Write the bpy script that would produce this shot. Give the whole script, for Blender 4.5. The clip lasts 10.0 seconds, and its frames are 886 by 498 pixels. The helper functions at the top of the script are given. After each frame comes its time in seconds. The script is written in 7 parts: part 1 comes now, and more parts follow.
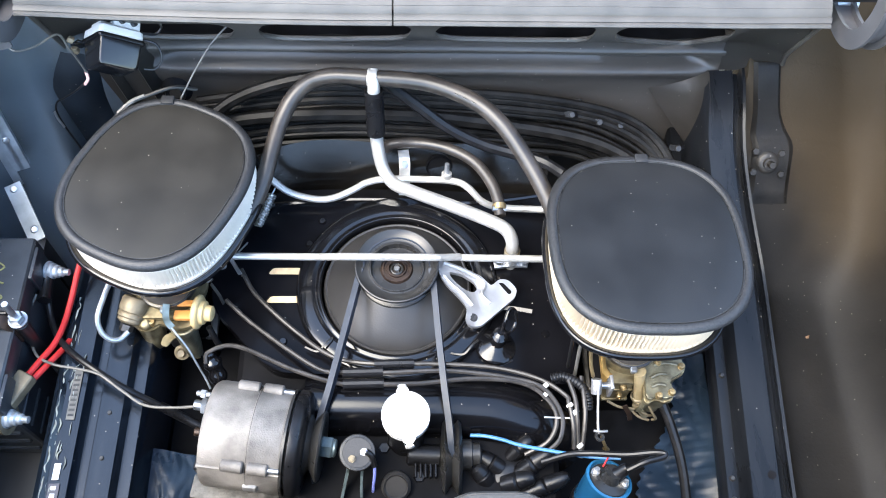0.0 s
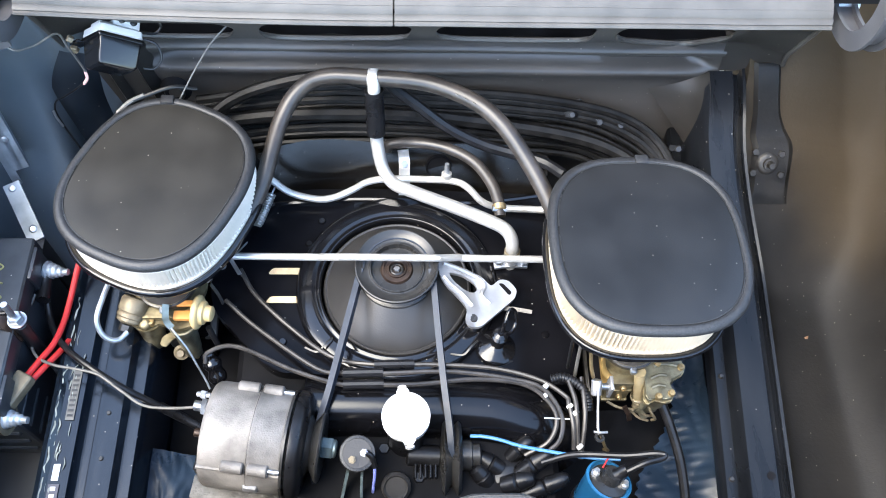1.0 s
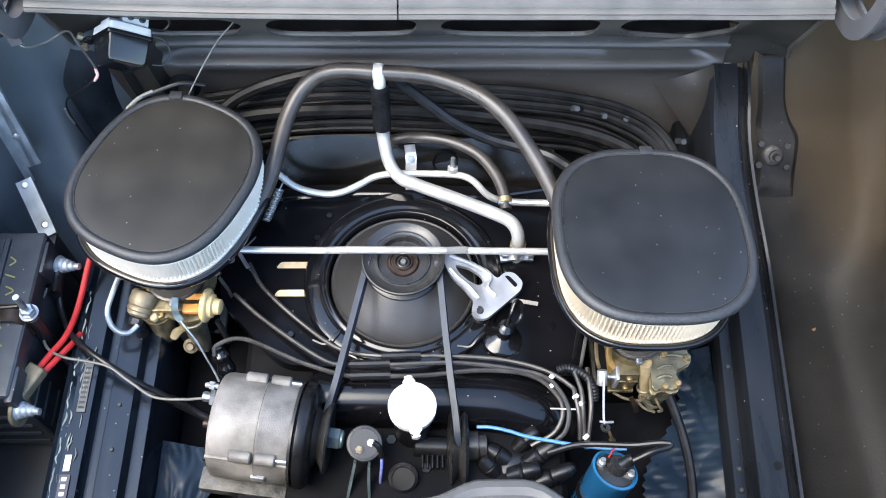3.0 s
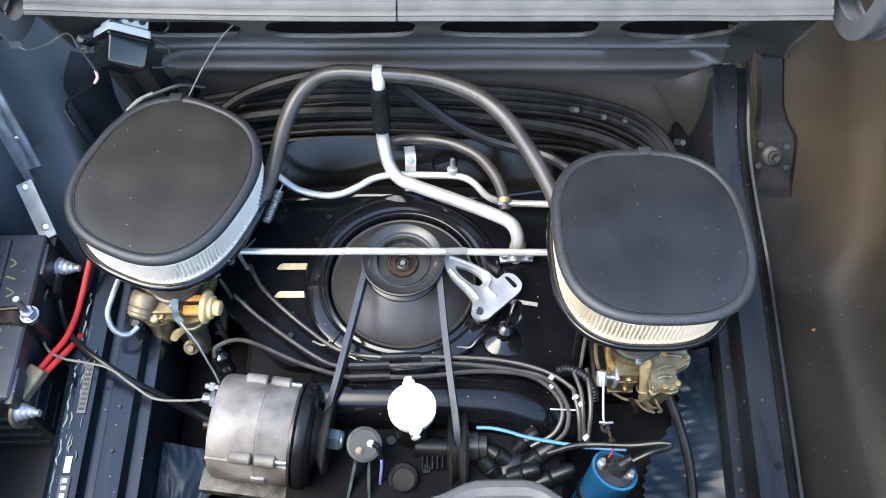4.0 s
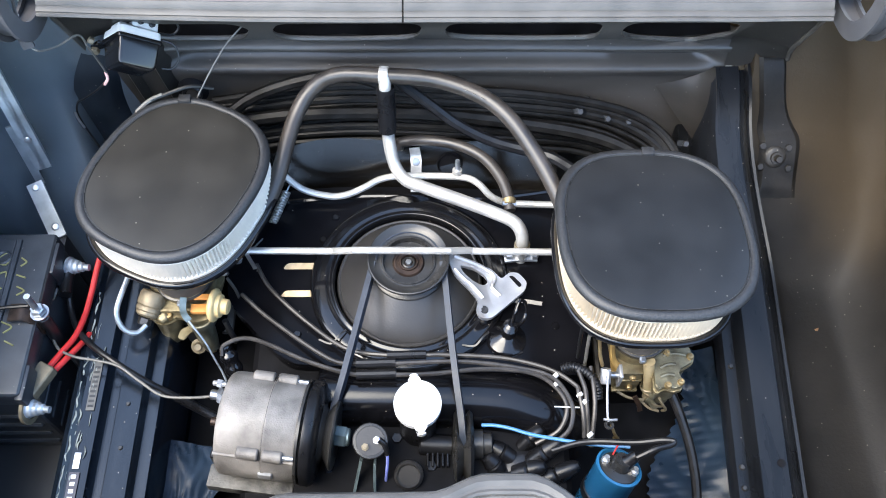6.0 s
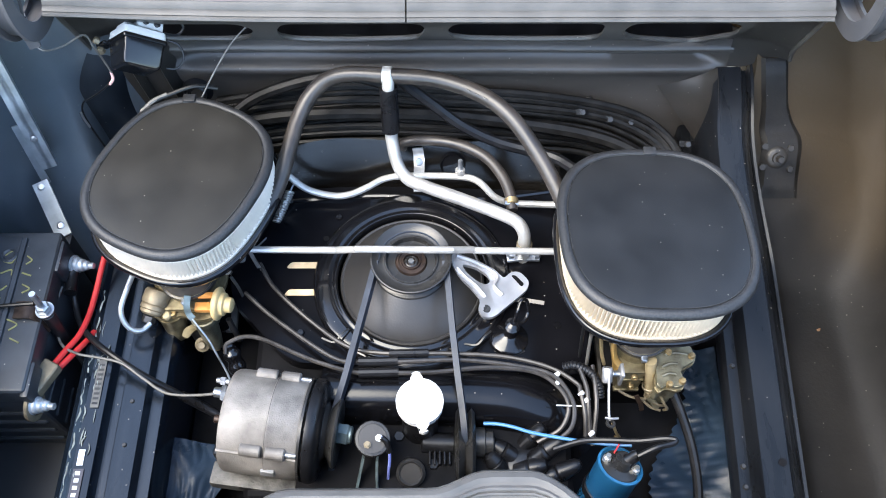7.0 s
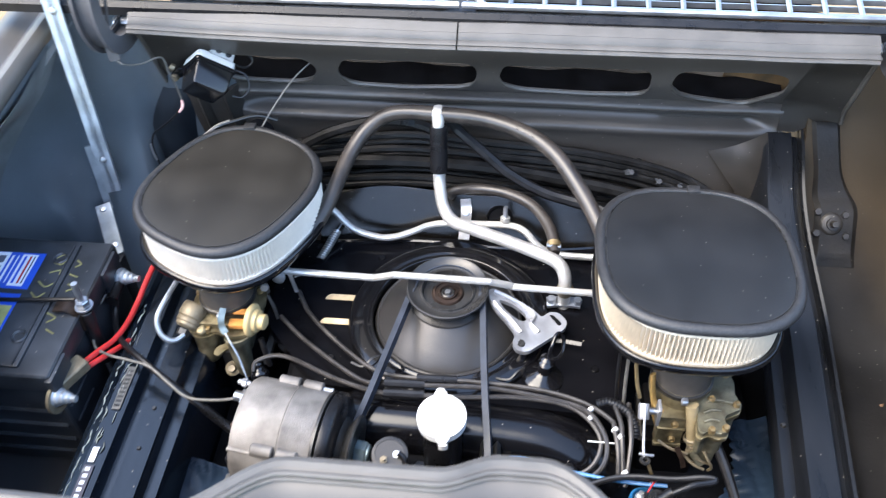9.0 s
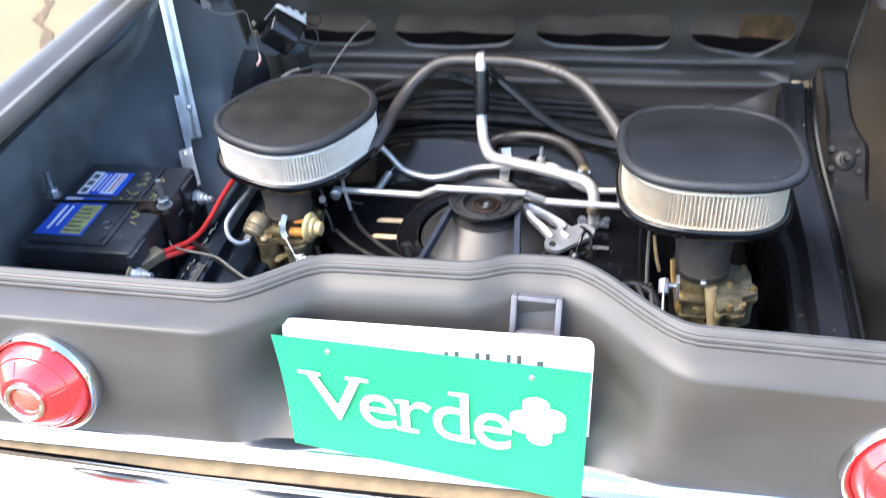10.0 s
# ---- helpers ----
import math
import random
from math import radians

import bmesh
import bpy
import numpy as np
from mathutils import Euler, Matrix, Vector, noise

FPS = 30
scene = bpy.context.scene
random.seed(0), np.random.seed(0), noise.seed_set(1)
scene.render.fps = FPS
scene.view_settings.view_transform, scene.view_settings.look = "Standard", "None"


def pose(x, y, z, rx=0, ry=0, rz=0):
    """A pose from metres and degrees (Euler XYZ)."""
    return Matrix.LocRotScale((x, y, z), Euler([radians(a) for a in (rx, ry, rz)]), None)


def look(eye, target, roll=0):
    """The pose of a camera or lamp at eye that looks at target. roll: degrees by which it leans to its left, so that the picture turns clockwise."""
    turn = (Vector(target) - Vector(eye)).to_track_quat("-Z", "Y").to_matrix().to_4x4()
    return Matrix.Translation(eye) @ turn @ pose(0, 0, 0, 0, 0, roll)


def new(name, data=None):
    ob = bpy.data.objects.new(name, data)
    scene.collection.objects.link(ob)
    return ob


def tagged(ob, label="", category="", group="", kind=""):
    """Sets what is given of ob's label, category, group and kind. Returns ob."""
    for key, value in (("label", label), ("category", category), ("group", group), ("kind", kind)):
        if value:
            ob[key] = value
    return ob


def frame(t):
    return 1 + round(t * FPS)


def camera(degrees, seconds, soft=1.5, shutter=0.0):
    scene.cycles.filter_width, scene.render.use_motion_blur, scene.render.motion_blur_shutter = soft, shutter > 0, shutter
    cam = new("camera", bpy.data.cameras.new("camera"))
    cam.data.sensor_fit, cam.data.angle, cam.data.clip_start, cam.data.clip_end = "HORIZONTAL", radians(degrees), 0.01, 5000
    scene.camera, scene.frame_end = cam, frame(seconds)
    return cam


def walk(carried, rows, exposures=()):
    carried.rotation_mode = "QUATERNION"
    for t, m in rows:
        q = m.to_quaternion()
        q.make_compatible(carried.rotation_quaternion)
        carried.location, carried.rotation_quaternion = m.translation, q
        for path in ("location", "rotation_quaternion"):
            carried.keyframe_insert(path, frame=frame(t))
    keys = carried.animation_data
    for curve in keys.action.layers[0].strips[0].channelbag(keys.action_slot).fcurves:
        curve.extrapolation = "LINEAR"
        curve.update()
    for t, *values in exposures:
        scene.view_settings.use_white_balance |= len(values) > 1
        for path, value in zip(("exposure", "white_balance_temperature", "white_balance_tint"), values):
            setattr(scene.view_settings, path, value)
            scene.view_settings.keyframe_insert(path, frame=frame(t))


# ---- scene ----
cam = camera(53.5, 10.0, soft=1.0, shutter=0.4)
PATH = [
    (0, (0.025, 0.294, 1.597), (0.088, 1.267, -0.149), 3.3),
    (0.5, (0.019, 0.296, 1.599), (0.092, 1.266, -0.149), 3.8),
    (1, (0.02, 0.3, 1.599), (0.092, 1.264, -0.152), 3.9),
    (1.5, (0.021, 0.297, 1.596), (0.085, 1.265, -0.152), 3.4),
    (2, (0.025, 0.289, 1.597), (0.075, 1.261, -0.151), 2.5),
    (2.5, (0.028, 0.283, 1.597), (0.071, 1.259, -0.149), 2.1),
    (4, (0.032, 0.278, 1.598), (0.069, 1.261, -0.143), 1.6),
    (4.5, (0.028, 0.276, 1.598), (0.066, 1.262, -0.142), 1.7),
    (5, (0.028, 0.27, 1.601), (0.064, 1.261, -0.136), 1.7),
    (5.5, (0.029, 0.265, 1.6), (0.061, 1.262, -0.133), 1.3),
    (7, (0.033, 0.253, 1.602), (0.05, 1.264, -0.123), 0.7),
    (7.5, (0.036, 0.248, 1.599), (0.043, 1.265, -0.123), 0.1),
    (8, (0.05, 0.236, 1.593), (0.041, 1.286, -0.109), -0.5),
    (8.2, (0.062, 0.229, 1.590), (0.030, 1.299, -0.099), -0.4),
    (8.5, (0.076, 0.205, 1.566), (0.012, 1.359, -0.066), -0.5),
    (8.7, (0.084, 0.162, 1.535), (-0.020, 1.385, -0.044), -1.1),
    (8.9, (0.094, 0.115, 1.487), (-0.056, 1.448, 0.003), -1.6),
    (9, (0.087, 0.089, 1.47), (-0.083, 1.453, 0.018), -1.9),
    (9.2, (0.085, 0.003, 1.415), (-0.11, 1.462, 0.062), -1.0),
    (9.4, (0.102, -0.052, 1.389), (-0.139, 1.428, 0.065), -2.4),
    (9.5, (0.104, -0.092, 1.37), (-0.146, 1.409, 0.073), -2.8),
    (9.7, (0.115, -0.149, 1.337), (-0.164, 1.371, 0.068), -3.0),
    (9.9, (0.137, -0.182, 1.316), (-0.181, 1.355, 0.076), -4.1),
    (10, (0.147, -0.206, 1.304), (-0.182, 1.374, 0.122), -3.9),
]
walk(cam, [(t, look(eye, target, roll)) for t, eye, target, roll in PATH], exposures=[(0, 3.22, 6600, 6), (1.5, 3.25, 6600, 6), (2.5, 2.99, 6600, 6), (8.0, 2.97, 6600, 6), (9.0, 3.02, 6750, 9), (10, 3.00, 6750, 10)])

# ---- light ----
world = bpy.data.worlds.new("world")
scene.world = world
world.use_nodes = True
wn = world.node_tree.nodes
wl = world.node_tree.links
sky = wn.new("ShaderNodeTexSky")
sky.sky_type = "NISHITA"
sky.sun_disc = False
sky.sun_elevation, sky.sun_rotation = radians(50), radians(245)
sky.altitude, sky.dust_density, sky.ozone_density = 200, 1.5, 1.0
wn["Background"].inputs["Strength"].default_value = 0.15
wl.new(sky.outputs["Color"], wn["Background"].inputs["Color"])
sun = new("sun", bpy.data.lights.new("sun", "SUN"))
sun.data.energy, sun.data.angle, sun.data.color = 0.7, radians(40), (1.0, 0.92, 0.80)
sun.matrix_basis = look((0, 0, 0), (0.36, 0.22, -0.91))
sun.location = (-2.5, -1.0, 4)


# ---- materials ----
def material(name, color, rough=0.5, metal=0.0, vary=0.25, scale=60.0, bump=0.15, coat=0.0, fine=900.0, tint=None, spec=0.5, rvary=0.15, dust=0.0, stretch=None):
    """A procedural surface: colour mottled at two scales, uneven gloss, fine relief and specks of dust."""
    m = bpy.data.materials.new(name)
    m.use_nodes = True
    n, l = m.node_tree.nodes, m.node_tree.links
    b = n["Principled BSDF"]
    tc = n.new("ShaderNodeTexCoord")
    big = n.new("ShaderNodeTexNoise")
    big.inputs["Scale"].default_value, big.inputs["Detail"].default_value = scale, 6
    sml = n.new("ShaderNodeTexNoise")
    sml.inputs["Scale"].default_value, sml.inputs["Detail"].default_value = fine, 3
    for t in (big, sml):
        l.new(tc.outputs["Object"], t.inputs["Vector"])
    if stretch:
        mp = n.new("ShaderNodeMapping")
        mp.inputs["Scale"].default_value = stretch
        l.new(tc.outputs["Object"], mp.inputs["Vector"])
        l.new(mp.outputs["Vector"], big.inputs["Vector"])
    ramp = n.new("ShaderNodeValToRGB")
    c = Vector(color[:3])
    t2 = Vector(tint[:3]) if tint else c * (1 + vary)
    ramp.color_ramp.elements[0].position, ramp.color_ramp.elements[1].position = 0.32, 0.68
    ramp.color_ramp.elements[0].color = (*(c * (1 - vary)), 1)
    ramp.color_ramp.elements[1].color = (*t2, 1)
    l.new(big.outputs["Fac"], ramp.inputs["Fac"])
    out = ramp.outputs["Color"]
    if dust > 0:
        d = n.new("ShaderNodeTexVoronoi")
        d.inputs["Scale"].default_value = 95
        l.new(tc.outputs["Object"], d.inputs["Vector"])
        cut = n.new("ShaderNodeValToRGB")
        cut.color_ramp.elements[0].position, cut.color_ramp.elements[1].position = 0.05, 0.10
        cut.color_ramp.elements[0].color, cut.color_ramp.elements[1].color = (dust, dust, dust, 1), (0, 0, 0, 1)
        l.new(d.outputs["Distance"], cut.inputs["Fac"])
        mul = n.new("ShaderNodeMath")
        mul.operation = "MULTIPLY"
        pick = n.new("ShaderNodeMath")
        pick.operation = "GREATER_THAN"
        pick.inputs[1].default_value = 0.62
        sep = n.new("ShaderNodeSeparateColor")
        l.new(d.outputs["Color"], sep.inputs["Color"])
        l.new(sep.outputs["Red"], pick.inputs[0])
        l.new(cut.outputs["Color"], mul.inputs[0])
        l.new(pick.outputs["Value"], mul.inputs[1])
        mix = n.new("ShaderNodeMix")
        mix.data_type = "RGBA"
        mix.inputs["B"].default_value = (0.42, 0.38, 0.32, 1)
        l.new(mul.outputs["Value"], mix.inputs["Factor"])
        l.new(out, mix.inputs["A"])
        out = mix.outputs["Result"]
    l.new(out, b.inputs["Base Color"])
    rr = n.new("ShaderNodeMapRange")
    rr.inputs["To Min"].default_value, rr.inputs["To Max"].default_value = max(0.02, rough - rvary), min(1, rough + rvary)
    l.new(big.outputs["Fac"], rr.inputs["Value"])
    l.new(rr.outputs["Result"], b.inputs["Roughness"])
    bp = n.new("ShaderNodeBump")
    bp.inputs["Strength"].default_value, bp.inputs["Distance"].default_value = bump, 0.0006
    l.new(sml.outputs["Fac"], bp.inputs["Height"])
    l.new(bp.outputs["Normal"], b.inputs["Normal"])
    b.inputs["Metallic"].default_value = metal
    b.inputs["Coat Weight"].default_value = coat
    b.inputs["Coat Roughness"].default_value = 0.12
    b.inputs["Specular IOR Level"].default_value = spec
    return m


M_RAIL = material("rail_black", (0.006, 0.009, 0.014), 0.13, vary=0.4, scale=14, bump=0.12, dust=0.4, spec=0.5, stretch=(3, 0.4, 1))
M_RAILB = material("rail_dusty_black", (0.008, 0.009, 0.011), 0.30, vary=0.4, scale=16, bump=0.15, dust=0.6, spec=0.25, stretch=(3, 0.4, 1))
M_BODY = material("body_satin_black", (0.024, 0.024, 0.026), 0.42, vary=0.3, scale=9, bump=0.12, dust=0.5)
M_PRESS = material("blue_black_satin", (0.026, 0.034, 0.045), 0.36, vary=0.4, scale=14, bump=0.15, dust=0.6)
M_CUP = material("pale_grey_striker", (0.125, 0.120, 0.135), 0.45, vary=0.3, scale=40, bump=0.3)
M_ROLL = material("black_enamel_duct", (0.004, 0.004, 0.005), 0.16, vary=0.3, scale=20, bump=0.06, dust=0.6, rvary=0.08, spec=0.36)
M_TOWER = material("pale_amber_casting", (0.38, 0.30, 0.17), 0.45, metal=0.2, vary=0.25, scale=60, bump=0.3)
M_PAD = material("rough_undercoat", (0.020, 0.018, 0.016), 0.5, vary=0.5, scale=30, bump=0.6, fine=220, dust=0.5)
M_PANEL = material("body_charcoal_paint", (0.064, 0.058, 0.052), 0.46, vary=0.25, scale=9, bump=0.10, stretch=(0.6, 1, 1.4))
# black satin; the sky's blue reflection is put into this base colour
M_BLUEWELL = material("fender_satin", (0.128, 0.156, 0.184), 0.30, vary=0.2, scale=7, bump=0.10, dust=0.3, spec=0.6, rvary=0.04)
M_GLOSS = material("gloss_black_shroud", (0.005, 0.005, 0.006), 0.11, vary=0.3, scale=20, bump=0.06, dust=0.8, rvary=0.08, spec=0.50)
M_SHROUD = material("shroud_black", (0.004, 0.004, 0.005), 0.14, vary=0.3, scale=14, bump=0.06, dust=0.8, rvary=0.08, spec=0.10)
M_BACKP = material("brownish_black_plate", (0.014, 0.012, 0.010), 0.15, vary=0.5, scale=11, bump=0.08, dust=0.4, spec=0.6)
M_DUCT = material("dusty_duct", (0.036, 0.032, 0.027), 0.8, vary=0.6, scale=10, bump=0.2)
M_RELAY = material("gloss_black_plastic", (0.006, 0.006, 0.007), 0.16, vary=0.2, scale=30, bump=0.05, rvary=0.06)
M_VIOLET = material("violet_wire", (0.24, 0.28, 0.70), 0.4, vary=0.1, scale=60, bump=0.05)
M_RUBBER = material("black_rubber", (0.007, 0.007, 0.008), 0.30, vary=0.3, scale=40, bump=0.2, spec=0.34)
M_NECK = material("dusty_neck_rubber", (0.072, 0.064, 0.056), 0.6, vary=0.35, scale=30, bump=0.2, spec=0.35)
M_GRILLE = material("dull_bright_grille", (0.36, 0.37, 0.38), 0.34, metal=0.85, vary=0.2, scale=40, bump=0.1)
M_STRIP = material("grey_weatherstrip", (0.066, 0.062, 0.058), 0.52, vary=0.2, scale=30, bump=0.3)
# engine block black; also stands in for shade in gaps and hollows
M_PIT = material("block_and_shade_black", (0.005, 0.005, 0.006), 0.65, vary=0.5, scale=30, bump=0.3, spec=0.08)
M_BULK = material("bulkhead_paint", (0.050, 0.045, 0.040), 0.40, vary=0.45, scale=8, bump=0.15, dust=0.5, stretch=(0.35, 1, 1.6))
M_BRACE = material("worn_brace_paint", (0.20, 0.225, 0.245), 0.45, vary=0.35, scale=12, bump=0.2)
M_HINGE = material("hinge_grey_paint", (0.060, 0.060, 0.066), 0.45, vary=0.2, scale=30, bump=0.1)
M_SHEET = material("black_vinyl_sheet", (0.022, 0.041, 0.072), 0.30, vary=0.3, scale=12, bump=0.25, fine=160, spec=0.38)
# one black lid in two tints: reflected brown here, sky blue in the next
M_LIDB = material("filter_lid_brown_tint", (0.018, 0.016, 0.013), 0.44, vary=0.22, scale=18, bump=0.3, fine=1200, dust=0.4, spec=0.3)
M_LID = material("filter_lid_black", (0.013, 0.0135, 0.0145), 0.36, vary=0.2, scale=16, bump=0.3, fine=1200, dust=0.35, spec=0.34)
M_FOAM = material("foam_rim", (0.017, 0.017, 0.018), 0.5, vary=0.5, scale=420, bump=0.6, fine=560, spec=0.5)
# warm copy of the white paper: the sun's bounce put into its colour
M_PAPERC = material("filter_paper_warm_lit", (0.60, 0.52, 0.40), 0.85, vary=0.08, scale=60, bump=0.2)
M_PAPER = material("filter_paper", (0.80, 0.73, 0.63), 0.85, vary=0.06, scale=60, bump=0.2)
M_ALU = material("cast_aluminium", (0.170, 0.155, 0.140), 0.58, metal=0.25, vary=0.55, scale=24, bump=1.0, fine=560, tint=(0.26, 0.240, 0.218))
M_GRIME = material("oily_casting", (0.035, 0.033, 0.031), 0.5, metal=0.25, vary=0.7, scale=60, bump=1.0, fine=380, tint=(0.12, 0.115, 0.105))
M_CAST = material("bright_casting", (0.40, 0.40, 0.41), 0.42, metal=0.7, vary=0.12, scale=50, bump=0.3, fine=600)
M_ALUB = material("bright_aluminium", (0.74, 0.73, 0.71), 0.34, metal=0.85, vary=0.10, scale=60, bump=0.15)
M_PIPE = material("silver_painted_pipe", (0.50, 0.485, 0.455), 0.38, metal=0.55, vary=0.15, scale=35, bump=0.15)
M_STEEL = material("zinc_steel", (0.45, 0.47, 0.50), 0.35, metal=0.9, vary=0.25, scale=50, bump=0.2)
M_GALV = material("galvanised_steel", (0.40, 0.44, 0.48), 0.42, metal=0.8, vary=0.25, scale=35, bump=0.2)
M_NUT = material("dull_blue_zinc", (0.17, 0.22, 0.23), 0.42, metal=0.6, vary=0.3, scale=60, bump=0.2)
M_CHROME = material("chrome", (0.58, 0.58, 0.60), 0.10, metal=1.0, vary=0.04, scale=20, bump=0.02, rvary=0.05)
M_PULLEY = material("dark_grey_pulley", (0.036, 0.035, 0.034), 0.30, metal=0.35, vary=0.25, scale=25, bump=0.2)
M_FAN = material("fan_plate_grey", (0.042, 0.040, 0.039), 0.36, metal=0.35, vary=0.2, scale=12, bump=0.25, fine=400)
M_BELT = material("v_belt_rubber", (0.017, 0.023, 0.035), 0.45, vary=0.25, scale=60, bump=0.3)
M_DICH = material("gold_dichromate_zinc", (0.16, 0.125, 0.065), 0.40, metal=0.55, vary=0.45, scale=55, bump=0.6, fine=420, tint=(0.29, 0.245, 0.145))
M_OLIVE = material("olive_zinc_casting", (0.15, 0.138, 0.095), 0.40, metal=0.55, vary=0.45, scale=55, bump=0.6, fine=420, tint=(0.27, 0.255, 0.18))
M_BRASS = material("brass_fitting", (0.42, 0.31, 0.16), 0.38, metal=0.8, vary=0.3, scale=60, bump=0.2)
M_TARN = material("tarnished_brass", (0.20, 0.165, 0.11), 0.5, metal=0.4, vary=0.3, scale=70, bump=0.3)
M_CREAM = material("cream_plastic", (0.54, 0.40, 0.19), 0.45, vary=0.15, scale=60, bump=0.1)
M_AMBER = material("amber_stained_zinc", (0.46, 0.29, 0.10), 0.4, metal=0.4, vary=0.25, scale=60, bump=0.2)
M_ORANGE = material("orange_diaphragm_bracket", (0.55, 0.24, 0.06), 0.45, vary=0.2, scale=60, bump=0.1)
M_WHITE = material("white_plastic", (0.66, 0.66, 0.65), 0.4, vary=0.04, scale=30, bump=0.05)
M_TAN = material("tan_slot_fill", (0.62, 0.45, 0.26), 0.6, vary=0.2, scale=90, bump=0.1)
M_RUST = material("surface_rust", (0.105, 0.064, 0.028), 0.75, vary=0.5, scale=40, bump=0.4)
M_HUB = material("rusty_hub", (0.036, 0.023, 0.017), 0.42, metal=0.5, vary=0.5, scale=80, bump=0.3)
M_BATT = material("battery_case_black", (0.026, 0.030, 0.036), 0.36, vary=0.45, scale=18, bump=0.2, dust=0.6)
M_LEAD = material("lead_terminal", (0.40, 0.44, 0.48), 0.42, metal=0.6, vary=0.3, scale=90, bump=0.4)
M_BLUE = material("label_blue", (0.02, 0.09, 0.55), 0.35, vary=0.1, scale=20, bump=0.02)
M_LABELW = material("label_white", (0.78, 0.80, 0.84), 0.35, vary=0.05, scale=20, bump=0.02)
M_LABELY = material("label_olive_yellow", (0.36, 0.35, 0.13), 0.4, vary=0.2, scale=60, bump=0.02)
M_CHALK = material("yellow_marker", (0.20, 0.19, 0.075), 0.6, vary=0.2, scale=90, bump=0.02)
M_RED = material("red_cable", (0.46, 0.025, 0.025), 0.4, vary=0.15, scale=40, bump=0.1)
M_SPLICE = material("pink_splice", (0.62, 0.36, 0.34), 0.45, vary=0.15, scale=60, bump=0.05)
M_LOOM = material("black_taped_loom", (0.009, 0.0085, 0.008), 0.40, vary=0.5, scale=50, bump=0.4, fine=500, spec=0.25)
M_LEADW = material("dusty_lead_rubber", (0.030, 0.027, 0.025), 0.38, vary=0.4, scale=60, bump=0.1, spec=0.5)
M_CABLE = material("black_cable", (0.008, 0.008, 0.009), 0.34, vary=0.3, scale=60, bump=0.1, spec=0.4)
M_WIRE = material("grey_wire", (0.11, 0.105, 0.095), 0.45, vary=0.3, scale=60, bump=0.1)
M_BLUEW = material("light_blue_wire", (0.055, 0.19, 0.40), 0.4, vary=0.15, scale=60, bump=0.05)
M_COIL = material("blue_coil_paint", (0.016, 0.105, 0.215), 0.3, vary=0.2, scale=30, bump=0.05)
M_TRACE = material("silver_sealant_smear", (0.24, 0.265, 0.255), 0.45, vary=0.4, scale=120, bump=0.6)
M_GREEN = material("green_sign", (0.035, 0.54, 0.27), 0.4, vary=0.06, scale=12, bump=0.02)
M_PLATE = material("white_plate", (0.82, 0.82, 0.80), 0.4, vary=0.03, scale=12, bump=0.02)
M_FADED = material("faded_print", (0.10, 0.10, 0.13), 0.5, vary=0.2, scale=60, bump=0.02)
M_INK = material("dark_ink", (0.05, 0.05, 0.07), 0.5, vary=0.2, scale=60, bump=0.02)
M_LENS = material("red_lens", (0.62, 0.025, 0.03), 0.18, vary=0.15, scale=40, bump=0.05, coat=0.6, rvary=0.08)
M_LENSD = material("red_lens_centre", (0.72, 0.10, 0.07), 0.2, vary=0.2, scale=60, bump=0.1, coat=0.5)
M_TRIMTAN = material("tan_dusty_seal", (0.21, 0.135, 0.062), 0.6, vary=0.3, scale=40, bump=0.3)
M_LEAF = material("dry_leaf", (0.30, 0.17, 0.09), 0.7, vary=0.3, scale=150, bump=0.3)
M_PORC = material("dark_hose", (0.020, 0.018, 0.017), 0.36, vary=0.3, scale=30, bump=0.1, tint=(0.045, 0.037, 0.031))


def concrete():
    m = bpy.data.materials.new("driveway_concrete")
    m.use_nodes = True
    n, l = m.node_tree.nodes, m.node_tree.links
    b = n["Principled BSDF"]
    tc = n.new("ShaderNodeTexCoord")
    a = n.new("ShaderNodeTexNoise")
    a.inputs["Scale"].default_value, a.inputs["Detail"].default_value = 1.3, 8
    f = n.new("ShaderNodeTexNoise")
    f.inputs["Scale"].default_value, f.inputs["Detail"].default_value = 130, 4
    r = n.new("ShaderNodeValToRGB")
    r.color_ramp.elements[0].color, r.color_ramp.elements[1].color = (0.18, 0.128, 0.065, 1), (0.26, 0.195, 0.108, 1)
    r.color_ramp.elements[0].position, r.color_ramp.elements[1].position = 0.35, 0.65
    mixv = n.new("ShaderNodeMix")
    mixv.inputs["Factor"].default_value = 0.35
    l.new(tc.outputs["Object"], a.inputs["Vector"])
    l.new(tc.outputs["Object"], f.inputs["Vector"])
    l.new(a.outputs["Fac"], mixv.inputs["A"])
    l.new(f.outputs["Fac"], mixv.inputs["B"])
    l.new(mixv.outputs["Result"], r.inputs["Fac"])
    l.new(r.outputs["Color"], b.inputs["Base Color"])
    bp = n.new("ShaderNodeBump")
    bp.inputs["Strength"].default_value, bp.inputs["Distance"].default_value = 0.5, 0.003
    l.new(f.outputs["Fac"], bp.inputs["Height"])
    l.new(bp.outputs["Normal"], b.inputs["Normal"])
    b.inputs["Roughness"].default_value = 0.9
    return m


M_CONC = concrete()


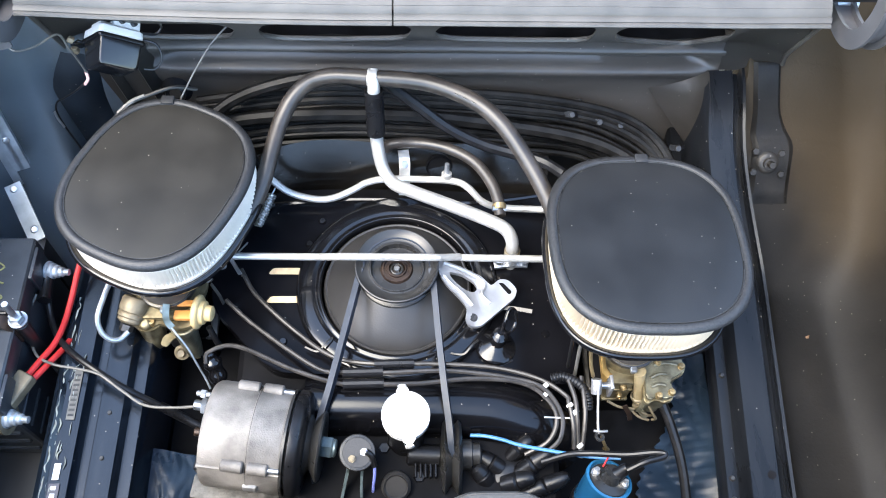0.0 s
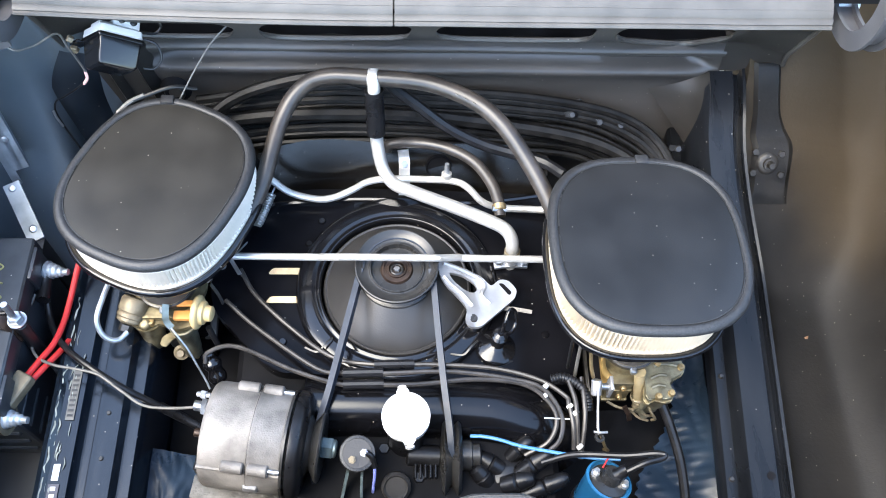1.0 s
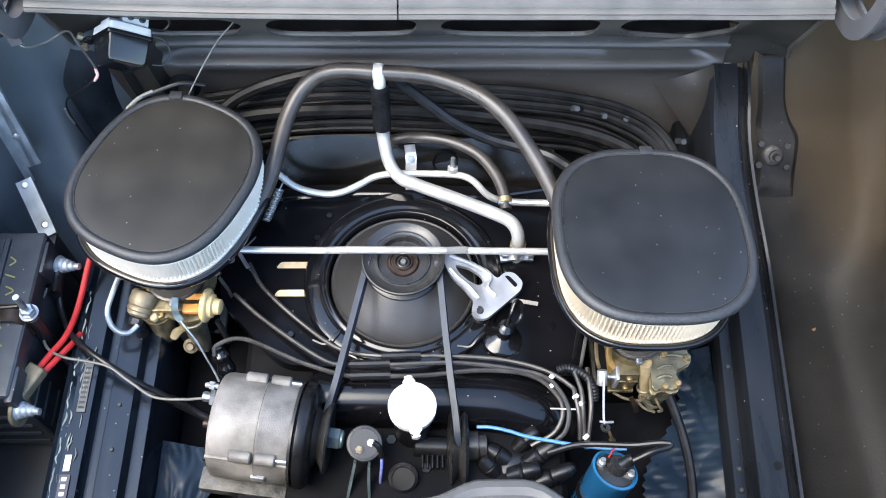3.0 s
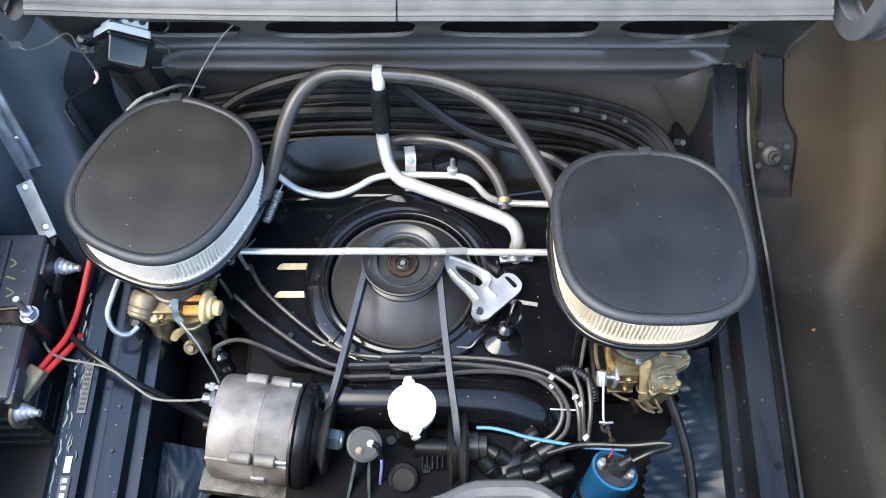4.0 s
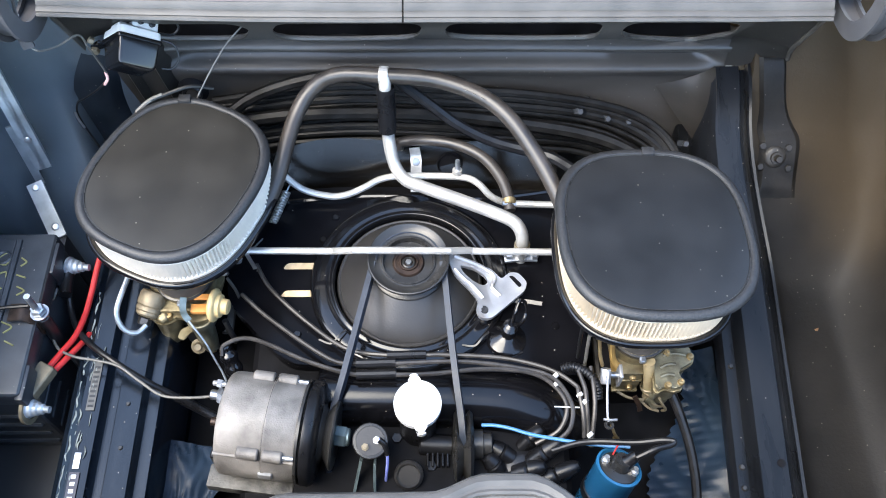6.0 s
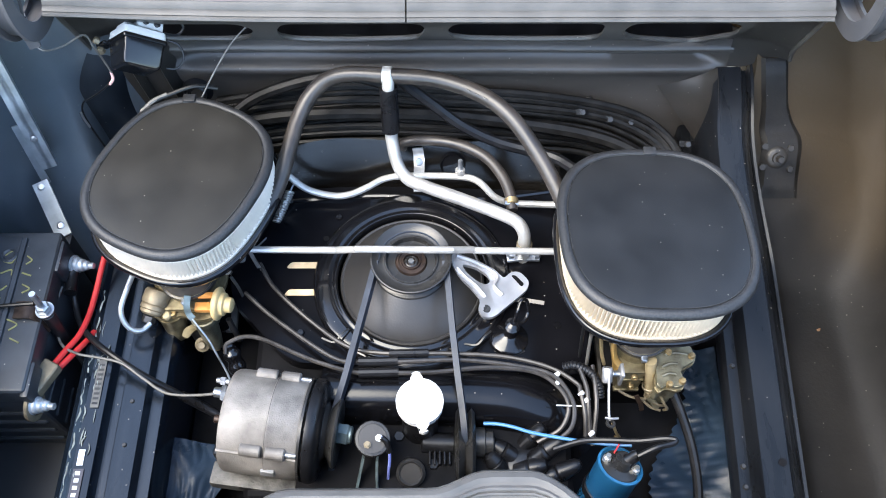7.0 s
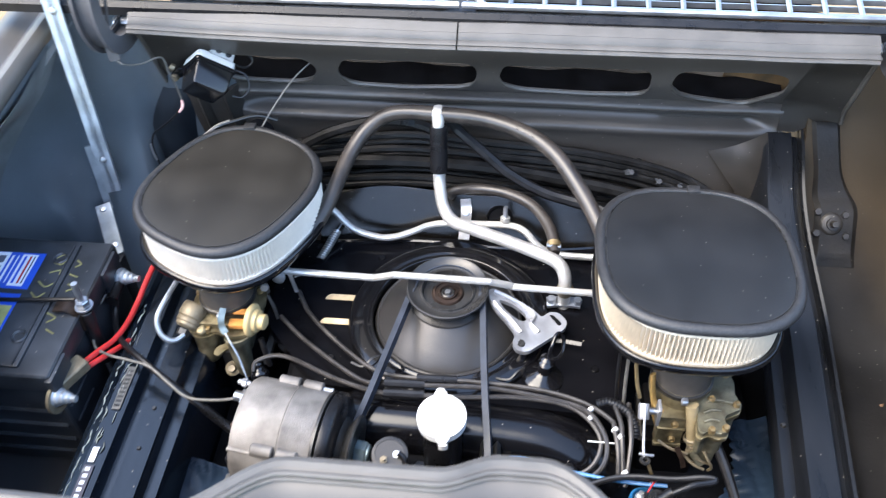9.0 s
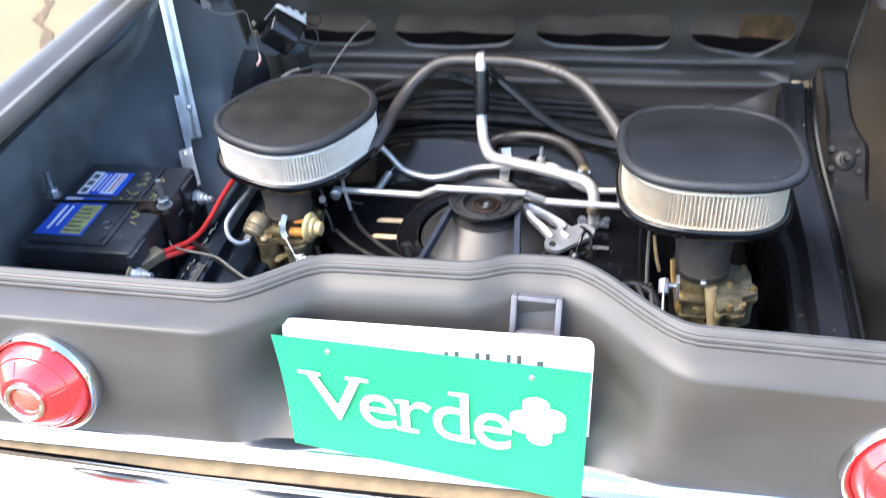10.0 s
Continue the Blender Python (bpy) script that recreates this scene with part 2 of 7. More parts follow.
def corner_lit_undercoat():
    """Black undercoat; warm light at the far outer corner painted in as uneven brown."""
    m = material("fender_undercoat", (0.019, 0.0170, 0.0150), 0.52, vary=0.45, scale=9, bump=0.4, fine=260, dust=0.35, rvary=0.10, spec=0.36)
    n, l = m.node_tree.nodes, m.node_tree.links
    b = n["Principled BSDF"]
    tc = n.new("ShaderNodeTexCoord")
    toward_corner = n.new("ShaderNodeVectorMath")
    toward_corner.operation = "DOT_PRODUCT"
    toward_corner.inputs[1].default_value = (4.2, 5.6, 0.0)
    l.new(tc.outputs["Object"], toward_corner.inputs[0])
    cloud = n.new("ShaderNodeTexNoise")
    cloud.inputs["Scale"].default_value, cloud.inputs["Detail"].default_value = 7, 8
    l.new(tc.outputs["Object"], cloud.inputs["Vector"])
    warm_glow = n.new("ShaderNodeMath")
    warm_glow.operation = "MULTIPLY_ADD"
    warm_glow.inputs[1].default_value = 0.9
    l.new(cloud.outputs["Fac"], warm_glow.inputs[0])
    l.new(toward_corner.outputs["Value"], warm_glow.inputs[2])
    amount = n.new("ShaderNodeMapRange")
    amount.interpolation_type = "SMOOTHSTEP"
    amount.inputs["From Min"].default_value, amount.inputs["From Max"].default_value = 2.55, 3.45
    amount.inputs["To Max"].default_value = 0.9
    l.new(warm_glow.outputs["Value"], amount.inputs["Value"])
    # brown tint painting the warm light on the far wall
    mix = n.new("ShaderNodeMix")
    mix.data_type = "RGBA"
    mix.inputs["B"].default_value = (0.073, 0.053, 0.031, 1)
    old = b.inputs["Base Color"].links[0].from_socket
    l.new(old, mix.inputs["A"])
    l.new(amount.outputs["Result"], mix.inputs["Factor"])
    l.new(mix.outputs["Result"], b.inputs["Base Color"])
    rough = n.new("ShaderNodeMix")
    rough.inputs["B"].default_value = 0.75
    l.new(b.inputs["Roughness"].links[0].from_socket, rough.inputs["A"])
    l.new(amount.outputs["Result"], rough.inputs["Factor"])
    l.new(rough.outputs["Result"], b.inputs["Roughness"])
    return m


M_WELL = corner_lit_undercoat()


# ---- mesh helpers ----
def thing(name, at, label, category, group="", kind=""):
    return_ob = new(name)
    return_ob.location = at
    return_ob.empty_display_size = 0.02
    return tagged(return_ob, label, category, group, kind)


def part(name, bm, mat, parent=None, label="", smooth=35):
    """Links a bmesh, given in world coordinates, as one mesh object under a thing or a part."""
    root = parent
    at = Vector((0, 0, 0))
    while root is not None:
        at = at + root.location
        root = root.parent
    bmesh.ops.recalc_face_normals(bm, faces=bm.faces)
    me = bpy.data.meshes.new(name)
    bmesh.ops.translate(bm, verts=bm.verts, vec=-at)
    bm.to_mesh(me)
    bm.free()
    me.materials.append(mat)
    for p in me.polygons:
        p.use_smooth = True
    me.set_sharp_from_angle(angle=radians(smooth))
    ob = new(name, me)
    if parent is not None:
        ob.parent = parent
    return tagged(ob, label)


def solo(name, bm, mat, label, category, group="", kind="", smooth=35):
    return tagged(part(name, bm, mat, None, "", smooth), label, category, group, kind)


def box(x0, x1, y0, y1, z0, z1, bevel=0.002, seg=2, bm=None, m=None):
    bm = bm or bmesh.new()
    made = bmesh.ops.create_cube(bm, size=1)["verts"]
    for v in made:
        v.co = Vector(((x0 + x1) / 2 + v.co.x * (x1 - x0), (y0 + y1) / 2 + v.co.y * (y1 - y0), (z0 + z1) / 2 + v.co.z * (z1 - z0)))
    if bevel:
        es = list({e for v in made for e in v.link_edges})
        got = bmesh.ops.bevel(bm, geom=es, offset=bevel, segments=seg, affect="EDGES", profile=0.6)
        made = list({v for f in got["faces"] for v in f.verts} | {v for v in made if v.is_valid})
    if m is not None:
        bmesh.ops.transform(bm, matrix=m, verts=made)
    return bm


def axis_frame(p, d):
    z = Vector(d).normalized()
    x = z.orthogonal().normalized()
    y = z.cross(x)
    m = Matrix((x, y, z)).transposed().to_4x4()
    m.translation = p
    return m


def lathe(profile, p=(0, 0, 0), d=(0, 0, 1), seg=32, bm=None, sx=1.0, sy=1.0):
    """A turned shape: pairs of radius and height along d from p."""
    bm = bm or bmesh.new()
    m = axis_frame(p, d) if Vector(d).normalized().z < 0.9999 else Matrix.Translation(p)
    rings = []
    for r, h in profile:
        if r <= 1e-6:
            rings.append([bm.verts.new(m @ Vector((0, 0, h)))])
        else:
            rings.append([bm.verts.new(m @ Vector((sx * r * math.cos(a), sy * r * math.sin(a), h))) for a in (2 * math.pi * k / seg for k in range(seg))])
    for a, b in zip(rings, rings[1:]):
        for k in range(seg):
            j = (k + 1) % seg
            quad = [a[k % len(a)], a[j % len(a)], b[j % len(b)], b[k % len(b)]]
            quad = list(dict.fromkeys(quad))
            if len(quad) > 2:
                bm.faces.new(quad)
    return bm


def rod(p0, p1, r, r2=None, seg=16, bevel=0.0, bm=None):
    p0, p1 = Vector(p0), Vector(p1)
    L = (p1 - p0).length
    r2 = r if r2 is None else r2
    b = bevel
    prof = [(0, 0), (r - b, 0), (r, b), (r2, L - b), (r2 - b, L), (0, L)] if b else [(0, 0), (r, 0), (r2, L), (0, L)]
    return lathe(prof, p0, p1 - p0, seg, bm)


def hexnut(p, d, r, h, bm=None, hole=0.0):
    return lathe([(0, 0), (r, 0), (r, h * 0.85), (r * 0.86, h), (0, h)], p, d, 6, bm)


def curve_points(pts, n=8):
    P = [Vector(p) for p in pts]
    if len(P) == 2:
        return [P[0].lerp(P[1], k / n) for k in range(n + 1)]
    ext = [P[0] * 2 - P[1]] + P + [P[-1] * 2 - P[-2]]
    out = []
    for i in range(1, len(ext) - 2):
        a, b, c, d = ext[i - 1:i + 3]
        for k in range(n):
            t = k / n
            out.append(0.5 * ((2 * b) + (c - a) * t + (2 * a - 5 * b + 4 * c - d) * t * t + (3 * b - a - 3 * c + d) * t ** 3))
    return out + [P[-1]]


def tube(pts, r, n=8, seg=10, bm=None, flat=1.0, straight=False):
    """A round or flattened bar swept along a smooth line; r may be a function of the way along, 0 to 1."""
    bm = bm or bmesh.new()
    C = [Vector(p) for p in pts] if straight else curve_points(pts, n)
    T = [(C[min(i + 1, len(C) - 1)] - C[max(i - 1, 0)]).normalized() for i in range(len(C))]
    u = T[0].orthogonal().normalized()
    rings = []
    for i, (c, t) in enumerate(zip(C, T)):
        u = (u - t * u.dot(t)).normalized()
        w = t.cross(u)
        rad = r(i / (len(C) - 1)) if callable(r) else r
        rings.append([bm.verts.new(c + rad * (math.cos(a) * u + flat * math.sin(a) * w)) for a in (2 * math.pi * k / seg for k in range(seg))])
    for a, b in zip(rings, rings[1:]):
        for k in range(seg):
            bm.faces.new((a[k], a[(k + 1) % seg], b[(k + 1) % seg], b[k]))
    bm.faces.new(list(reversed(rings[0])))
    bm.faces.new(rings[-1])
    return bm


def ribbon(pts, width, thick, n=8, side=(1, 0, 0), bm=None):
    """A flat strap swept along a line: width along side, thickness across it."""
    bm = bm or bmesh.new()
    C = curve_points(pts, n)
    s = Vector(side).normalized()
    rings = []
    for i, c in enumerate(C):
        t = (C[min(i + 1, len(C) - 1)] - C[max(i - 1, 0)]).normalized()
        a = (s - t * s.dot(t)).normalized()
        b = t.cross(a)
        rings.append([bm.verts.new(c + a * x * width / 2 + b * y * thick / 2) for x, y in ((-1, -1), (1, -1), (1, 1), (-1, 1))])
    for a, b in zip(rings, rings[1:]):
        for k in range(4):
            bm.faces.new((a[k], a[(k + 1) % 4], b[(k + 1) % 4], b[k]))
    bm.faces.new(list(reversed(rings[0])))
    bm.faces.new(rings[-1])
    return bm


def extrude_poly(poly, depth, m=None, bm=None, bevel=0.0):
    """A flat outline in x, y given thickness along z, then placed by m."""
    bm = bm or bmesh.new()
    lo = [bm.verts.new((x, y, 0)) for x, y in poly]
    hi = [bm.verts.new((x, y, depth)) for x, y in poly]
    k = len(poly)
    f0, f1 = bm.faces.new(list(reversed(lo))), bm.faces.new(hi)
    for i in range(k):
        bm.faces.new((lo[i], lo[(i + 1) % k], hi[(i + 1) % k], hi[i]))
    vs = lo + hi
    if bevel:
        got = bmesh.ops.bevel(bm, geom=list(f1.edges), offset=bevel, segments=2, affect="EDGES")
        vs = list({v for f in got["faces"] for v in f.verts} | {v for v in vs if v.is_valid})
    if m is not None:
        bmesh.ops.transform(bm, matrix=m, verts=[v for v in vs if v.is_valid])
    return bm


def sheet(f, nu, nv, thick=0.0, bm=None):
    """A surface f(u, v) for u, v from 0 to 1, with thickness along its normals."""
    bm = bm or bmesh.new()
    g = [[bm.verts.new(f(i / nu, j / nv)) for j in range(nv + 1)] for i in range(nu + 1)]
    faces = [bm.faces.new((g[i][j], g[i + 1][j], g[i + 1][j + 1], g[i][j + 1])) for i in range(nu) for j in range(nv)]
    if thick:
        bmesh.ops.solidify(bm, geom=faces, thickness=thick)
    return bm


def profile_x(poly, x0, x1, nx=1, bm=None, warp=None):
    """A closed outline in y, z drawn out along x, optionally bent by warp(x, y, z)."""
    bm = bm or bmesh.new()
    rings = []
    for i in range(nx + 1):
        x = x0 + (x1 - x0) * i / nx
        rings.append([bm.verts.new(warp(x, y, z) if warp else (x, y, z)) for y, z in poly])
    k = len(poly)
    for a, b in zip(rings, rings[1:]):
        for j in range(k):
            bm.faces.new((a[j], a[(j + 1) % k], b[(j + 1) % k], b[j]))
    bm.faces.new(list(reversed(rings[0])))
    bm.faces.new(rings[-1])
    return bm


def holed_wall(outer, holes, thick, m):
    """A flat wall in x, z with openings that go through it."""
    bm = bmesh.new()
    edges = []
    for loop in [outer] + holes:
        vs = [bm.verts.new((x, 0, z)) for x, z in loop]
        edges += [bm.edges.new((vs[i], vs[(i + 1) % len(vs)])) for i in range(len(vs))]
    bmesh.ops.triangle_fill(bm, edges=edges, use_beauty=True, use_dissolve=False)
    got = bmesh.ops.extrude_face_region(bm, geom=list(bm.faces))
    bmesh.ops.translate(bm, verts=[g for g in got["geom"] if isinstance(g, bmesh.types.BMVert)], vec=(0, thick, 0))
    bmesh.ops.transform(bm, matrix=m, verts=bm.verts)
    return bm


def smooth(a, b, t):
    t = min(1, max(0, (t - a) / (b - a)))
    return t * t * (3 - 2 * t)


# ---- ground ----
def build_ground():
    bm = bmesh.new()
    bmesh.ops.create_grid(bm, x_segments=40, y_segments=40, size=150)
    g = solo("ground", bm, M_CONC, "sunlit tan concrete driveway with cracks", "driveway", kind="structure")
    # a ragged crack and the worn patch beside it
    rnd = random.Random(5)
    pts = [(-1.80 - 0.055 * k + rnd.uniform(-0.03, 0.03), 2.35 + 0.1 * k, 0.001) for k in range(16)]
    bm = bmesh.new()
    for a, b in zip(pts, pts[1:]):
        w = rnd.uniform(0.012, 0.03)
        vs = [bm.verts.new(p) for p in ((a[0] - w, a[1], 0.004), (a[0] + w, a[1], 0.004), (b[0] + w, b[1], 0.004), (b[0] - w, b[1], 0.004))]
        bm.faces.new(vs)
    c = part("crack", bm, M_RUST, g, "dark ragged crack in the concrete")
    return g


build_ground()

# ---- car body ----
car = thing("car", (0, 0.9, 0.0), "black and charcoal rear-engined car with its engine bay open", "car")


def rounded(poly, r=0.012, n=4):
    out = []
    k = len(poly)
    for i in range(k):
        p, a, b = Vector(poly[i]), Vector(poly[i - 1]), Vector(poly[(i + 1) % k])
        ra = min(r, (a - p).length * 0.45)
        rb = min(r, (b - p).length * 0.45)
        p0, p1 = p + (a - p).normalized() * ra, p + (b - p).normalized() * rb
        for j in range(n + 1):
            t = j / n
            q = p0 * (1 - t) ** 2 + p * 2 * t * (1 - t) + p1 * t * t
            out.append((q.x, q.y))
    return out


MID = 0.045
# the perforated band leans out over the bay, up to the ledge
LEAN = Matrix(((1, 0, 0, 0), (0, 1, -0.64, 1.555), (0, 0, 1, 0), (0, 0, 0, 1)))


def build_bulkhead():
    holes = [
        [(-0.345, 0.775), (-0.335, 0.812), (-0.210, 0.812), (-0.195, 0.785), (-0.207, 0.752), (-0.235, 0.742), (-0.300, 0.742), (-0.335, 0.752)],
        [(-0.170, 0.776), (-0.155, 0.812), (0.012, 0.814), (0.021, 0.794), (0.016, 0.758), (-0.002, 0.746), (-0.075, 0.738), (-0.150, 0.742), (-0.166, 0.755)],
        [(0.048, 0.778), (0.056, 0.813), (0.237, 0.815), (0.246, 0.798), (0.249, 0.759), (0.236, 0.745), (0.165, 0.741), (0.079, 0.746), (0.055, 0.757)],
        [(0.273, 0.778), (0.276, 0.808), (0.287, 0.816), (0.396, 0.817), (0.417, 0.803), (0.421, 0.768), (0.378, 0.729), (0.310, 0.742), (0.284, 0.754)],
    ]
    outer = [(-0.375, 0.728), (0.430, 0.728), (0.430, 0.866), (-0.375, 0.866)]
    bm = holed_wall(outer, [rounded(h, 0.014, 5) for h in holes], 0.003, LEAN)
    b = part("bulkhead", bm, M_BULK, car, "satin black sheet-metal bulkhead with four air openings")
    # the rolled lips round the openings
    for h in holes:
        mid = sum(q[1] for q in h) / len(h)
        low = [LEAN @ Vector((x, -0.001, z)) for x, z in rounded(h, 0.014, 5)]
        while not (low[0].z < mid + 0.004 <= low[-1].z):
            low = low[1:] + low[:1]
        low = [q for q in low if q.z < mid + 0.004]
        part("opening_lip", tube(low, lambda u: 0.0034 * min(1, 6 * u, 6 * (1 - u)) + 0.0002, n=2, seg=8), M_BULK, b)
    # below the band: a rolled lip, a deep groove, a shelf and the wall down to the engine
    prof = [(1.0890, 0.7330), (1.0800, 0.7300), (1.0750, 0.7270), (1.0735, 0.7235), (1.0770, 0.7180), (1.0860, 0.7120), (1.0910, 0.7060), (1.0900, 0.7010), (1.0800, 0.6975), (1.0710, 0.6945),
            (1.0680, 0.6915), (1.0675, 0.6870), (1.0700, 0.6820), (1.0730, 0.6740), (1.0735, 0.6630), (1.0735, 0.6500), (1.0730, 0.6330), (1.0720, 0.6130), (1.0680, 0.5800), (1.0600, 0.4050), (1.1050, 0.4050), (1.1050, 0.7330)]

    def fade(x, y, z):
        f = smooth(0.392, 0.430, x) if x > 0 else 1 - smooth(-0.335, -0.285, x)
        if 0.665 < z < 0.728 and y < 1.10:
            y += f * (1.0735 - 0.0035 * (0.728 - z) / 0.063 - y)
        return Vector((x, y + 0.0012 * noise.noise(Vector((x * 7, z * 30, 1))), z + 0.0025 * noise.noise(Vector((x * 5, 3, z * 6)))))
    part("lower_wall", profile_x(prof, -0.338, 0.432, 60, warp=fade), M_BULK, b, smooth=60)
    # corner gusset towards the far rail
    def gusset(u, v):
        y = 1.068 - 0.060 * v
        a = Vector((0.345 + 0.072 * v, 1.074 - 0.050 * v, 0.655 - 0.078 * v))
        c = Vector((0.412 + 0.07 * (y - 0.52) - 0.036 * smooth(0.80, 1.0, y) + 0.003, y, 0.585 + 0.112 * smooth(0.80, 1.07, y)))
        return a.lerp(c, u) + Vector((0, 0, -0.006 * math.sin(math.pi * u)))
    part("gusset", sheet(gusset, 12, 16, 0.003), M_BULK, b, "pressed corner gusset")
    # the band sweeps forward into a slanting free edge at either end
    for sd in (1, -1):
        def wing(u, v, sd=sd):
            zt, zb = 0.866, 0.700 + 0.028 * smooth(0.25, 0.80, u)
            z = zt + (zb - zt) * v
            xe = 0.501 - 0.006 * (z - 0.740) / 0.126
            x = 0.428 + (xe - 0.428) * u
            y = 1.555 - 0.64 * max(z, 0.744) - 0.026 * u ** 1.6 * v - 0.011 * (1 - u) * smooth(0.72, 1.0, v)
            return Vector((MID + sd * (x - MID), y, z))
        part("wing", sheet(wing, 16, 24, 0.003), M_BULK, b, "swept end of the bulkhead")
        part("wing_edge", tube([wing(1, k / 12) for k in range(13)], 0.0032, n=2, seg=8), M_BULK, b)
    # the air chamber behind
    part("chamber", sheet(lambda u, v: Vector((-0.40 + 0.88 * u, 1.085 + 0.16 * math.sin(math.pi * (0.15 + 0.85 * v)), 0.870 - 0.150 * v)), 10, 14), M_DUCT, b)
    # floor coloured near black, painting the shade inside the openings
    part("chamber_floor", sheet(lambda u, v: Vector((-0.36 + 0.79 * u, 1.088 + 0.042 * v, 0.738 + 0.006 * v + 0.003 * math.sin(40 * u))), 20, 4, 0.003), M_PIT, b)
    part("chamber_end", sheet(lambda u, v: Vector((0.356 + 0.100 * u, 1.135 - 0.030 * u, 0.860 - 0.128 * v)), 10, 6, 0.003), M_RUST, b, "rust-brown end plate of the air chamber")
    for x, z in ((-0.02, 0.778), (0.115, 0.772), (-0.29, 0.78)):
        part("duct", lathe([(0.010, 0), (0.016, 0.004), (0.016, 0.03), (0, 0.03)], (x, 1.20, z), (0, -1, 0.2), 16), M_RUBBER, b)
    chan = [(-0.398, 1.064), (-0.394, 1.052), (-0.374, 1.049), (-0.369, 1.043), (-0.365, 1.047), (-0.362, 1.056), (-0.338, 1.056), (-0.333, 1.050), (-0.329, 1.056), (-0.320, 1.076)]
    part("folded_strip", sheet(lambda u, v: Vector((chan[round(u * 9)][0] + 0.012 * v, chan[round(u * 9)][1] + 0.008 * v, 0.735 - 0.12 * v)), 9, 6, 0.002), M_BULK, b, "folded strip at the end of the bulkhead")
    for x, y, z in ((0.310, 1.047, 0.613), (0.283, 1.047, 0.613), (0.06, 1.066, 0.655), (0.25, 1.061, 0.640), (-0.12, 1.066, 0.655)):
        part("screw", lathe([(0, 0.004), (0.004, 0.004), (0.005, 0.002), (0.006, 0)], (x, y - 0.001, z), (0, -1, 0.4), 10), M_PULLEY, b)


build_bulkhead()


LEDGE_BOW = 0.010


def build_ledge():
    prof = [(0.990, 0.8655), (0.984, 0.8660), (0.9825, 0.8685), (0.9840, 0.8705), (0.9865, 0.8712), (0.9860, 0.8728), (0.9890, 0.8748), (0.9925, 0.8752), (0.9930, 0.8768),
            (0.9965, 0.8805), (0.9985, 0.8822), (0.9995, 0.8821), (1.003, 0.8850), (1.010, 0.8885), (1.016, 0.887), (1.016, 0.877), (1.055, 0.872), (1.055, 0.862)]
    for x0, x1 in ((-0.415, -0.0012), (0.0008, 0.49)):
        part("ledge", profile_x(prof, x0, x1, 24, warp=lambda x, y, z: Vector((x, y + LEDGE_BOW * max(0, -x / 0.42) ** 2, z + 0.001 * (x / 0.49) + 0.0012 * noise.noise(Vector((x * 9, 0, z * 40)))))), M_STRIP, car, "grey rubber-faced ledge under the intake grille")
    seal = [(1.013, 0.880), (1.014, 0.891), (1.022, 0.895), (1.034, 0.890), (1.034, 0.874)]
    part("grille_seal", profile_x(seal, -0.62, 0.62), M_RUBBER, car, "black rubber seal along the grille")


build_ledge()


def build_grille():
    g = thing("intake_grille", (0, 1.13, 0.94), "chrome intake grille with fine slats between upright bars", "grille")

    def at(y):
        return 0.890 + (y - 1.035) * 0.20
    for x0, x1 in ((-0.60, -0.02), (0.02, 0.60)):
        pts = [(x0, 1.041), (x1, 1.041), (x1, 1.250), (x0, 1.250)]
        loop = [(x, y, at(y) + 0.002) for x, y in rounded(pts, 0.02)]
        part("grille_frame", tube(loop + [loop[0]], 0.0045, n=2, seg=8), M_GRILLE, g)
        n = 14
        for k in range(1, n):
            x = x0 + (x1 - x0) * k / n
            part("bar", tube([(x, 1.041, at(1.041) + 0.003), (x, 1.250, at(1.250) + 0.003)], 0.0035, n=1, seg=6), M_GRILLE, g)
        for k in range(16):
            y = 1.051 + 0.0125 * k
            part("slat", box(x0 + 0.004, x1 - 0.004, y - 0.0010, y + 0.0010, at(y) - 0.008, at(y) - 0.001, 0.0), M_GRILLE, g)
    part("bridge", profile_x([(1.036, 0.884), (1.255, 0.930), (1.255, 0.915), (1.036, 0.870)], -0.018, 0.018), M_BODY, g)


build_grille()

# deck of the body in front of the grille
part("upper_deck", profile_x([(1.255, 0.940), (1.45, 0.99), (1.45, 0.95), (1.255, 0.90)], -0.66, 0.75), M_PANEL, car, "charcoal painted deck behind the grille")


def ramp(y):
    """The height of the fender floor, climbing steeply to the bulkhead."""
    return 0.505 + 0.072 * smooth(0.81, 0.95, y) + 0.058 * smooth(0.93, 1.005, y) + 0.085 * smooth(1.0, 1.065, y) + 0.10 * smooth(1.06, 1.14, y)


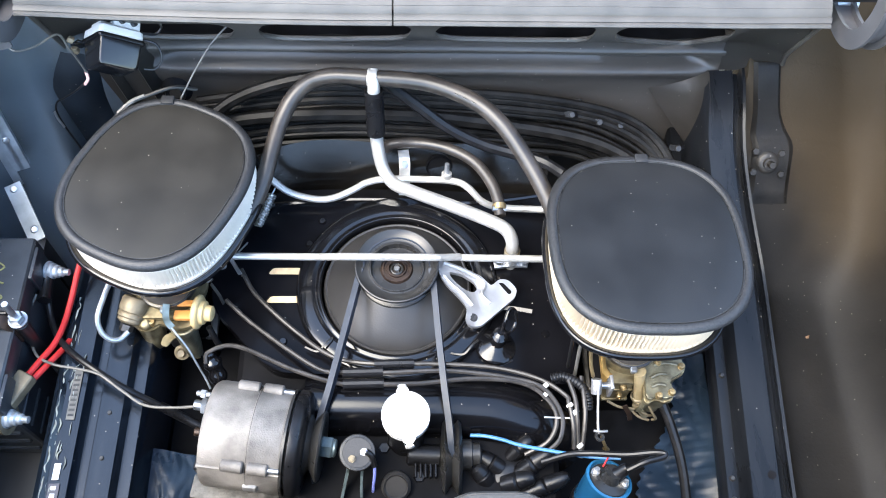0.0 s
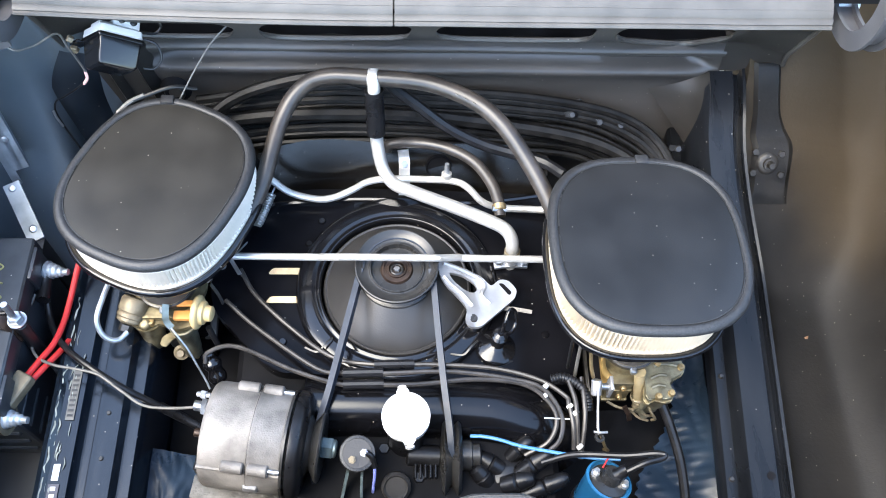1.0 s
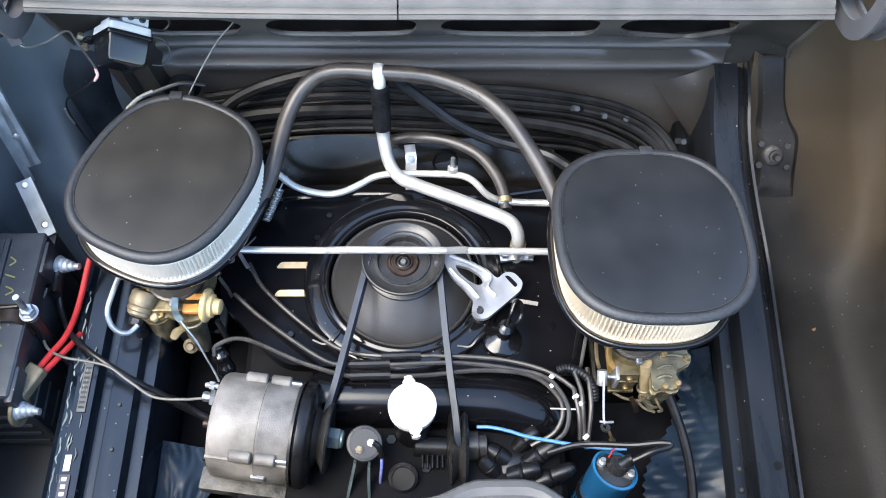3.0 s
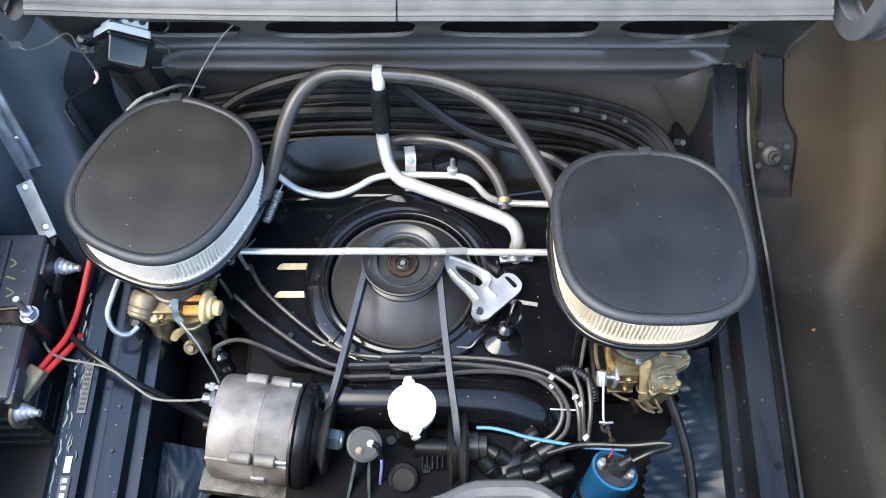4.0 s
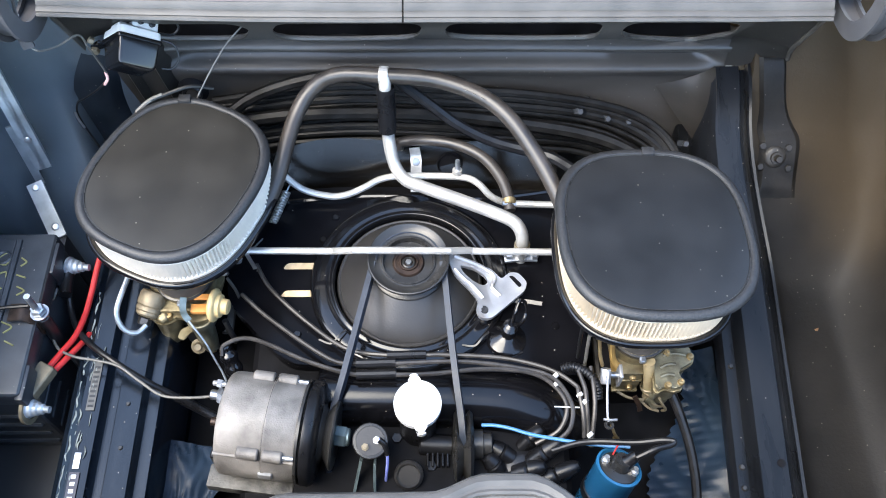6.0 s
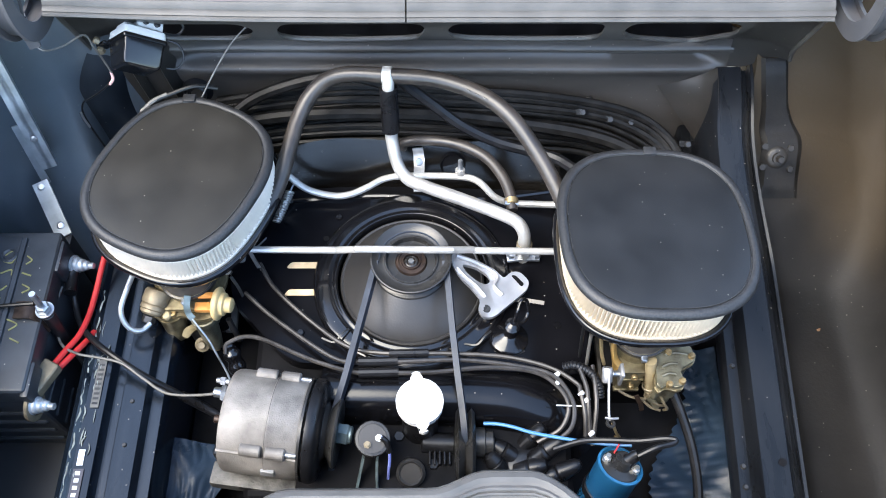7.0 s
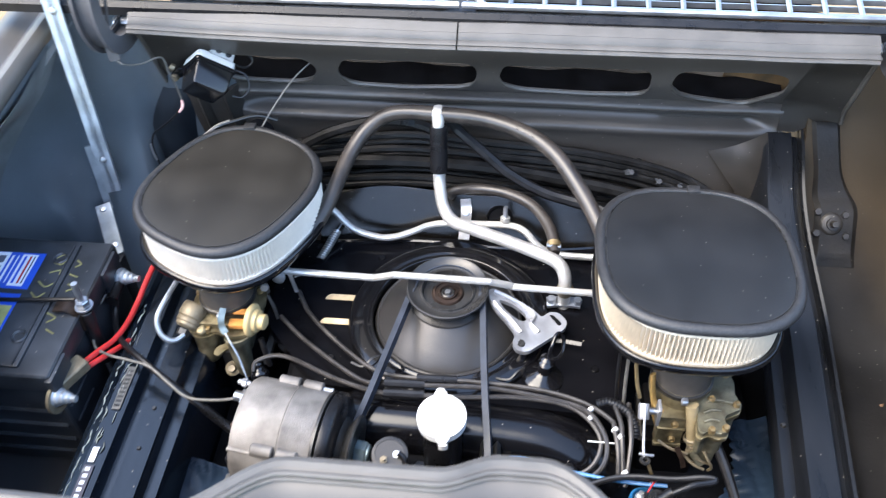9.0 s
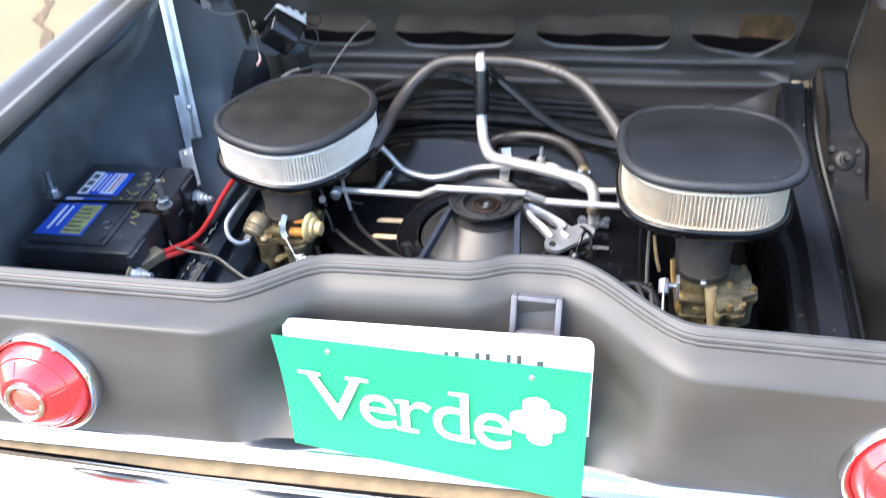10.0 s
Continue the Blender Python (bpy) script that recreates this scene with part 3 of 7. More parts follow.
def build_sides():
    # hollow wall of the near side, turning the corner to the bulkhead in one sweep
    plan = curve_points([(-0.650, 0.43, 0), (-0.652, 0.56, 0), (-0.652, 0.70, 0), (-0.646, 0.82, 0), (-0.622, 0.905, 0), (-0.582, 0.975, 0), (-0.528, 1.024, 0), (-0.470, 1.050, 0), (-0.438, 1.060, 0), (-0.405, 1.052, 0), (-0.365, 1.060, 0), (-0.325, 1.086, 0)], 8)

    def hollow(u, v, lift=0.0):
        i = min(len(plan) - 2, int(u * (len(plan) - 1)))
        q = plan[i].lerp(plan[i + 1], u * (len(plan) - 1) - i)
        k = smooth(0.88, 1.02, q.y)
        back = smooth(0.80, 0.95, q.y)
        roof = smooth(0.80 - 0.25 * back, 1.0, v) ** 1.6
        foot = max(0.0, 1 - v / 0.88) ** 2 * smooth(0.84, 0.98, q.y) * (1 - smooth(-0.475, -0.435, q.x))
        x = q.x + max(0.0, -0.534 - q.x) * roof + lift * (1 - k) + 0.18 * foot * (1 - 0.6 * k) + 0.026 * (1 - v) * (1 - back)
        y = q.y - (0.016 * roof + lift) * k - 0.18 * foot * (0.3 + 0.7 * k)
        return Vector((x, y, 0.458 + 0.362 * v + 0.024 * (q.y - 0.43) / 0.73 * smooth(0.6, 0.8, v) + 0.045 * smooth(-0.535, -0.50, q.x) * smooth(0.6, 1.0, v)))
    part("inner_fender", sheet(hollow, 2 * (len(plan) - 1), 48, 0.003), M_BLUEWELL, car, "satin black inner fender, the sky's blue put into its colour", smooth=60)

    # the black pressing beside the bulkhead swells out below the wing
    def pressing(u, v):
        z = 0.50 + 0.31 * v
        x = -0.456 + 0.062 * smooth(0.40, 1.0, v) ** 1.5 + (0.085 - 0.040 * smooth(0.40, 1.0, v) ** 1.5) * u
        return Vector((x, 1.058 - 0.026 * math.sin(math.pi * min(1, 0.10 + 0.9 * u)) ** 0.8 * (1 - smooth(0.6, 1.0, v)) + 0.016 * u, z))
    part("end_pressing", sheet(pressing, 20, 24, 0.003), M_PRESS, car, "black pressing beside the bulkhead", smooth=60)

    # the painted brace in front of it, its free edge slanting away
    def brace(u, v):
        y = 0.45 + (0.225 + 0.37 * v) * u
        i = next(k for k, q in enumerate(plan) if q.y > y)
        f = (y - plan[i - 1].y) / (plan[i].y - plan[i - 1].y)
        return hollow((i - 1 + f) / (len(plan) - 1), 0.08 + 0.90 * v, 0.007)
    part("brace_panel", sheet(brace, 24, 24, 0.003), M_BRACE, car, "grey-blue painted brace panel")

    # far fender wall from the well up to the gutter of the opening, narrower towards the bulkhead, its floor climbing to it
    prof = curve_points([(0.455, 0, 0.588), (0.463, 0, 0.576), (0.471, 0, 0.545), (0.490, 0, 0.512), (0.520, 0, 0.501), (0.555, 0, 0.500), (0.590, 0, 0.508), (0.622, 0, 0.530), (0.652, 0, 0.566), (0.680, 0, 0.618), (0.702, 0, 0.685), (0.716, 0, 0.760), (0.722, 0, 0.838)], 10)

    def wall(u, v):
        y = 0.43 + 0.73 * u
        q = prof[round(v * (len(prof) - 1))]
        x, z = q.x, q.z
        x = 0.455 + (x - 0.455) * (1 - 0.30 * smooth(0.90, 1.16, y))
        x += (0.07 * (y - 0.52) - 0.036 * smooth(0.80, 1.0, y)) * (1 - smooth(0.2, 0.5, v))
        if q.x <= 0.462:
            z += 0.108 * smooth(0.80, 1.07, y)
        else:
            top = 0.505 + (ramp(y) - 0.505) * (1 - 0.25 * smooth(0.53, 0.70, x))
            dz = z - top
            k = 0.004 + 0.028 * smooth(0.75, 0.92, y)
            z = top + (dz + math.sqrt(dz * dz + k * k)) / 2
        return Vector((x, y, z + 0.03 * u * smooth(0.6, 0.8, v)))
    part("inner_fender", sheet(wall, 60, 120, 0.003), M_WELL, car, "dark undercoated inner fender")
    for s in (-1, 1):
        # gutter flange and outer skin
        prof = [(0.536, 0.820), (0.535, 0.828), (0.539, 0.836), (0.546, 0.840), (0.554, 0.839), (0.561, 0.834), (0.567, 0.831), (0.574, 0.833), (0.582, 0.837), (0.592, 0.838), (0.603, 0.835), (0.615, 0.828), (0.632, 0.812), (0.652, 0.785), (0.672, 0.748), (0.687, 0.70), (0.697, 0.64), (0.70, 0.58), (0.697, 0.50), (0.69, 0.42), (0.66, 0.30), (0.64, 0.30), (0.665, 0.50), (0.678, 0.62), (0.670, 0.72), (0.620, 0.80), (0.575, 0.818)]
        bm = bmesh.new()
        rings = []
        for i in range(25):
            u = i / 24
            y = 0.36 + 1.10 * u
            rings.append([bm.verts.new((s * x + (0.09 if s > 0 else 0), y, z + 0.025 * u)) for x, z in prof])
        for a, b in zip(rings, rings[1:]):
            for j in range(len(prof)):
                bm.faces.new((a[j], a[(j + 1) % len(prof)], b[(j + 1) % len(prof)], b[j]))
        bm.faces.new(rings[0])
        bm.faces.new(list(reversed(rings[-1])))
        part("quarter_panel", bm, M_PANEL, car, "charcoal painted quarter panel with a rolled gutter")
    # far side rail with its channel
    rail = [(0.398, 0.515), (0.391, 0.530), (0.391, 0.553), (0.394, 0.558), (0.407, 0.558), (0.410, 0.576), (0.414, 0.584), (0.446, 0.585), (0.449, 0.578), (0.455, 0.577), (0.4565, 0.592), (0.460, 0.593), (0.463, 0.575), (0.463, 0.515)]
    bm = bmesh.new()
    rings = []
    for i in range(31):
        y = 0.44 + 0.63 * i / 30
        # the outer flange turns up to meet the bulkhead, the inner one runs out under it
        rings.append([bm.verts.new((x + 0.07 * (y - 0.52) - 0.036 * smooth(0.80, 1.0, y), y, z + (0.112 * smooth(0.80, 1.07, y) if x > 0.409 else 0.015 * smooth(0.80, 1.07, y)))) for x, z in rail])
    for a, b in zip(rings, rings[1:]):
        for j in range(len(rail)):
            bm.faces.new((a[j], a[(j + 1) % len(rail)], b[(j + 1) % len(rail)], b[j]))
    bm.faces.new(rings[0])
    bm.faces.new(list(reversed(rings[-1])))
    r = part("side_rail", bm, M_RAILB, car, "scuffed black body rail")
    # near-black wall added under the rail, standing in for shade there
    part("dark_rail_fill", box(0.418, 0.430, 0.44, 1.05, 0.38, 0.545, 0.002), M_PIT, car)
    part("hole", lathe([(0, 0.0), (0.005, 0.0), (0.005, 0.0008), (0, 0.0008)], (0.441, 0.557, 0.5850), (0, 0, 1), 12), M_PIT, r)
    for y in (0.535, 0.560, 0.690):
        part("screw", lathe([(0, 0.003), (0.0025, 0.003), (0.004, 0)], (0.4005 + 0.07 * (y - 0.52), y, 0.558), (0, 0, 1), 8), M_PULLEY, r)
    part("corner_slot", sheet(lambda u, v: Vector((0.4235 + 0.007 * u * math.sin(math.pi * min(1, 0.2 + v)) - 0.008 * v, 1.0600 - 0.012 * v, 0.686 - 0.045 * v)), 2, 8, 0.002), M_PIT, car)
    # panel with a threaded stud and four bolts, lying on the climbing floor
    def pad(u, v):
        y = 0.934 + 0.128 * v
        wide = 0.056 - 0.020 * smooth(0.50, 0.75, v)
        x = 0.511 - 0.026 * smooth(0.4, 1.0, v) + wide * (u - 0.5)
        edge = min(1, 8 * min(u, 1 - u, v + 0.02))
        return Vector((x, y - 0.004 * edge, ramp(y) + 0.0035 * edge + 0.004))
    mt = part("mount", sheet(pad, 24, 30, 0.002), M_PAD, car, "undercoated mount with a stud and bolts")
    sl = Vector((0, -0.74, 0.67))
    c = Vector((0.504, 0.972, ramp(0.976) + 0.007))
    part("washer", lathe([(0, 0.004), (0.011, 0.004), (0.0145, 0.002), (0.0165, -0.002)], c, sl, 24), M_PAD, mt)
    part("stud", lathe([(0, 0.018), (0.004, 0.018), (0.005, 0.015), (0.005, 0.009), (0.008, 0.009), (0.008, 0.004), (0.008, 0)], c, sl, 12), M_PAD, mt)
    for dx, dv in ((-0.019, -0.013), (0.020, -0.016), (-0.0185, 0.016), (0.0175, 0.013)):
        part("bolt", hexnut(c + Vector((dx, 0.67 * dv, 0.74 * dv)) - sl * 0.002, sl, 0.0052, 0.005), M_PAD, mt)
    part("slot", box(0.488, 0.520, 0.932, 0.936, ramp(0.934) + 0.0005, ramp(0.934) + 0.0035, 0.001, 1), M_PIT, mt)
    # near side rail: two flanges and a channel
    rail = [(-0.302, 0.40), (-0.302, 0.540), (-0.308, 0.556), (-0.322, 0.556), (-0.326, 0.572), (-0.352, 0.574), (-0.356, 0.566), (-0.366, 0.566), (-0.370, 0.582), (-0.392, 0.584), (-0.398, 0.590), (-0.404, 0.588), (-0.408, 0.56), (-0.408, 0.40)]
    bm = bmesh.new()
    rings = [[bm.verts.new((x, 0.44 + 0.61 * i / 12, z)) for x, z in rail] for i in range(13)]
    for a, b in zip(rings, rings[1:]):
        for j in range(len(rail)):
            bm.faces.new((a[j], a[(j + 1) % len(rail)], b[(j + 1) % len(rail)], b[j]))
    bm.faces.new(rings[0])
    bm.faces.new(list(reversed(rings[-1])))
    r = part("side_rail", bm, M_RAIL, car, "black body rail smeared with old sealant")
    rnd = random.Random(8)
    for y0, y1 in ((0.47, 0.56), (0.565, 0.60), (0.604, 0.665), (0.672, 0.70), (0.72, 0.79)):
        n = int((y1 - y0) / 0.006)
        pts = [(-0.396 + rnd.uniform(-0.002, 0.0015), y0 + 0.006 * k, 0.5875 + rnd.uniform(-0.001, 0.001)) for k in range(n + 1)]
        part("sealant", tube(pts, lambda u, q=rnd.random(): 0.0012 + 0.0016 * abs(math.sin(9 * u + 7 * q)), n=3, seg=6, flat=0.4), M_TRACE, r)
    # paler smears on the inner flange
    for k in range(26):
        x, y = rnd.uniform(-0.395, -0.378), rnd.triangular(0.47, 0.76, 0.62)
        w, h = rnd.uniform(0.0010, 0.0038), rnd.uniform(0.006, 0.024)
        part("sealant", tube([(x, y, 0.5838), (x + rnd.uniform(-w, w), y + h * 0.5, 0.5842), (x + rnd.uniform(-w, w), y + h, 0.5838)], lambda u, w=w: 0.0003 + w * 0.6 * math.sin(math.pi * u), n=4, seg=6, flat=0.3), M_TRACE, r)
    for y in (0.585, 0.640):
        part("screw", lathe([(0, 0.0022), (0.0022, 0.0022), (0.003, 0)], (-0.340, y, 0.573), (0, 0, 1), 8), M_PULLEY, r)
    # adhesive labels with unreadable print
    d = part("label", box(-0.386, -0.376, 0.628, 0.690, 0.5842, 0.5848, 0.0), M_WIRE, r, "worn silver data sticker")
    for k in range(9):
        part("print_bar", box(-0.3845, -0.3775, 0.632 + 0.0062 * k, 0.635 + 0.0062 * k, 0.5848, 0.5852, 0.0), M_PULLEY, d)
    part("label", box(-0.388, -0.3805, 0.557, 0.576, 0.5842, 0.5848, 0.0), M_LABELW, r, "small white sticker")
    d = part("label", box(-0.390, -0.378, 0.500, 0.553, 0.5842, 0.5848, 0.0), M_INK, r, "black number sticker")
    for k in range(6):
        part("print_bar", box(-0.3870, -0.3815, 0.503 + 0.0085 * k, 0.5075 + 0.0085 * k, 0.5848, 0.5852, 0.0), M_LABELW, d)
    # unseen near-black sheet, added so no bright ground shows through the bay
    part("closing_pan", box(-0.655, 0.745, 0.395, 1.106, 0.396, 0.404, 0.002), M_PIT, car, "black sheet added to close the bay from below")
    part("battery_tray", box(-0.610, -0.41, 0.45, 0.87, 0.445, 0.455, 0.002), M_BODY, car)


build_sides()


def recess(x):
    """1 in the middle, where the rear edge is set in for the number plate, 0 at the sides."""
    return 1 - smooth(0.112, 0.238 if x > 0 else 0.216, abs(x - 0.008))


def lip_y(x):
    """The line of the rear edge of the opening, seen from above."""
    c = recess(x)
    return (1 - c) * (0.405 - (0.042 if x > 0 else 0.022) * x) + c * (0.467 + 0.017 * smooth(0.028, 0.082, x))


LIP = 0.782


def build_rear():
    bm = bmesh.new()
    nx = 140
    rings = []
    side = [(0.010, -0.030), (0.010, -0.006), (0.007, 0.0), (0.001, 0.002), (-0.006, 0.0), (-0.010, -0.004), (-0.0140, -0.0075), (-0.0165, -0.0080),
            (-0.0260, -0.0098), (-0.0400, -0.0130), (-0.0462, -0.0150), (-0.0482, -0.0164), (-0.0489, -0.0186), (-0.0492, -0.0240)]
    mid = [(0.010, -0.030), (0.010, -0.006), (0.007, 0.0), (0.001, 0.002), (-0.006, 0.0), (-0.010, -0.004), (-0.0140, -0.0075), (-0.0165, -0.0085),
           (-0.0220, -0.0115), (-0.0290, -0.0165), (-0.0330, -0.0210), (-0.0350, -0.0245), (-0.0365, -0.0300), (-0.0385, -0.0400)]
    for i in range(nx + 1):
        x = -0.70 + 1.49 * i / nx
        c = recess(x)
        yl = lip_y(x)
        # the ledge is a little wider and flatter towards the left wing
        xs = max(-0.4, min(0.4, x))
        wide, drop = 1 - 0.5 * xs, 1 + 1.2 * xs
        pts = []
        for j, (p, q) in enumerate(zip(side, mid)):
            e = smooth(6, 10, j)
            pts.append((yl + p[0] * (1 + (wide - 1) * e) * (1 - c) + q[0] * c, LIP + p[1] * (1 + (drop - 1) * e) * (1 - c) + q[1] * c))
        y1 = pts[-1][0]
        k = 1 - smooth(0.140, 0.222, abs(x - 0.004))
        for f, deep, z in ((0.30, 0.432, 0.705), (0.55, 0.424, 0.682), (0.78, 0.406, 0.660), (0.95, 0.378, 0.640), (1.0, 0.352, 0.628)):
            pts.append(((1 - k) * (y1 + (0.347 - y1) * f) + k * deep, z))
        pts += [(0.355, 0.600), (0.37, 0.56), (yl - 0.02, 0.40), (yl, 0.40), (yl + 0.006, 0.56)]
        rings.append([bm.verts.new((x, y, h)) for y, h in pts])
    for a, b in zip(rings, rings[1:]):
        for j in range(len(a)):
            bm.faces.new((a[j], a[(j + 1) % len(a)], b[(j + 1) % len(a)], b[j]))
    bm.faces.new(rings[0])
    bm.faces.new(list(reversed(rings[-1])))
    part("rear_panel", bm, M_PANEL, car, "satin charcoal rear panel, set in behind the number plate", smooth=40)
    # ribbed rubber weatherstrip along the edge
    xs = [-0.66 + 1.41 * i / 106 for i in range(107)]
    for dy, dz, r in ((0.001, -0.0035, 0.0066), (-0.0085, -0.0030, 0.0032), (-0.0125, -0.0058, 0.0022)):
        part("weatherstrip", tube([(x, lip_y(x) + dy, LIP + dz) for x in xs], r, seg=8, straight=True), M_STRIP, car, "grey rubber weatherstrip along the rear edge")
    # bright moulding under the panel
    trim = [(0.367, 0.630), (0.356, 0.632), (0.345, 0.629), (0.339, 0.621), (0.339, 0.611), (0.345, 0.604), (0.367, 0.602)]
    part("moulding", profile_x(trim, -0.70, 0.79, 40), M_CHROME, car, "bright metal moulding")
    # striker cup for the lid latch
    st = thing("latch_striker", (0.1, 0.43, 0.735), "square grey sheet-metal latch striker on the rear panel", "latch")
    fr = bmesh.new()
    m = pose(0.100, 0.440, 0.747, 62, 0, -3)
    for a in ((-0.0245, -0.0185, -0.020, 0.020), (0.0185, 0.0245, -0.020, 0.020), (-0.0185, 0.0185, 0.015, 0.020), (-0.0185, 0.0185, -0.020, -0.015)):
        box(a[0], a[1], a[2], a[3], -0.016, 0.011, 0.0018, 2, fr, m)
    part("cup", fr, M_CUP, st)
    part("cup_floor", box(-0.019, 0.019, -0.016, 0.016, -0.014, -0.006, 0.0, 1, None, m), M_STRIP, st)


build_rear()


def build_bumper():
    b = thing("bumper", (0, 0.30, 0.45), "chromed steel rear bumper", "bumper")
    prof = [(0.3300, 0.5920), (0.3180, 0.5940), (0.3050, 0.5900), (0.2930, 0.5840), (0.2790, 0.5800), (0.2630, 0.5680), (0.2530, 0.5360), (0.2570, 0.4940), (0.2760, 0.4540), (0.2960, 0.4440), (0.2810, 0.4940), (0.2730, 0.5340), (0.2810, 0.5560), (0.3030, 0.5760), (0.3300, 0.5820)]
    part("bumper_bar", profile_x(prof, -0.78, 0.87, 40, warp=lambda x, y, z: Vector((x, y + 0.06 * (abs(x - MID) / 0.825) ** 2.5, z))), M_CHROME, b, smooth=60)
    # near-black strips painting the shade in the two gaps
    part("gap", profile_x([(0.3630, 0.6028), (0.3485, 0.6022), (0.3475, 0.5990), (0.3630, 0.5982)], -0.70, 0.79, 30), M_PIT, b)
    part("gap", profile_x([(0.3430, 0.5920), (0.3330, 0.5895), (0.3300, 0.5870), (0.3430, 0.5840)], -0.66, 0.75, 30), M_PIT, b)
    part("gap_seal", profile_x([(0.3830, 0.5980), (0.3540, 0.5975), (0.3520, 0.5960), (0.3360, 0.5905), (0.3330, 0.5870), (0.3350, 0.5740), (0.3830, 0.5690)], -0.72, 0.81, 30), M_TRIMTAN, b, "dusty tan seal between body and bumper")


build_bumper()


def build_tail_light(x, z):
    t = thing("tail_light", (x, 0.36, z), "round red tail light with a chrome bezel", "tail light", "tail lights")
    p, d = (x, 0.360, z), (0.0, -1, 0.16)
    part("bezel", lathe([(0.048, 0.010), (0.056, 0.0), (0.059, 0.012), (0.0585, 0.020), (0.055, 0.026), (0.051, 0.024), (0.050, 0.018)], p, d, 56), M_CHROME, t, smooth=60)
    lens = part("lens", lathe([(0.0505, 0.016), (0.050, 0.022), (0.0485, 0.0255), (0.0425, 0.0345), (0.0415, 0.0355), (0.0400, 0.0358), (0.0385, 0.0375), (0.0270, 0.0475), (0.0255, 0.0482), (0.0200, 0.0482)], p, d, 56), M_LENS, t, "ribbed red lens", smooth=25)
    part("inner_ring", lathe([(0.0212, 0.0470), (0.0208, 0.0515), (0.0185, 0.0530), (0.0160, 0.0515), (0.0150, 0.0460)], p, d, 40), M_CHROME, t)
    part("reflector", lathe([(0.0160, 0.0470), (0.011, 0.0500), (0, 0.0510)], p, d, 32), M_LENSD, t)
    for k in range(8):
        a = 2 * math.pi * (k + 0.3) / 8
        m = axis_frame(p, d)
        c0 = m @ Vector((0.0385 * math.cos(a), 0.0385 * math.sin(a), 0.0375))
        c1 = m @ Vector((0.0272 * math.cos(a), 0.0272 * math.sin(a), 0.0473))
        part("flute", tube([c0, c1], 0.0005, n=1, seg=5), M_LENS, lens)
    for a in (0.3, 3.4):
        m = axis_frame(p, d)
        part("screw", lathe([(0, 0.0015), (0.002, 0.0015), (0.003, 0)], m @ Vector((0.053 * math.cos(a), 0.053 * math.sin(a), 0.0248)), d, 10), M_STEEL, t)
    return t


build_tail_light(-0.382, 0.698)
build_tail_light(0.430, 0.675)


def build_plates():
    p = thing("licence_plate", (0.006, 0.41, 0.68), "white licence plate mostly hidden behind a green sign", "licence plate")
    m = pose(0.0045, 0.3935, 0.6855, 76, 0.4, 0.4)
    pl = part("plate", extrude_poly(rounded([(-0.1515, -0.064), (0.1515, -0.064), (0.1515, 0.066), (-0.1515, 0.066)], 0.012), 0.0012, m), M_PLATE, p)
    for k, (x, w, h) in enumerate(((-0.078, 0.004, 0.016), (-0.070, 0.004, 0.016), (-0.062, 0.003, 0.015), (-0.045, 0.022, 0.012), (-0.012, 0.006, 0.012), (0.012, 0.004, 0.015), (0.022, 0.004, 0.017), (0.042, 0.004, 0.017), (0.052, 0.004, 0.017), (0.072, 0.004, 0.018), (0.082, 0.004, 0.018), (0.102, 0.006, 0.010))):
        part("print_bar", extrude_poly([(x - w / 2, 0.024), (x + w / 2, 0.024), (x + w / 2, 0.0325 + h * 0.6), (x - w / 2, 0.0325 + h * 0.6)], 0.0004, m @ Matrix.Translation((0, 0, 0.0012))), M_FADED, pl)
    s = thing("green_sign", (0.01, 0.395, 0.66), "green plastic sign, white lettering and clover, sagging off its screws", "sign")
    # a slightly bent rectangle, hung a little askew
    tl, tr, bl, br = Vector((-0.1463, 0.3768, 0.7561)), Vector((0.1546, 0.3726, 0.7419)), Vector((-0.1299, 0.3434, 0.6448)), Vector((0.1516, 0.3327, 0.6092))
    up = Vector((0, -0.958, 0.287))

    def bend(x, y):
        u, v = (x + 0.155) / 0.31, (0.075 - y) / 0.15
        p = tl.lerp(tr, u).lerp(bl.lerp(br, u), v)
        return p - up * 0.005 * math.sin(math.pi * v)
    bm = sheet(lambda u, v: bend(-0.155 + 0.31 * u, 0.075 - 0.150 * v), 20, 14, 0.0012)
    board = part("board", bm, M_GREEN, s)
    pen = -0.129
    for ch, wide, step in (("V", 1.10, -0.011), ("e", 1.05, 0.000), ("r", 1.10, -0.004), ("d", 1.02, 0.000), ("e", 1.05, 0.0)):
        cu = bpy.data.curves.new("text", "FONT")
        cu.body, cu.size, cu.extrude, cu.offset = ch, 0.088, 0.0004, 0.0003
        tmp = new("text", cu)
        bpy.context.view_layer.update()
        me = bpy.data.meshes.new_from_object(tmp)
        bpy.data.objects.remove(tmp)
        bm = bmesh.new()
        bm.from_mesh(me)
        x0 = min(v.co.x for v in bm.verts)
        w = (max(v.co.x for v in bm.verts) - x0) * wide
        h = max(v.co.y for v in bm.verts)
        for v in bm.verts:
            v.co.x = (v.co.x - x0) * wide
        # slab serifs
        bars = {"V": ((-0.007, 0.017, h - 0.005, h), (w - 0.017, w + 0.007, h - 0.005, h)), "r": ((-0.006, 0.018, 0.0, 0.005), (-0.006, 0.004, h - 0.006, h - 0.001)),
                "d": ((w - 0.020, w - 0.004, h - 0.005, h), (w - 0.004, w + 0.006, 0.0, 0.005))}.get(ch, ())
        for a, b, c, d in bars:
            vs = [bm.verts.new((px, py, 0.0004)) for px, py in ((a, c), (b, c), (b, d), (a, d))]
            bm.faces.new(vs)
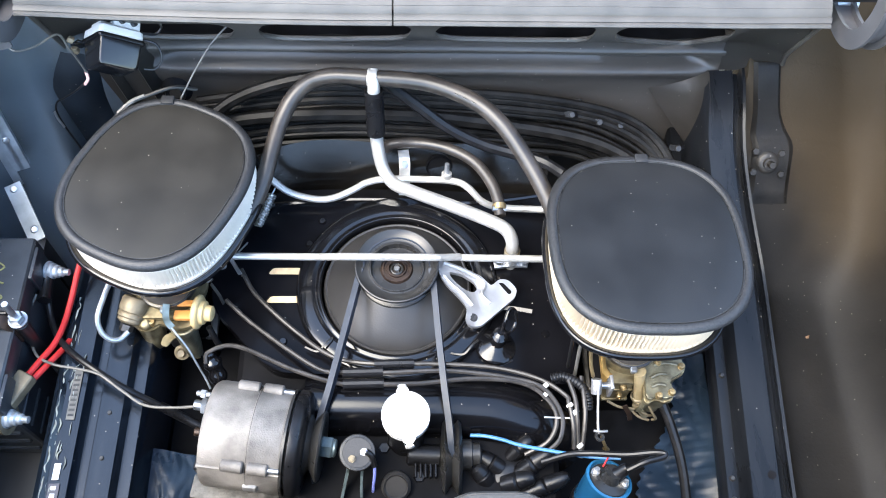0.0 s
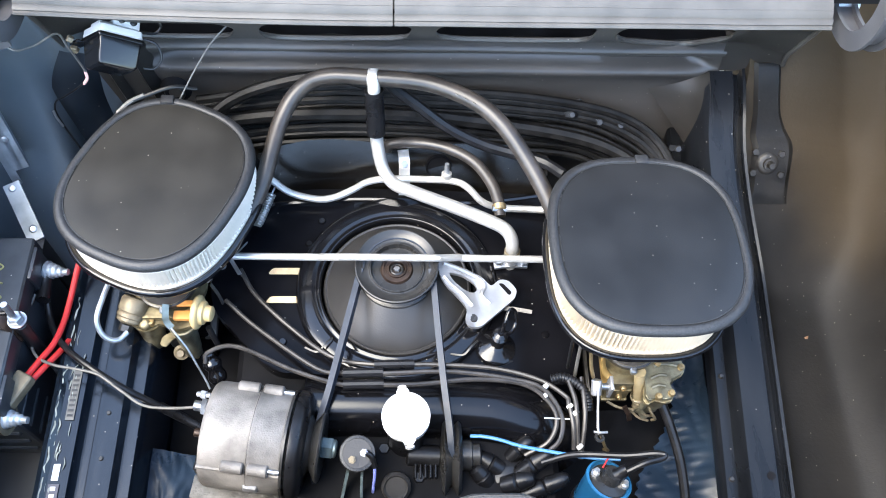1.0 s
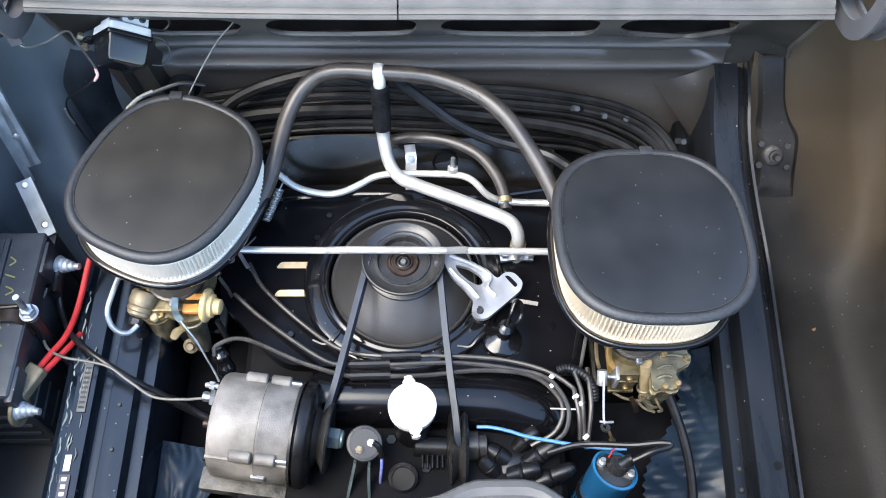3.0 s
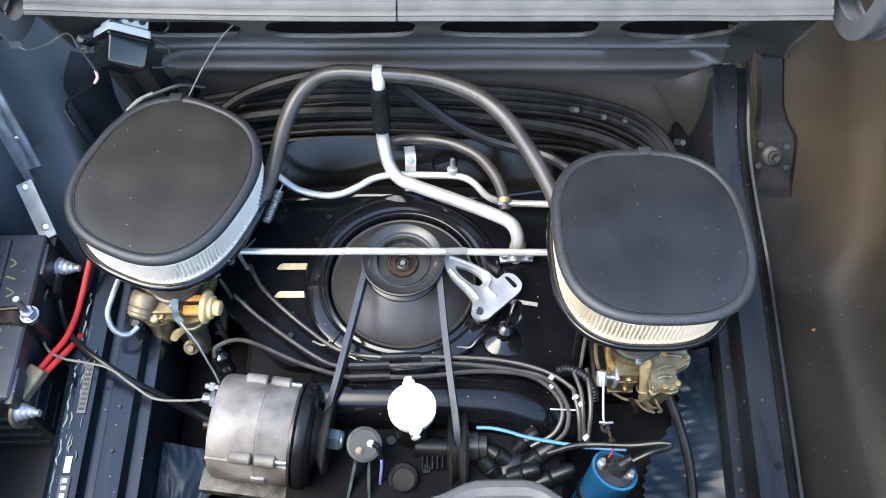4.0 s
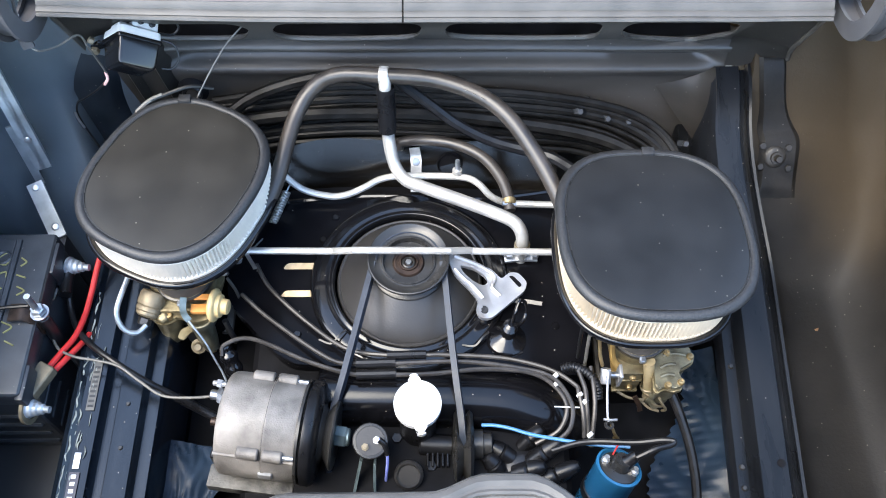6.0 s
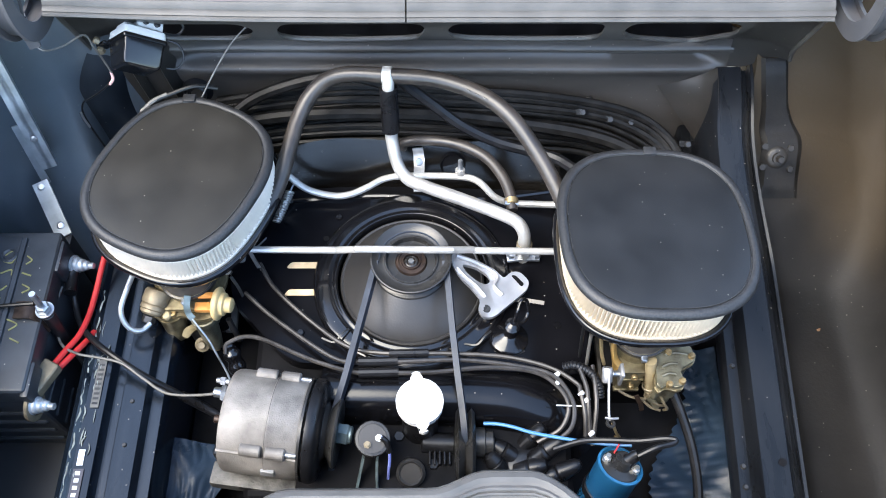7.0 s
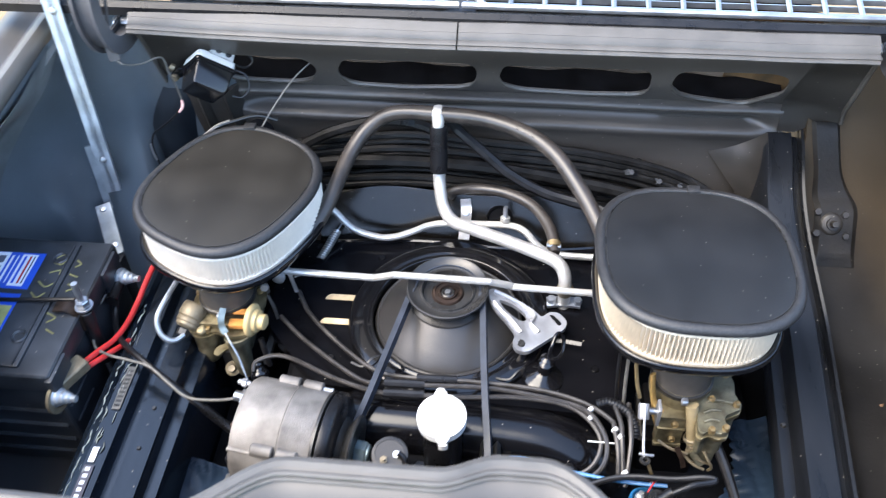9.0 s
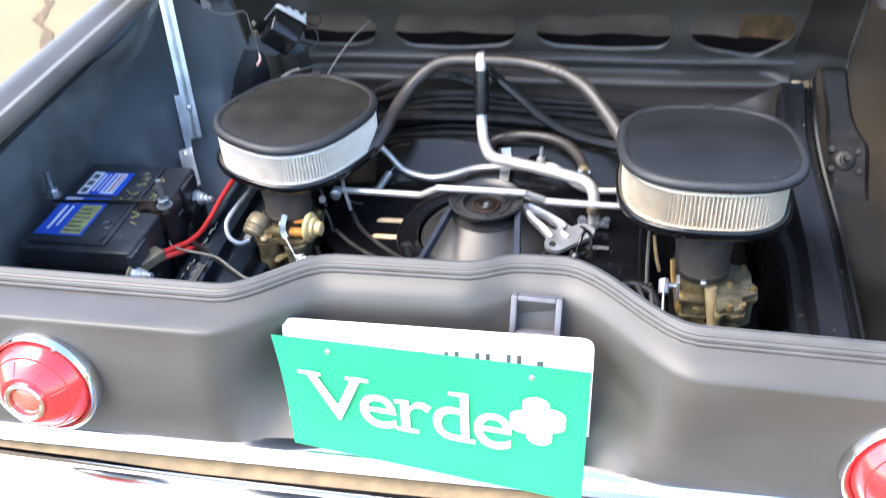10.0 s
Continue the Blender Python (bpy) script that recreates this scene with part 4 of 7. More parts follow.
        for v in bm.verts:
            v.co = bend(pen + v.co.x, -0.030 + v.co.y) + up * (0.0018 + v.co.z)
        part("letter", bm, M_WHITE, board)
        pen += w + 0.005 + step
    # clover
    for dx, dy, r in ((-0.0140, -0.003, 0.0140), (0.0155, 0.003, 0.0140), (-0.001, 0.0145, 0.0145), (0.003, -0.0140, 0.0140), (0, 0, 0.017)):
        poly = [(0.106 + dx + r * math.cos(a) * (1 + 0.10 * math.cos(4 * a + 3.14)), 0.010 + dy + r * math.sin(a)) for a in (2 * math.pi * k / 20 for k in range(20))]
        bm = bmesh.new()
        vs = [bm.verts.new(bend(x, y) + up * (0.0020 + 0.0002 * abs(dx + dy) * 60)) for x, y in poly]
        bm.faces.new(vs)
        part("clover_leaf", bm, M_WHITE, board)
    for x in (-0.10, 0.10):
        part("screw", lathe([(0, 0.002), (0.002, 0.002), (0.0032, 0)], bend(x, 0.060), (0, -1, 0.1), 10), M_STEEL, s)


build_plates()


# raised lid above the grille and the tyres on which the body stands
def build_lid_and_tyres():
    def skin(u, v):
        x = -0.56 + 1.20 * u
        return Vector((x, 1.10 + 0.16 * v + 0.05 * v * v - 0.02 * (2 * u - 1) ** 2, 0.985 + 0.80 * v))
    part("deck_lid", sheet(skin, 16, 16, 0.02), M_BODY, car, "raised deck lid, black underside")
    for s in (-1, 1):
        w = part("wheel", lathe([(0.0, -0.08), (0.17, -0.08), (0.18, -0.06), (0.18, 0.06), (0.17, 0.08), (0.0, 0.08)], (MID + s * 0.58, 1.30, 0.30), (1, 0, 0), 40), M_STEEL, car)
        part("tyre", lathe([(0.18, -0.085), (0.25, -0.092), (0.292, -0.075), (0.300, -0.03), (0.300, 0.03), (0.292, 0.075), (0.25, 0.092), (0.18, 0.085), (0.18, -0.085)], (MID + s * 0.58, 1.30, 0.30), (1, 0, 0), 48), M_RUBBER, w)


build_lid_and_tyres()


# ---- engine ----
def build_engine_floor():
    e = thing("engine", (0, 0.75, 0.40), "black rear engine with glossy top shroud", "engine")
    part("block", box(-0.30, 0.395, 0.47, 1.04, 0.38, 0.44, 0.004), M_PIT, e)
    part("crankcase", box(-0.20, 0.20, 0.52, 0.98, 0.42, 0.555, 0.02, 3), M_PIT, e)
    # vinyl seals between engine and body
    def left_seal(u, v):
        w = 0.006 * noise.noise(Vector((u * 3, v * 3, 0))) + 0.003 * abs(noise.noise(Vector((u * 9 + v * 5, v * 4 - u * 3, 2))))
        return Vector((-0.310 + (0.060 + 0.010 * math.sin(9 * v)) * u + 0.02 * u * v, 0.44 + 0.178 * v - 0.012 * u * v, 0.505 + w - 0.012 * u))
    part("seal", sheet(left_seal, 40, 50, 0.002), M_SHEET, e, "crumpled black vinyl engine seal")

    def right_seal(u, v):
        y = 0.46 + 0.29 * v
        inner = 0.372 - 0.062 * (1 - smooth(0.56, 0.69, y)) + 0.0025 * math.sin(150 * v)
        w = 0.009 * noise.noise(Vector((u * 2, v * 4, 4))) + 0.007 * abs(noise.noise(Vector((u * 2.2 - v * 3.0, v * 7 + u * 2.5, 4))))
        return Vector((inner + (0.432 - inner) * u, y, 0.464 + w + 0.035 * u * u))
    part("seal", sheet(right_seal, 44, 80, 0.002), M_SHEET, e, "crumpled black vinyl engine seal")
    return e


engine = build_engine_floor()
FX, FY = 0.002, 0.806


def build_shroud():
    s = thing("engine_shroud", (0, 0.85, 0.57), "glossy black pressed-steel engine shroud", "shroud")
    # top plate with a round opening for the fan
    out = rounded([(-0.150, 0.690), (0.225, 0.672), (0.235, 0.955), (0.10, 0.935), (-0.06, 0.940), (-0.245, 0.925), (-0.235, 0.780), (-0.190, 0.730)], 0.02, 6)
    hole = [(FX + 0.098 * math.cos(a), FY + 0.098 * math.sin(a)) for a in (2 * math.pi * k / 64 for k in range(64))]
    bm = bmesh.new()
    edges = []
    for loop in (out, hole):
        vs = [bm.verts.new((x, y, 0.576)) for x, y in loop]
        edges += [bm.edges.new((vs[i], vs[(i + 1) % len(vs)])) for i in range(len(vs))]
    bmesh.ops.triangle_fill(bm, edges=edges, use_beauty=True)
    got = bmesh.ops.extrude_face_region(bm, geom=list(bm.faces))
    bmesh.ops.translate(bm, verts=[g for g in got["geom"] if isinstance(g, bmesh.types.BMVert)], vec=(0, 0, -0.025))
    part("top_plate", bm, M_SHROUD, s)
    part("fan_ring", lathe([(0.0980, -0.02), (0.0980, 0.005), (0.0990, 0.0075), (0.1010, 0.0080), (0.1035, 0.0060), (0.1065, 0.0055), (0.1090, 0.0075), (0.1115, 0.0072), (0.1160, 0.0068), (0.1230, 0.0060), (0.1275, 0.0045), (0.1300, 0.0005), (0.1310, -0.0030)], (FX, FY, 0.578), (0, 0, 1), 96), M_GLOSS, s, smooth=60)
    # raised rib and boss to the tab
    part("boss", sheet(lambda u, v: Vector((FX - 0.06 + 0.12 * u, 0.905 + 0.03 * v, 0.577 + 0.012 * math.sin(math.pi * u) ** 2 * v)), 16, 8, 0.002), M_GLOSS, s)
    part("rear_lip", tube([(-0.23, 0.925, 0.574), (-0.06, 0.940, 0.576), (0.10, 0.935, 0.576), (0.23, 0.953, 0.574)], 0.004, seg=8), M_GLOSS, s)
    # rolled front edge, seen as a dark glossy barrel
    part("front_roll", tube([(-0.10, 0.654, 0.556), (0.0, 0.652, 0.555), (0.08, 0.649, 0.553), (0.130, 0.645, 0.549), (0.165, 0.638, 0.540), (0.188, 0.628, 0.524), (0.198, 0.618, 0.500)], lambda u: 0.038 + 0.004 * smooth(0.3, 0.7, u), seg=32), M_ROLL, s)
    part("roll_cap", lathe([(0.038, 0), (0.035, 0.008), (0.022, 0.015), (0, 0.018)], (-0.0995, 0.654, 0.556), (-1, 0, 0), 28), M_ROLL, s)
    # flat tan strips laid on the plate at the two slots
    for y in (0.829, 0.788):
        bm = extrude_poly(rounded([(-0.166, y - 0.0045), (-0.120, y - 0.0045), (-0.118, y + 0.0045), (-0.160, y + 0.0045)], 0.004), 0.0012, Matrix.Translation((0, 0, 0.5765)))
        part("slot", bm, M_TAN, s, "tan slot in the shroud")
    for x, y in ((-0.115, 0.87), (-0.10, 0.905), (0.17, 0.93), (-0.19, 0.92), (0.19, 0.74), (-0.14, 0.73)):
        part("screw", lathe([(0, 0.003), (0.004, 0.003), (0.0055, 0)], (x, y, 0.576), (0, 0, 1), 10), M_GLOSS, s)
    # small bright clips at the ring
    for x, y, a in ((-0.095, 0.716, 0.5), (0.085, 0.712, -0.3)):
        part("clip", ribbon([(x - 0.016, y + 0.006 * a, 0.585), (x, y - 0.004, 0.588), (x + 0.010, y + 0.006, 0.592), (x + 0.018, y + 0.014, 0.589)], 0.0022, 0.0010, side=(0, 1, 0.3)), M_PULLEY, s)
    part("wing", ribbon([(0.135, 0.770, 0.590), (0.150, 0.768, 0.592), (0.172, 0.762, 0.596)], 0.005, 0.0012, side=(0, 1, 0.4)), M_PULLEY, s)
    # plate behind the shroud with an opening and a bolted tab
    def plate(u, v):
        c = 2 * u - 1
        return Vector((-0.200 + 0.41 * u, 0.962 + 0.056 * v - 0.026 * c * c + 0.010 * math.sin(7.5 * u + 0.6) * (1 - 0.4 * v), 0.536 + 0.074 * v - 0.014 * c * c * v + 0.006 * math.sin(9 * u)))
    bp = part("back_plate", sheet(plate, 48, 12, 0.003), M_BACKP, s, smooth=60)
    part("opening", lathe([(0.0, 0.001), (0.015, 0.001), (0.017, 0.004), (0.019, 0)], (0.058, 0.992, 0.580), (0, -0.85, 0.5), 24), M_PIT, bp)
    tab = part("tab", ribbon([(0.008, 1.003, 0.605), (0.010, 0.993, 0.590), (0.010, 0.965, 0.584), (0.010, 0.945, 0.580)], 0.015, 0.0025, side=(1, 0, 0)), M_ALUB, s, "bright bolted tab")
    part("bolt", hexnut((0.010, 0.990, 0.590), (0, -0.7, 0.7), 0.006, 0.005), M_STEEL, tab)
    return s


build_shroud()


def build_fan():
    f = thing("cooling_fan", (FX, FY, 0.575), "horizontal cooling fan with a dark belt pulley", "fan")
    part("cone", lathe([(0.0955, -0.012), (0.0955, -0.004), (0.0945, 0.0000), (0.0925, 0.0015), (0.0905, 0.0010), (0.0890, 0.0030), (0.070, 0.017), (0.056, 0.029), (0.047, 0.036), (0, 0.036)], (FX, FY, 0.578), (0, 0, 1), 96), M_FAN, f, "dark conical fan plate")
    part("lower_flange", lathe([(0.036, 0.0), (0.0475, 0.002), (0.0490, 0.0035), (0.0480, 0.0055), (0.0450, 0.0065), (0.036, 0.012), (0.036, 0.014), (0, 0.014)], (FX, FY, 0.612), (0, 0, 1), 64), M_PULLEY, f)
    part("upper_flange", lathe([(0.034, 0.0), (0.0505, 0.0090), (0.0520, 0.0115), (0.0515, 0.0138), (0.0500, 0.0142), (0.0480, 0.0125), (0.0380, 0.0060), (0.0350, 0.0065), (0.0340, 0.0085), (0.0325, 0.0085), (0.0315, 0.006), (0.0300, -0.004), (0.0285, -0.0045), (0.0275, -0.008), (0.0225, -0.012), (0.012, -0.012), (0, -0.012)], (FX, FY, 0.625), (0, 0, 1), 72), M_PULLEY, f, smooth=50)
    part("hub", lathe([(0.0215, 0.0), (0.0205, 0.004), (0.0205, 0.012), (0.0185, 0.0150), (0.0165, 0.0150), (0.0160, 0.0130), (0.0125, 0.0130), (0.0120, 0.0155), (0.0100, 0.0155), (0.0090, 0.0120), (0, 0.0120)], (FX, FY, 0.614), (0, 0, 1), 40), M_HUB, f, "rust-brown hub", smooth=50)
    part("hub_ring", lathe([(0.0070, 0.0), (0.0085, 0.0015), (0.0070, 0.0025), (0.0055, 0.002)], (FX, FY, 0.626), (0, 0, 1), 24), M_PULLEY, f)
    part("nut", hexnut((FX, FY, 0.625), (0, 0, 1), 0.0042, 0.005), M_STEEL, f)

build_fan()


# ---- air cleaners and carburettors ----
def oval(a, b, n=2.6, k=96):
    """A squared oval, its points evenly spaced along the edge."""
    fine = []
    for i in range(720):
        t = 2 * math.pi * i / 720
        c, q = math.cos(t), math.sin(t)
        fine.append(Vector((math.copysign(abs(c) ** (2 / n), c) * a, math.copysign(abs(q) ** (2 / n), q) * b)))
    run = [0.0]
    for p, q in zip(fine, fine[1:] + fine[:1]):
        run.append(run[-1] + (q - p).length)
    out, j = [], 0
    for i in range(k):
        d = run[-1] * i / k
        while run[j + 1] < d:
            j += 1
        f = (d - run[j]) / (run[j + 1] - run[j])
        p = fine[j].lerp(fine[(j + 1) % 720], f)
        out.append((p.x, p.y))
    return out


def stack(rings, m, bm=None, cap=True):
    bm = bm or bmesh.new()
    made = [[bm.verts.new(m @ Vector((x, y, z))) for x, y in ring] for ring, z in rings]
    for a, b in zip(made, made[1:]):
        k = len(a)
        for j in range(k):
            bm.faces.new((a[j], a[(j + 1) % k], b[(j + 1) % k], b[j]))
    if cap:
        bm.faces.new(list(reversed(made[0])))
        bm.faces.new(made[-1])
    return bm


def build_air_cleaner(x, y, z, a, b, rot, tx, ty, n, label, lidmat, paper, deep=0.0, narrow=0.0, shift=0.0):
    """z: the middle of the lid's rim."""
    t = thing("air_cleaner", (x, y, z - 0.062), label, "air cleaner", "air cleaners")
    m = Matrix.Translation((x, y, z)) @ Matrix.Rotation(rot, 4, "Z")
    m = m @ Matrix(((1, 0, 0, 0), (0, 1, 0, 0), (tx, ty, 1, 0), (0, 0, 0, 1)))
    o = lambda d: oval(a - d, b - d, n)
    low = lambda d: [(px * (1 - narrow / a) + shift, py) for px, py in o(d)]
    lid = part("lid", stack([(o(0.0112), -0.003), (o(0.0098), 0.005), (o(0.0110), 0.0062), (o(0.014), 0.0067), (o(0.035), 0.0070)], m), lidmat, t, "satin black lid with a dusty flat top")
    rim = bmesh.new()
    prof = [(0.0115, -0.004), (0.004, -0.0042), (0.0010, -0.0028), (0.000, 0.0005), (0.0010, 0.0042), (0.0036, 0.0070), (0.0068, 0.0082), (0.0096, 0.0078), (0.0116, 0.006)]
    made = [[rim.verts.new(m @ Vector((px, py, h))) for px, py in o(d)] for d, h in prof]
    for i in range(len(made)):
        p, q = made[i], made[(i + 1) % len(made)]
        for j in range(len(p)):
            rim.faces.new((p[j], p[(j + 1) % len(p)], q[(j + 1) % len(p)], q[j]))
    part("foam_rim", rim, M_FOAM, t, "grainy black foam edge")
    seam = [m @ Vector((px, py, 0.0070)) for px, py in o(0.0118)]
    part("seam", tube(seam + [seam[0]], 0.0007, n=1, seg=5, straight=True), M_PULLEY, t)
    # pleated paper element
    k = 138
    el = bmesh.new()
    base = oval(a - 0.004, b - 0.004, n, 2 * k)
    ring = []
    for i, (px, py) in enumerate(base):
        f = 1.0 if i % 2 else 0.945
        ring.append((px * f * (1 - narrow / a) + shift, py * f))
    stack([(ring, -0.052 - deep), (ring, -0.004)], m, el)
    part("paper_element", el, paper, t, "white pleated paper element", smooth=5)
    band = lambda d, z0, z1: stack([(low(d + 0.02), z0), (low(d), z0 + 0.001), (low(d), z1 - 0.001), (low(d + 0.02), z1)], m)
    part("end_band", band(0.0042, -0.0545 - deep, -0.0475 - deep), paper, t)
    part("end_band", band(0.0036, -0.0105, -0.0050), paper, t)
    part("tray", stack([(low(d), h - deep) for d, h in ((0.020, -0.066), (0.002, -0.064), (-0.002, -0.061), (-0.0040, -0.056), (-0.0045, -0.051), (-0.0030, -0.048), (-0.0005, -0.0475), (0.0015, -0.050), (0.006, -0.054), (0.03, -0.056))], m), M_GLOSS, t, "black tray with a rolled lip", smooth=60)
    c = max((m @ Vector((px, py, 0.0075)) for px, py in o(0.003)), key=lambda q: q.y)
    part("rim_joint", box(c.x - 0.008, c.x + 0.008, c.y - 0.010, c.y + 0.002, c.z - 0.006, c.z + 0.003, 0.002), M_FOAM, t)
    return t


build_air_cleaner(-0.276, 0.868, 0.730, 0.1012, 0.1180, -0.42, -0.040, -0.030, 2.55, "oval black air cleaner with a white paper element, brown reflection in its lid's colour", M_LIDB, M_PAPER)
build_air_cleaner(0.286, 0.779, 0.747, 0.1130, 0.1208, 0.006, -0.015, -0.095, 2.75, "oval black air cleaner with a warm-tinted white paper element, bluish black lid", M_LID, M_PAPERC, 0.006, 0.010, -0.004)


def build_carburettor(x, y, label, blocks, screws):
    """A one-barrel carburettor under its air cleaner, its casting made of stepped blocks; sizes are from the bore's centre."""
    t = thing("carburettor", (x, y, 0.50), label, "carburettor", "carburettors")
    part("neck", lathe([(0.033, 0.0), (0.0345, 0.006), (0.0335, 0.012), (0.033, 0.022), (0.036, 0.055), (0.036, 0.080), (0, 0.080)], (x, y, 0.604), (0, 0, 1), 36), M_NECK, t, "dusty dark rubber neck")
    part("neck_clamp", lathe([(0.034, 0.0), (0.0365, 0.001), (0.0365, 0.007), (0.034, 0.008)], (x, y, 0.608), (0, 0, 1), 36), M_PULLEY, t)
    part("clamp_screw", box(x - 0.004, x + 0.004, y - 0.042, y - 0.034, 0.608, 0.616, 0.0015, 1), M_STEEL, t)
    part("riser", box(x - 0.035, x + 0.035, y - 0.03, y + 0.035, 0.42, 0.545, 0.006), M_PIT, t)
    part("throat", lathe([(0.020, -0.040), (0.026, -0.030), (0.034, -0.014), (0.036, -0.002), (0.0345, 0.004), (0.034, 0.022), (0, 0.022)], (x, y, 0.594), (0, 0, 1), 36), M_DICH, t, "amber-stained throat")
    for name, a0, a1, c0, c1, z0, z1, mat, bev in blocks:
        part(name, box(x + a0, x + a1, y + c0, y + c1, z0, z1, bev, 2), mat, t)
    for dx, dy, z, d in screws:
        part("screw", lathe([(0, 0.0032), (0.0016, 0.0032), (0.0018, 0.0042), (0.0036, 0.0040), (0.0044, 0.002), (0.0044, -0.003)], (x + dx, y + dy, z), d, 12), M_BRASS, t)
    return t


UP, NEAR = (0, 0, 1), (0, -1, 0.15)
cl = build_carburettor(-0.283, 0.795, "gold zinc-plated carburettor with a cream choke diaphragm", [
    ("casting", -0.034, 0.030, -0.036, 0.034, 0.540, 0.584, M_OLIVE, 0.006),
    ("cover", -0.040, 0.012, -0.044, 0.034, 0.5935, 0.602, M_DICH, 0.003),
    ("lug", -0.056, -0.044, -0.030, -0.014, 0.586, 0.606, M_DICH, 0.003),
    ("lower_casting", -0.012, 0.014, -0.046, -0.012, 0.505, 0.545, M_PULLEY, 0.006),
    ("base_flange", -0.040, 0.044, -0.030, 0.036, 0.500, 0.512, M_ALU, 0.003)],
    [(-0.045, -0.036, 0.592, UP), (-0.018, -0.046, 0.592, UP), (0.034, -0.036, 0.592, UP), (-0.046, 0.014, 0.592, UP), (0.034, 0.022, 0.592, UP)])
flange = rounded([(-0.330, 0.752), (-0.322, 0.744), (-0.308, 0.742), (-0.298, 0.749), (-0.284, 0.746), (-0.268, 0.740), (-0.252, 0.744), (-0.242, 0.755), (-0.244, 0.775), (-0.238, 0.800), (-0.242, 0.828), (-0.325, 0.830), (-0.334, 0.800), (-0.327, 0.775)], 0.007, 4)
part("flange", extrude_poly(flange, 0.0065, Matrix.Translation((0, 0, 0.5855)), bevel=0.0018), M_DICH, cl, "lobed top flange")
part("float_bowl", lathe([(0.0, -0.050), (0.0100, -0.050), (0.0130, -0.047), (0.0145, -0.030), (0.0165, -0.006), (0.0180, -0.003), (0.0180, 0.0), (0, 0.0)], (-0.308, 0.757, 0.584), (-0.03, 0.20, 1), 28), M_DICH, cl, "tapered brassy bowl", smooth=50)
part("bowl_boss", lathe([(0.0075, -0.004), (0.0080, 0.003), (0.0062, 0.0055), (0.0035, 0.006), (0, 0.006)], (-0.309, 0.748, 0.591), (0, -0.3, 1), 18), M_DICH, cl, smooth=50)
part("pump_barrel", lathe([(0.0, -0.062), (0.0070, -0.062), (0.0095, -0.059), (0.0120, -0.044), (0.0148, -0.010), (0.0165, -0.007), (0.0168, -0.001), (0.0150, 0.0), (0.0135, -0.0015), (0, -0.0015)], (-0.265, 0.751, 0.583), (-0.10, 0.26, 1), 30), M_OLIVE, cl, "tapered olive pump barrel", smooth=50)
part("barrel_cap", lathe([(0.0040, 0.0), (0.0042, 0.004), (0, 0.0045)], (-0.2585, 0.7355, 0.522), (-0.1, -0.7, -0.7), 14), M_BRASS, cl)
part("fast_idle_lever", extrude_poly(rounded([(-0.292, 0.741), (-0.276, 0.751), (-0.268, 0.744), (-0.279, 0.737), (-0.286, 0.727), (-0.294, 0.730)], 0.003, 3), 0.003, Matrix.Translation((0, 0, 0.5655)), bevel=0.0008), M_DICH, cl)
part("lower_pivot", lathe([(0.0095, 0), (0.0100, 0.004), (0.0060, 0.006), (0.0045, 0.010), (0, 0.010)], (-0.2755, 0.736, 0.530), (0.0, -0.6, 0.8), 20), M_TARN, cl)
# fittings of the carburettor with the choke diaphragm
part("choke_diaphragm", lathe([(0.008, 0), (0.0195, 0.0015), (0.0215, 0.004), (0.0215, 0.0065), (0.0195, 0.0085), (0.0155, 0.0095), (0.0145, 0.0140), (0.0105, 0.0155), (0.0095, 0.0225), (0.0070, 0.024), (0, 0.024)], (-0.246, 0.756, 0.610), (1, -0.15, 0.02), 40), M_CREAM, cl, "cream plastic choke diaphragm", smooth=50)
part("diaphragm_bracket", box(-0.272, -0.244, 0.748, 0.760, 0.598, 0.606, 0.002), M_ORANGE, cl)
part("diaphragm_bracket", box(-0.268, -0.245, 0.762, 0.770, 0.610, 0.614, 0.0015), M_ORANGE, cl)
inl = Vector((-0.30, -0.80, -0.40))
part("fuel_inlet", lathe([(0.009, 0), (0.0145, 0.001), (0.0165, 0.005), (0.0170, 0.016), (0.0165, 0.019), (0.0150, 0.0205), (0.0160, 0.022), (0.0160, 0.026), (0.0145, 0.0275), (0.0145, 0.031), (0.0105, 0.034), (0, 0.034)], (-0.318, 0.776, 0.610), inl, 28), M_TARN, cl, "dull gold ribbed fuel inlet")
part("inlet_nut", hexnut(Vector((-0.318, 0.776, 0.610)) + inl.normalized() * 0.036, inl, 0.0085, 0.009), M_PULLEY, cl)
part("choke_lever", ribbon([(-0.276, 0.758, 0.627), (-0.278, 0.748, 0.616), (-0.277, 0.743, 0.608), (-0.272, 0.738, 0.602)], 0.008, 0.0015, side=(1, 0.2, 0)), M_NUT, cl, "grey bent sheet lever")
part("link_rod", tube([(-0.273, 0.738, 0.602), (-0.264, 0.728, 0.594), (-0.254, 0.717, 0.582), (-0.244, 0.702, 0.565), (-0.236, 0.690, 0.550), (-0.232, 0.682, 0.540)], 0.0014), M_GALV, cl)
part("return_spring", tube([(-0.232, 0.746, 0.585), (-0.228, 0.740, 0.566), (-0.224, 0.735, 0.545)], 0.004), M_CABLE, cl)
for pts, w, mt in (([(-0.238, 0.802, 0.655), (-0.231, 0.797, 0.640), (-0.226, 0.792, 0.622)], 0.005, M_PULLEY), ([(-0.228, 0.790, 0.618), (-0.220, 0.782, 0.604), (-0.216, 0.776, 0.590)], 0.004, M_PULLEY)):
    part("throttle_lever", ribbon(pts, w, 0.0015, side=(0.3, 1, 0)), mt, cl)
part("lever_screw", hexnut((-0.229, 0.790, 0.636), (0.2, -1, 0.3), 0.0055, 0.005), M_STEEL, cl)

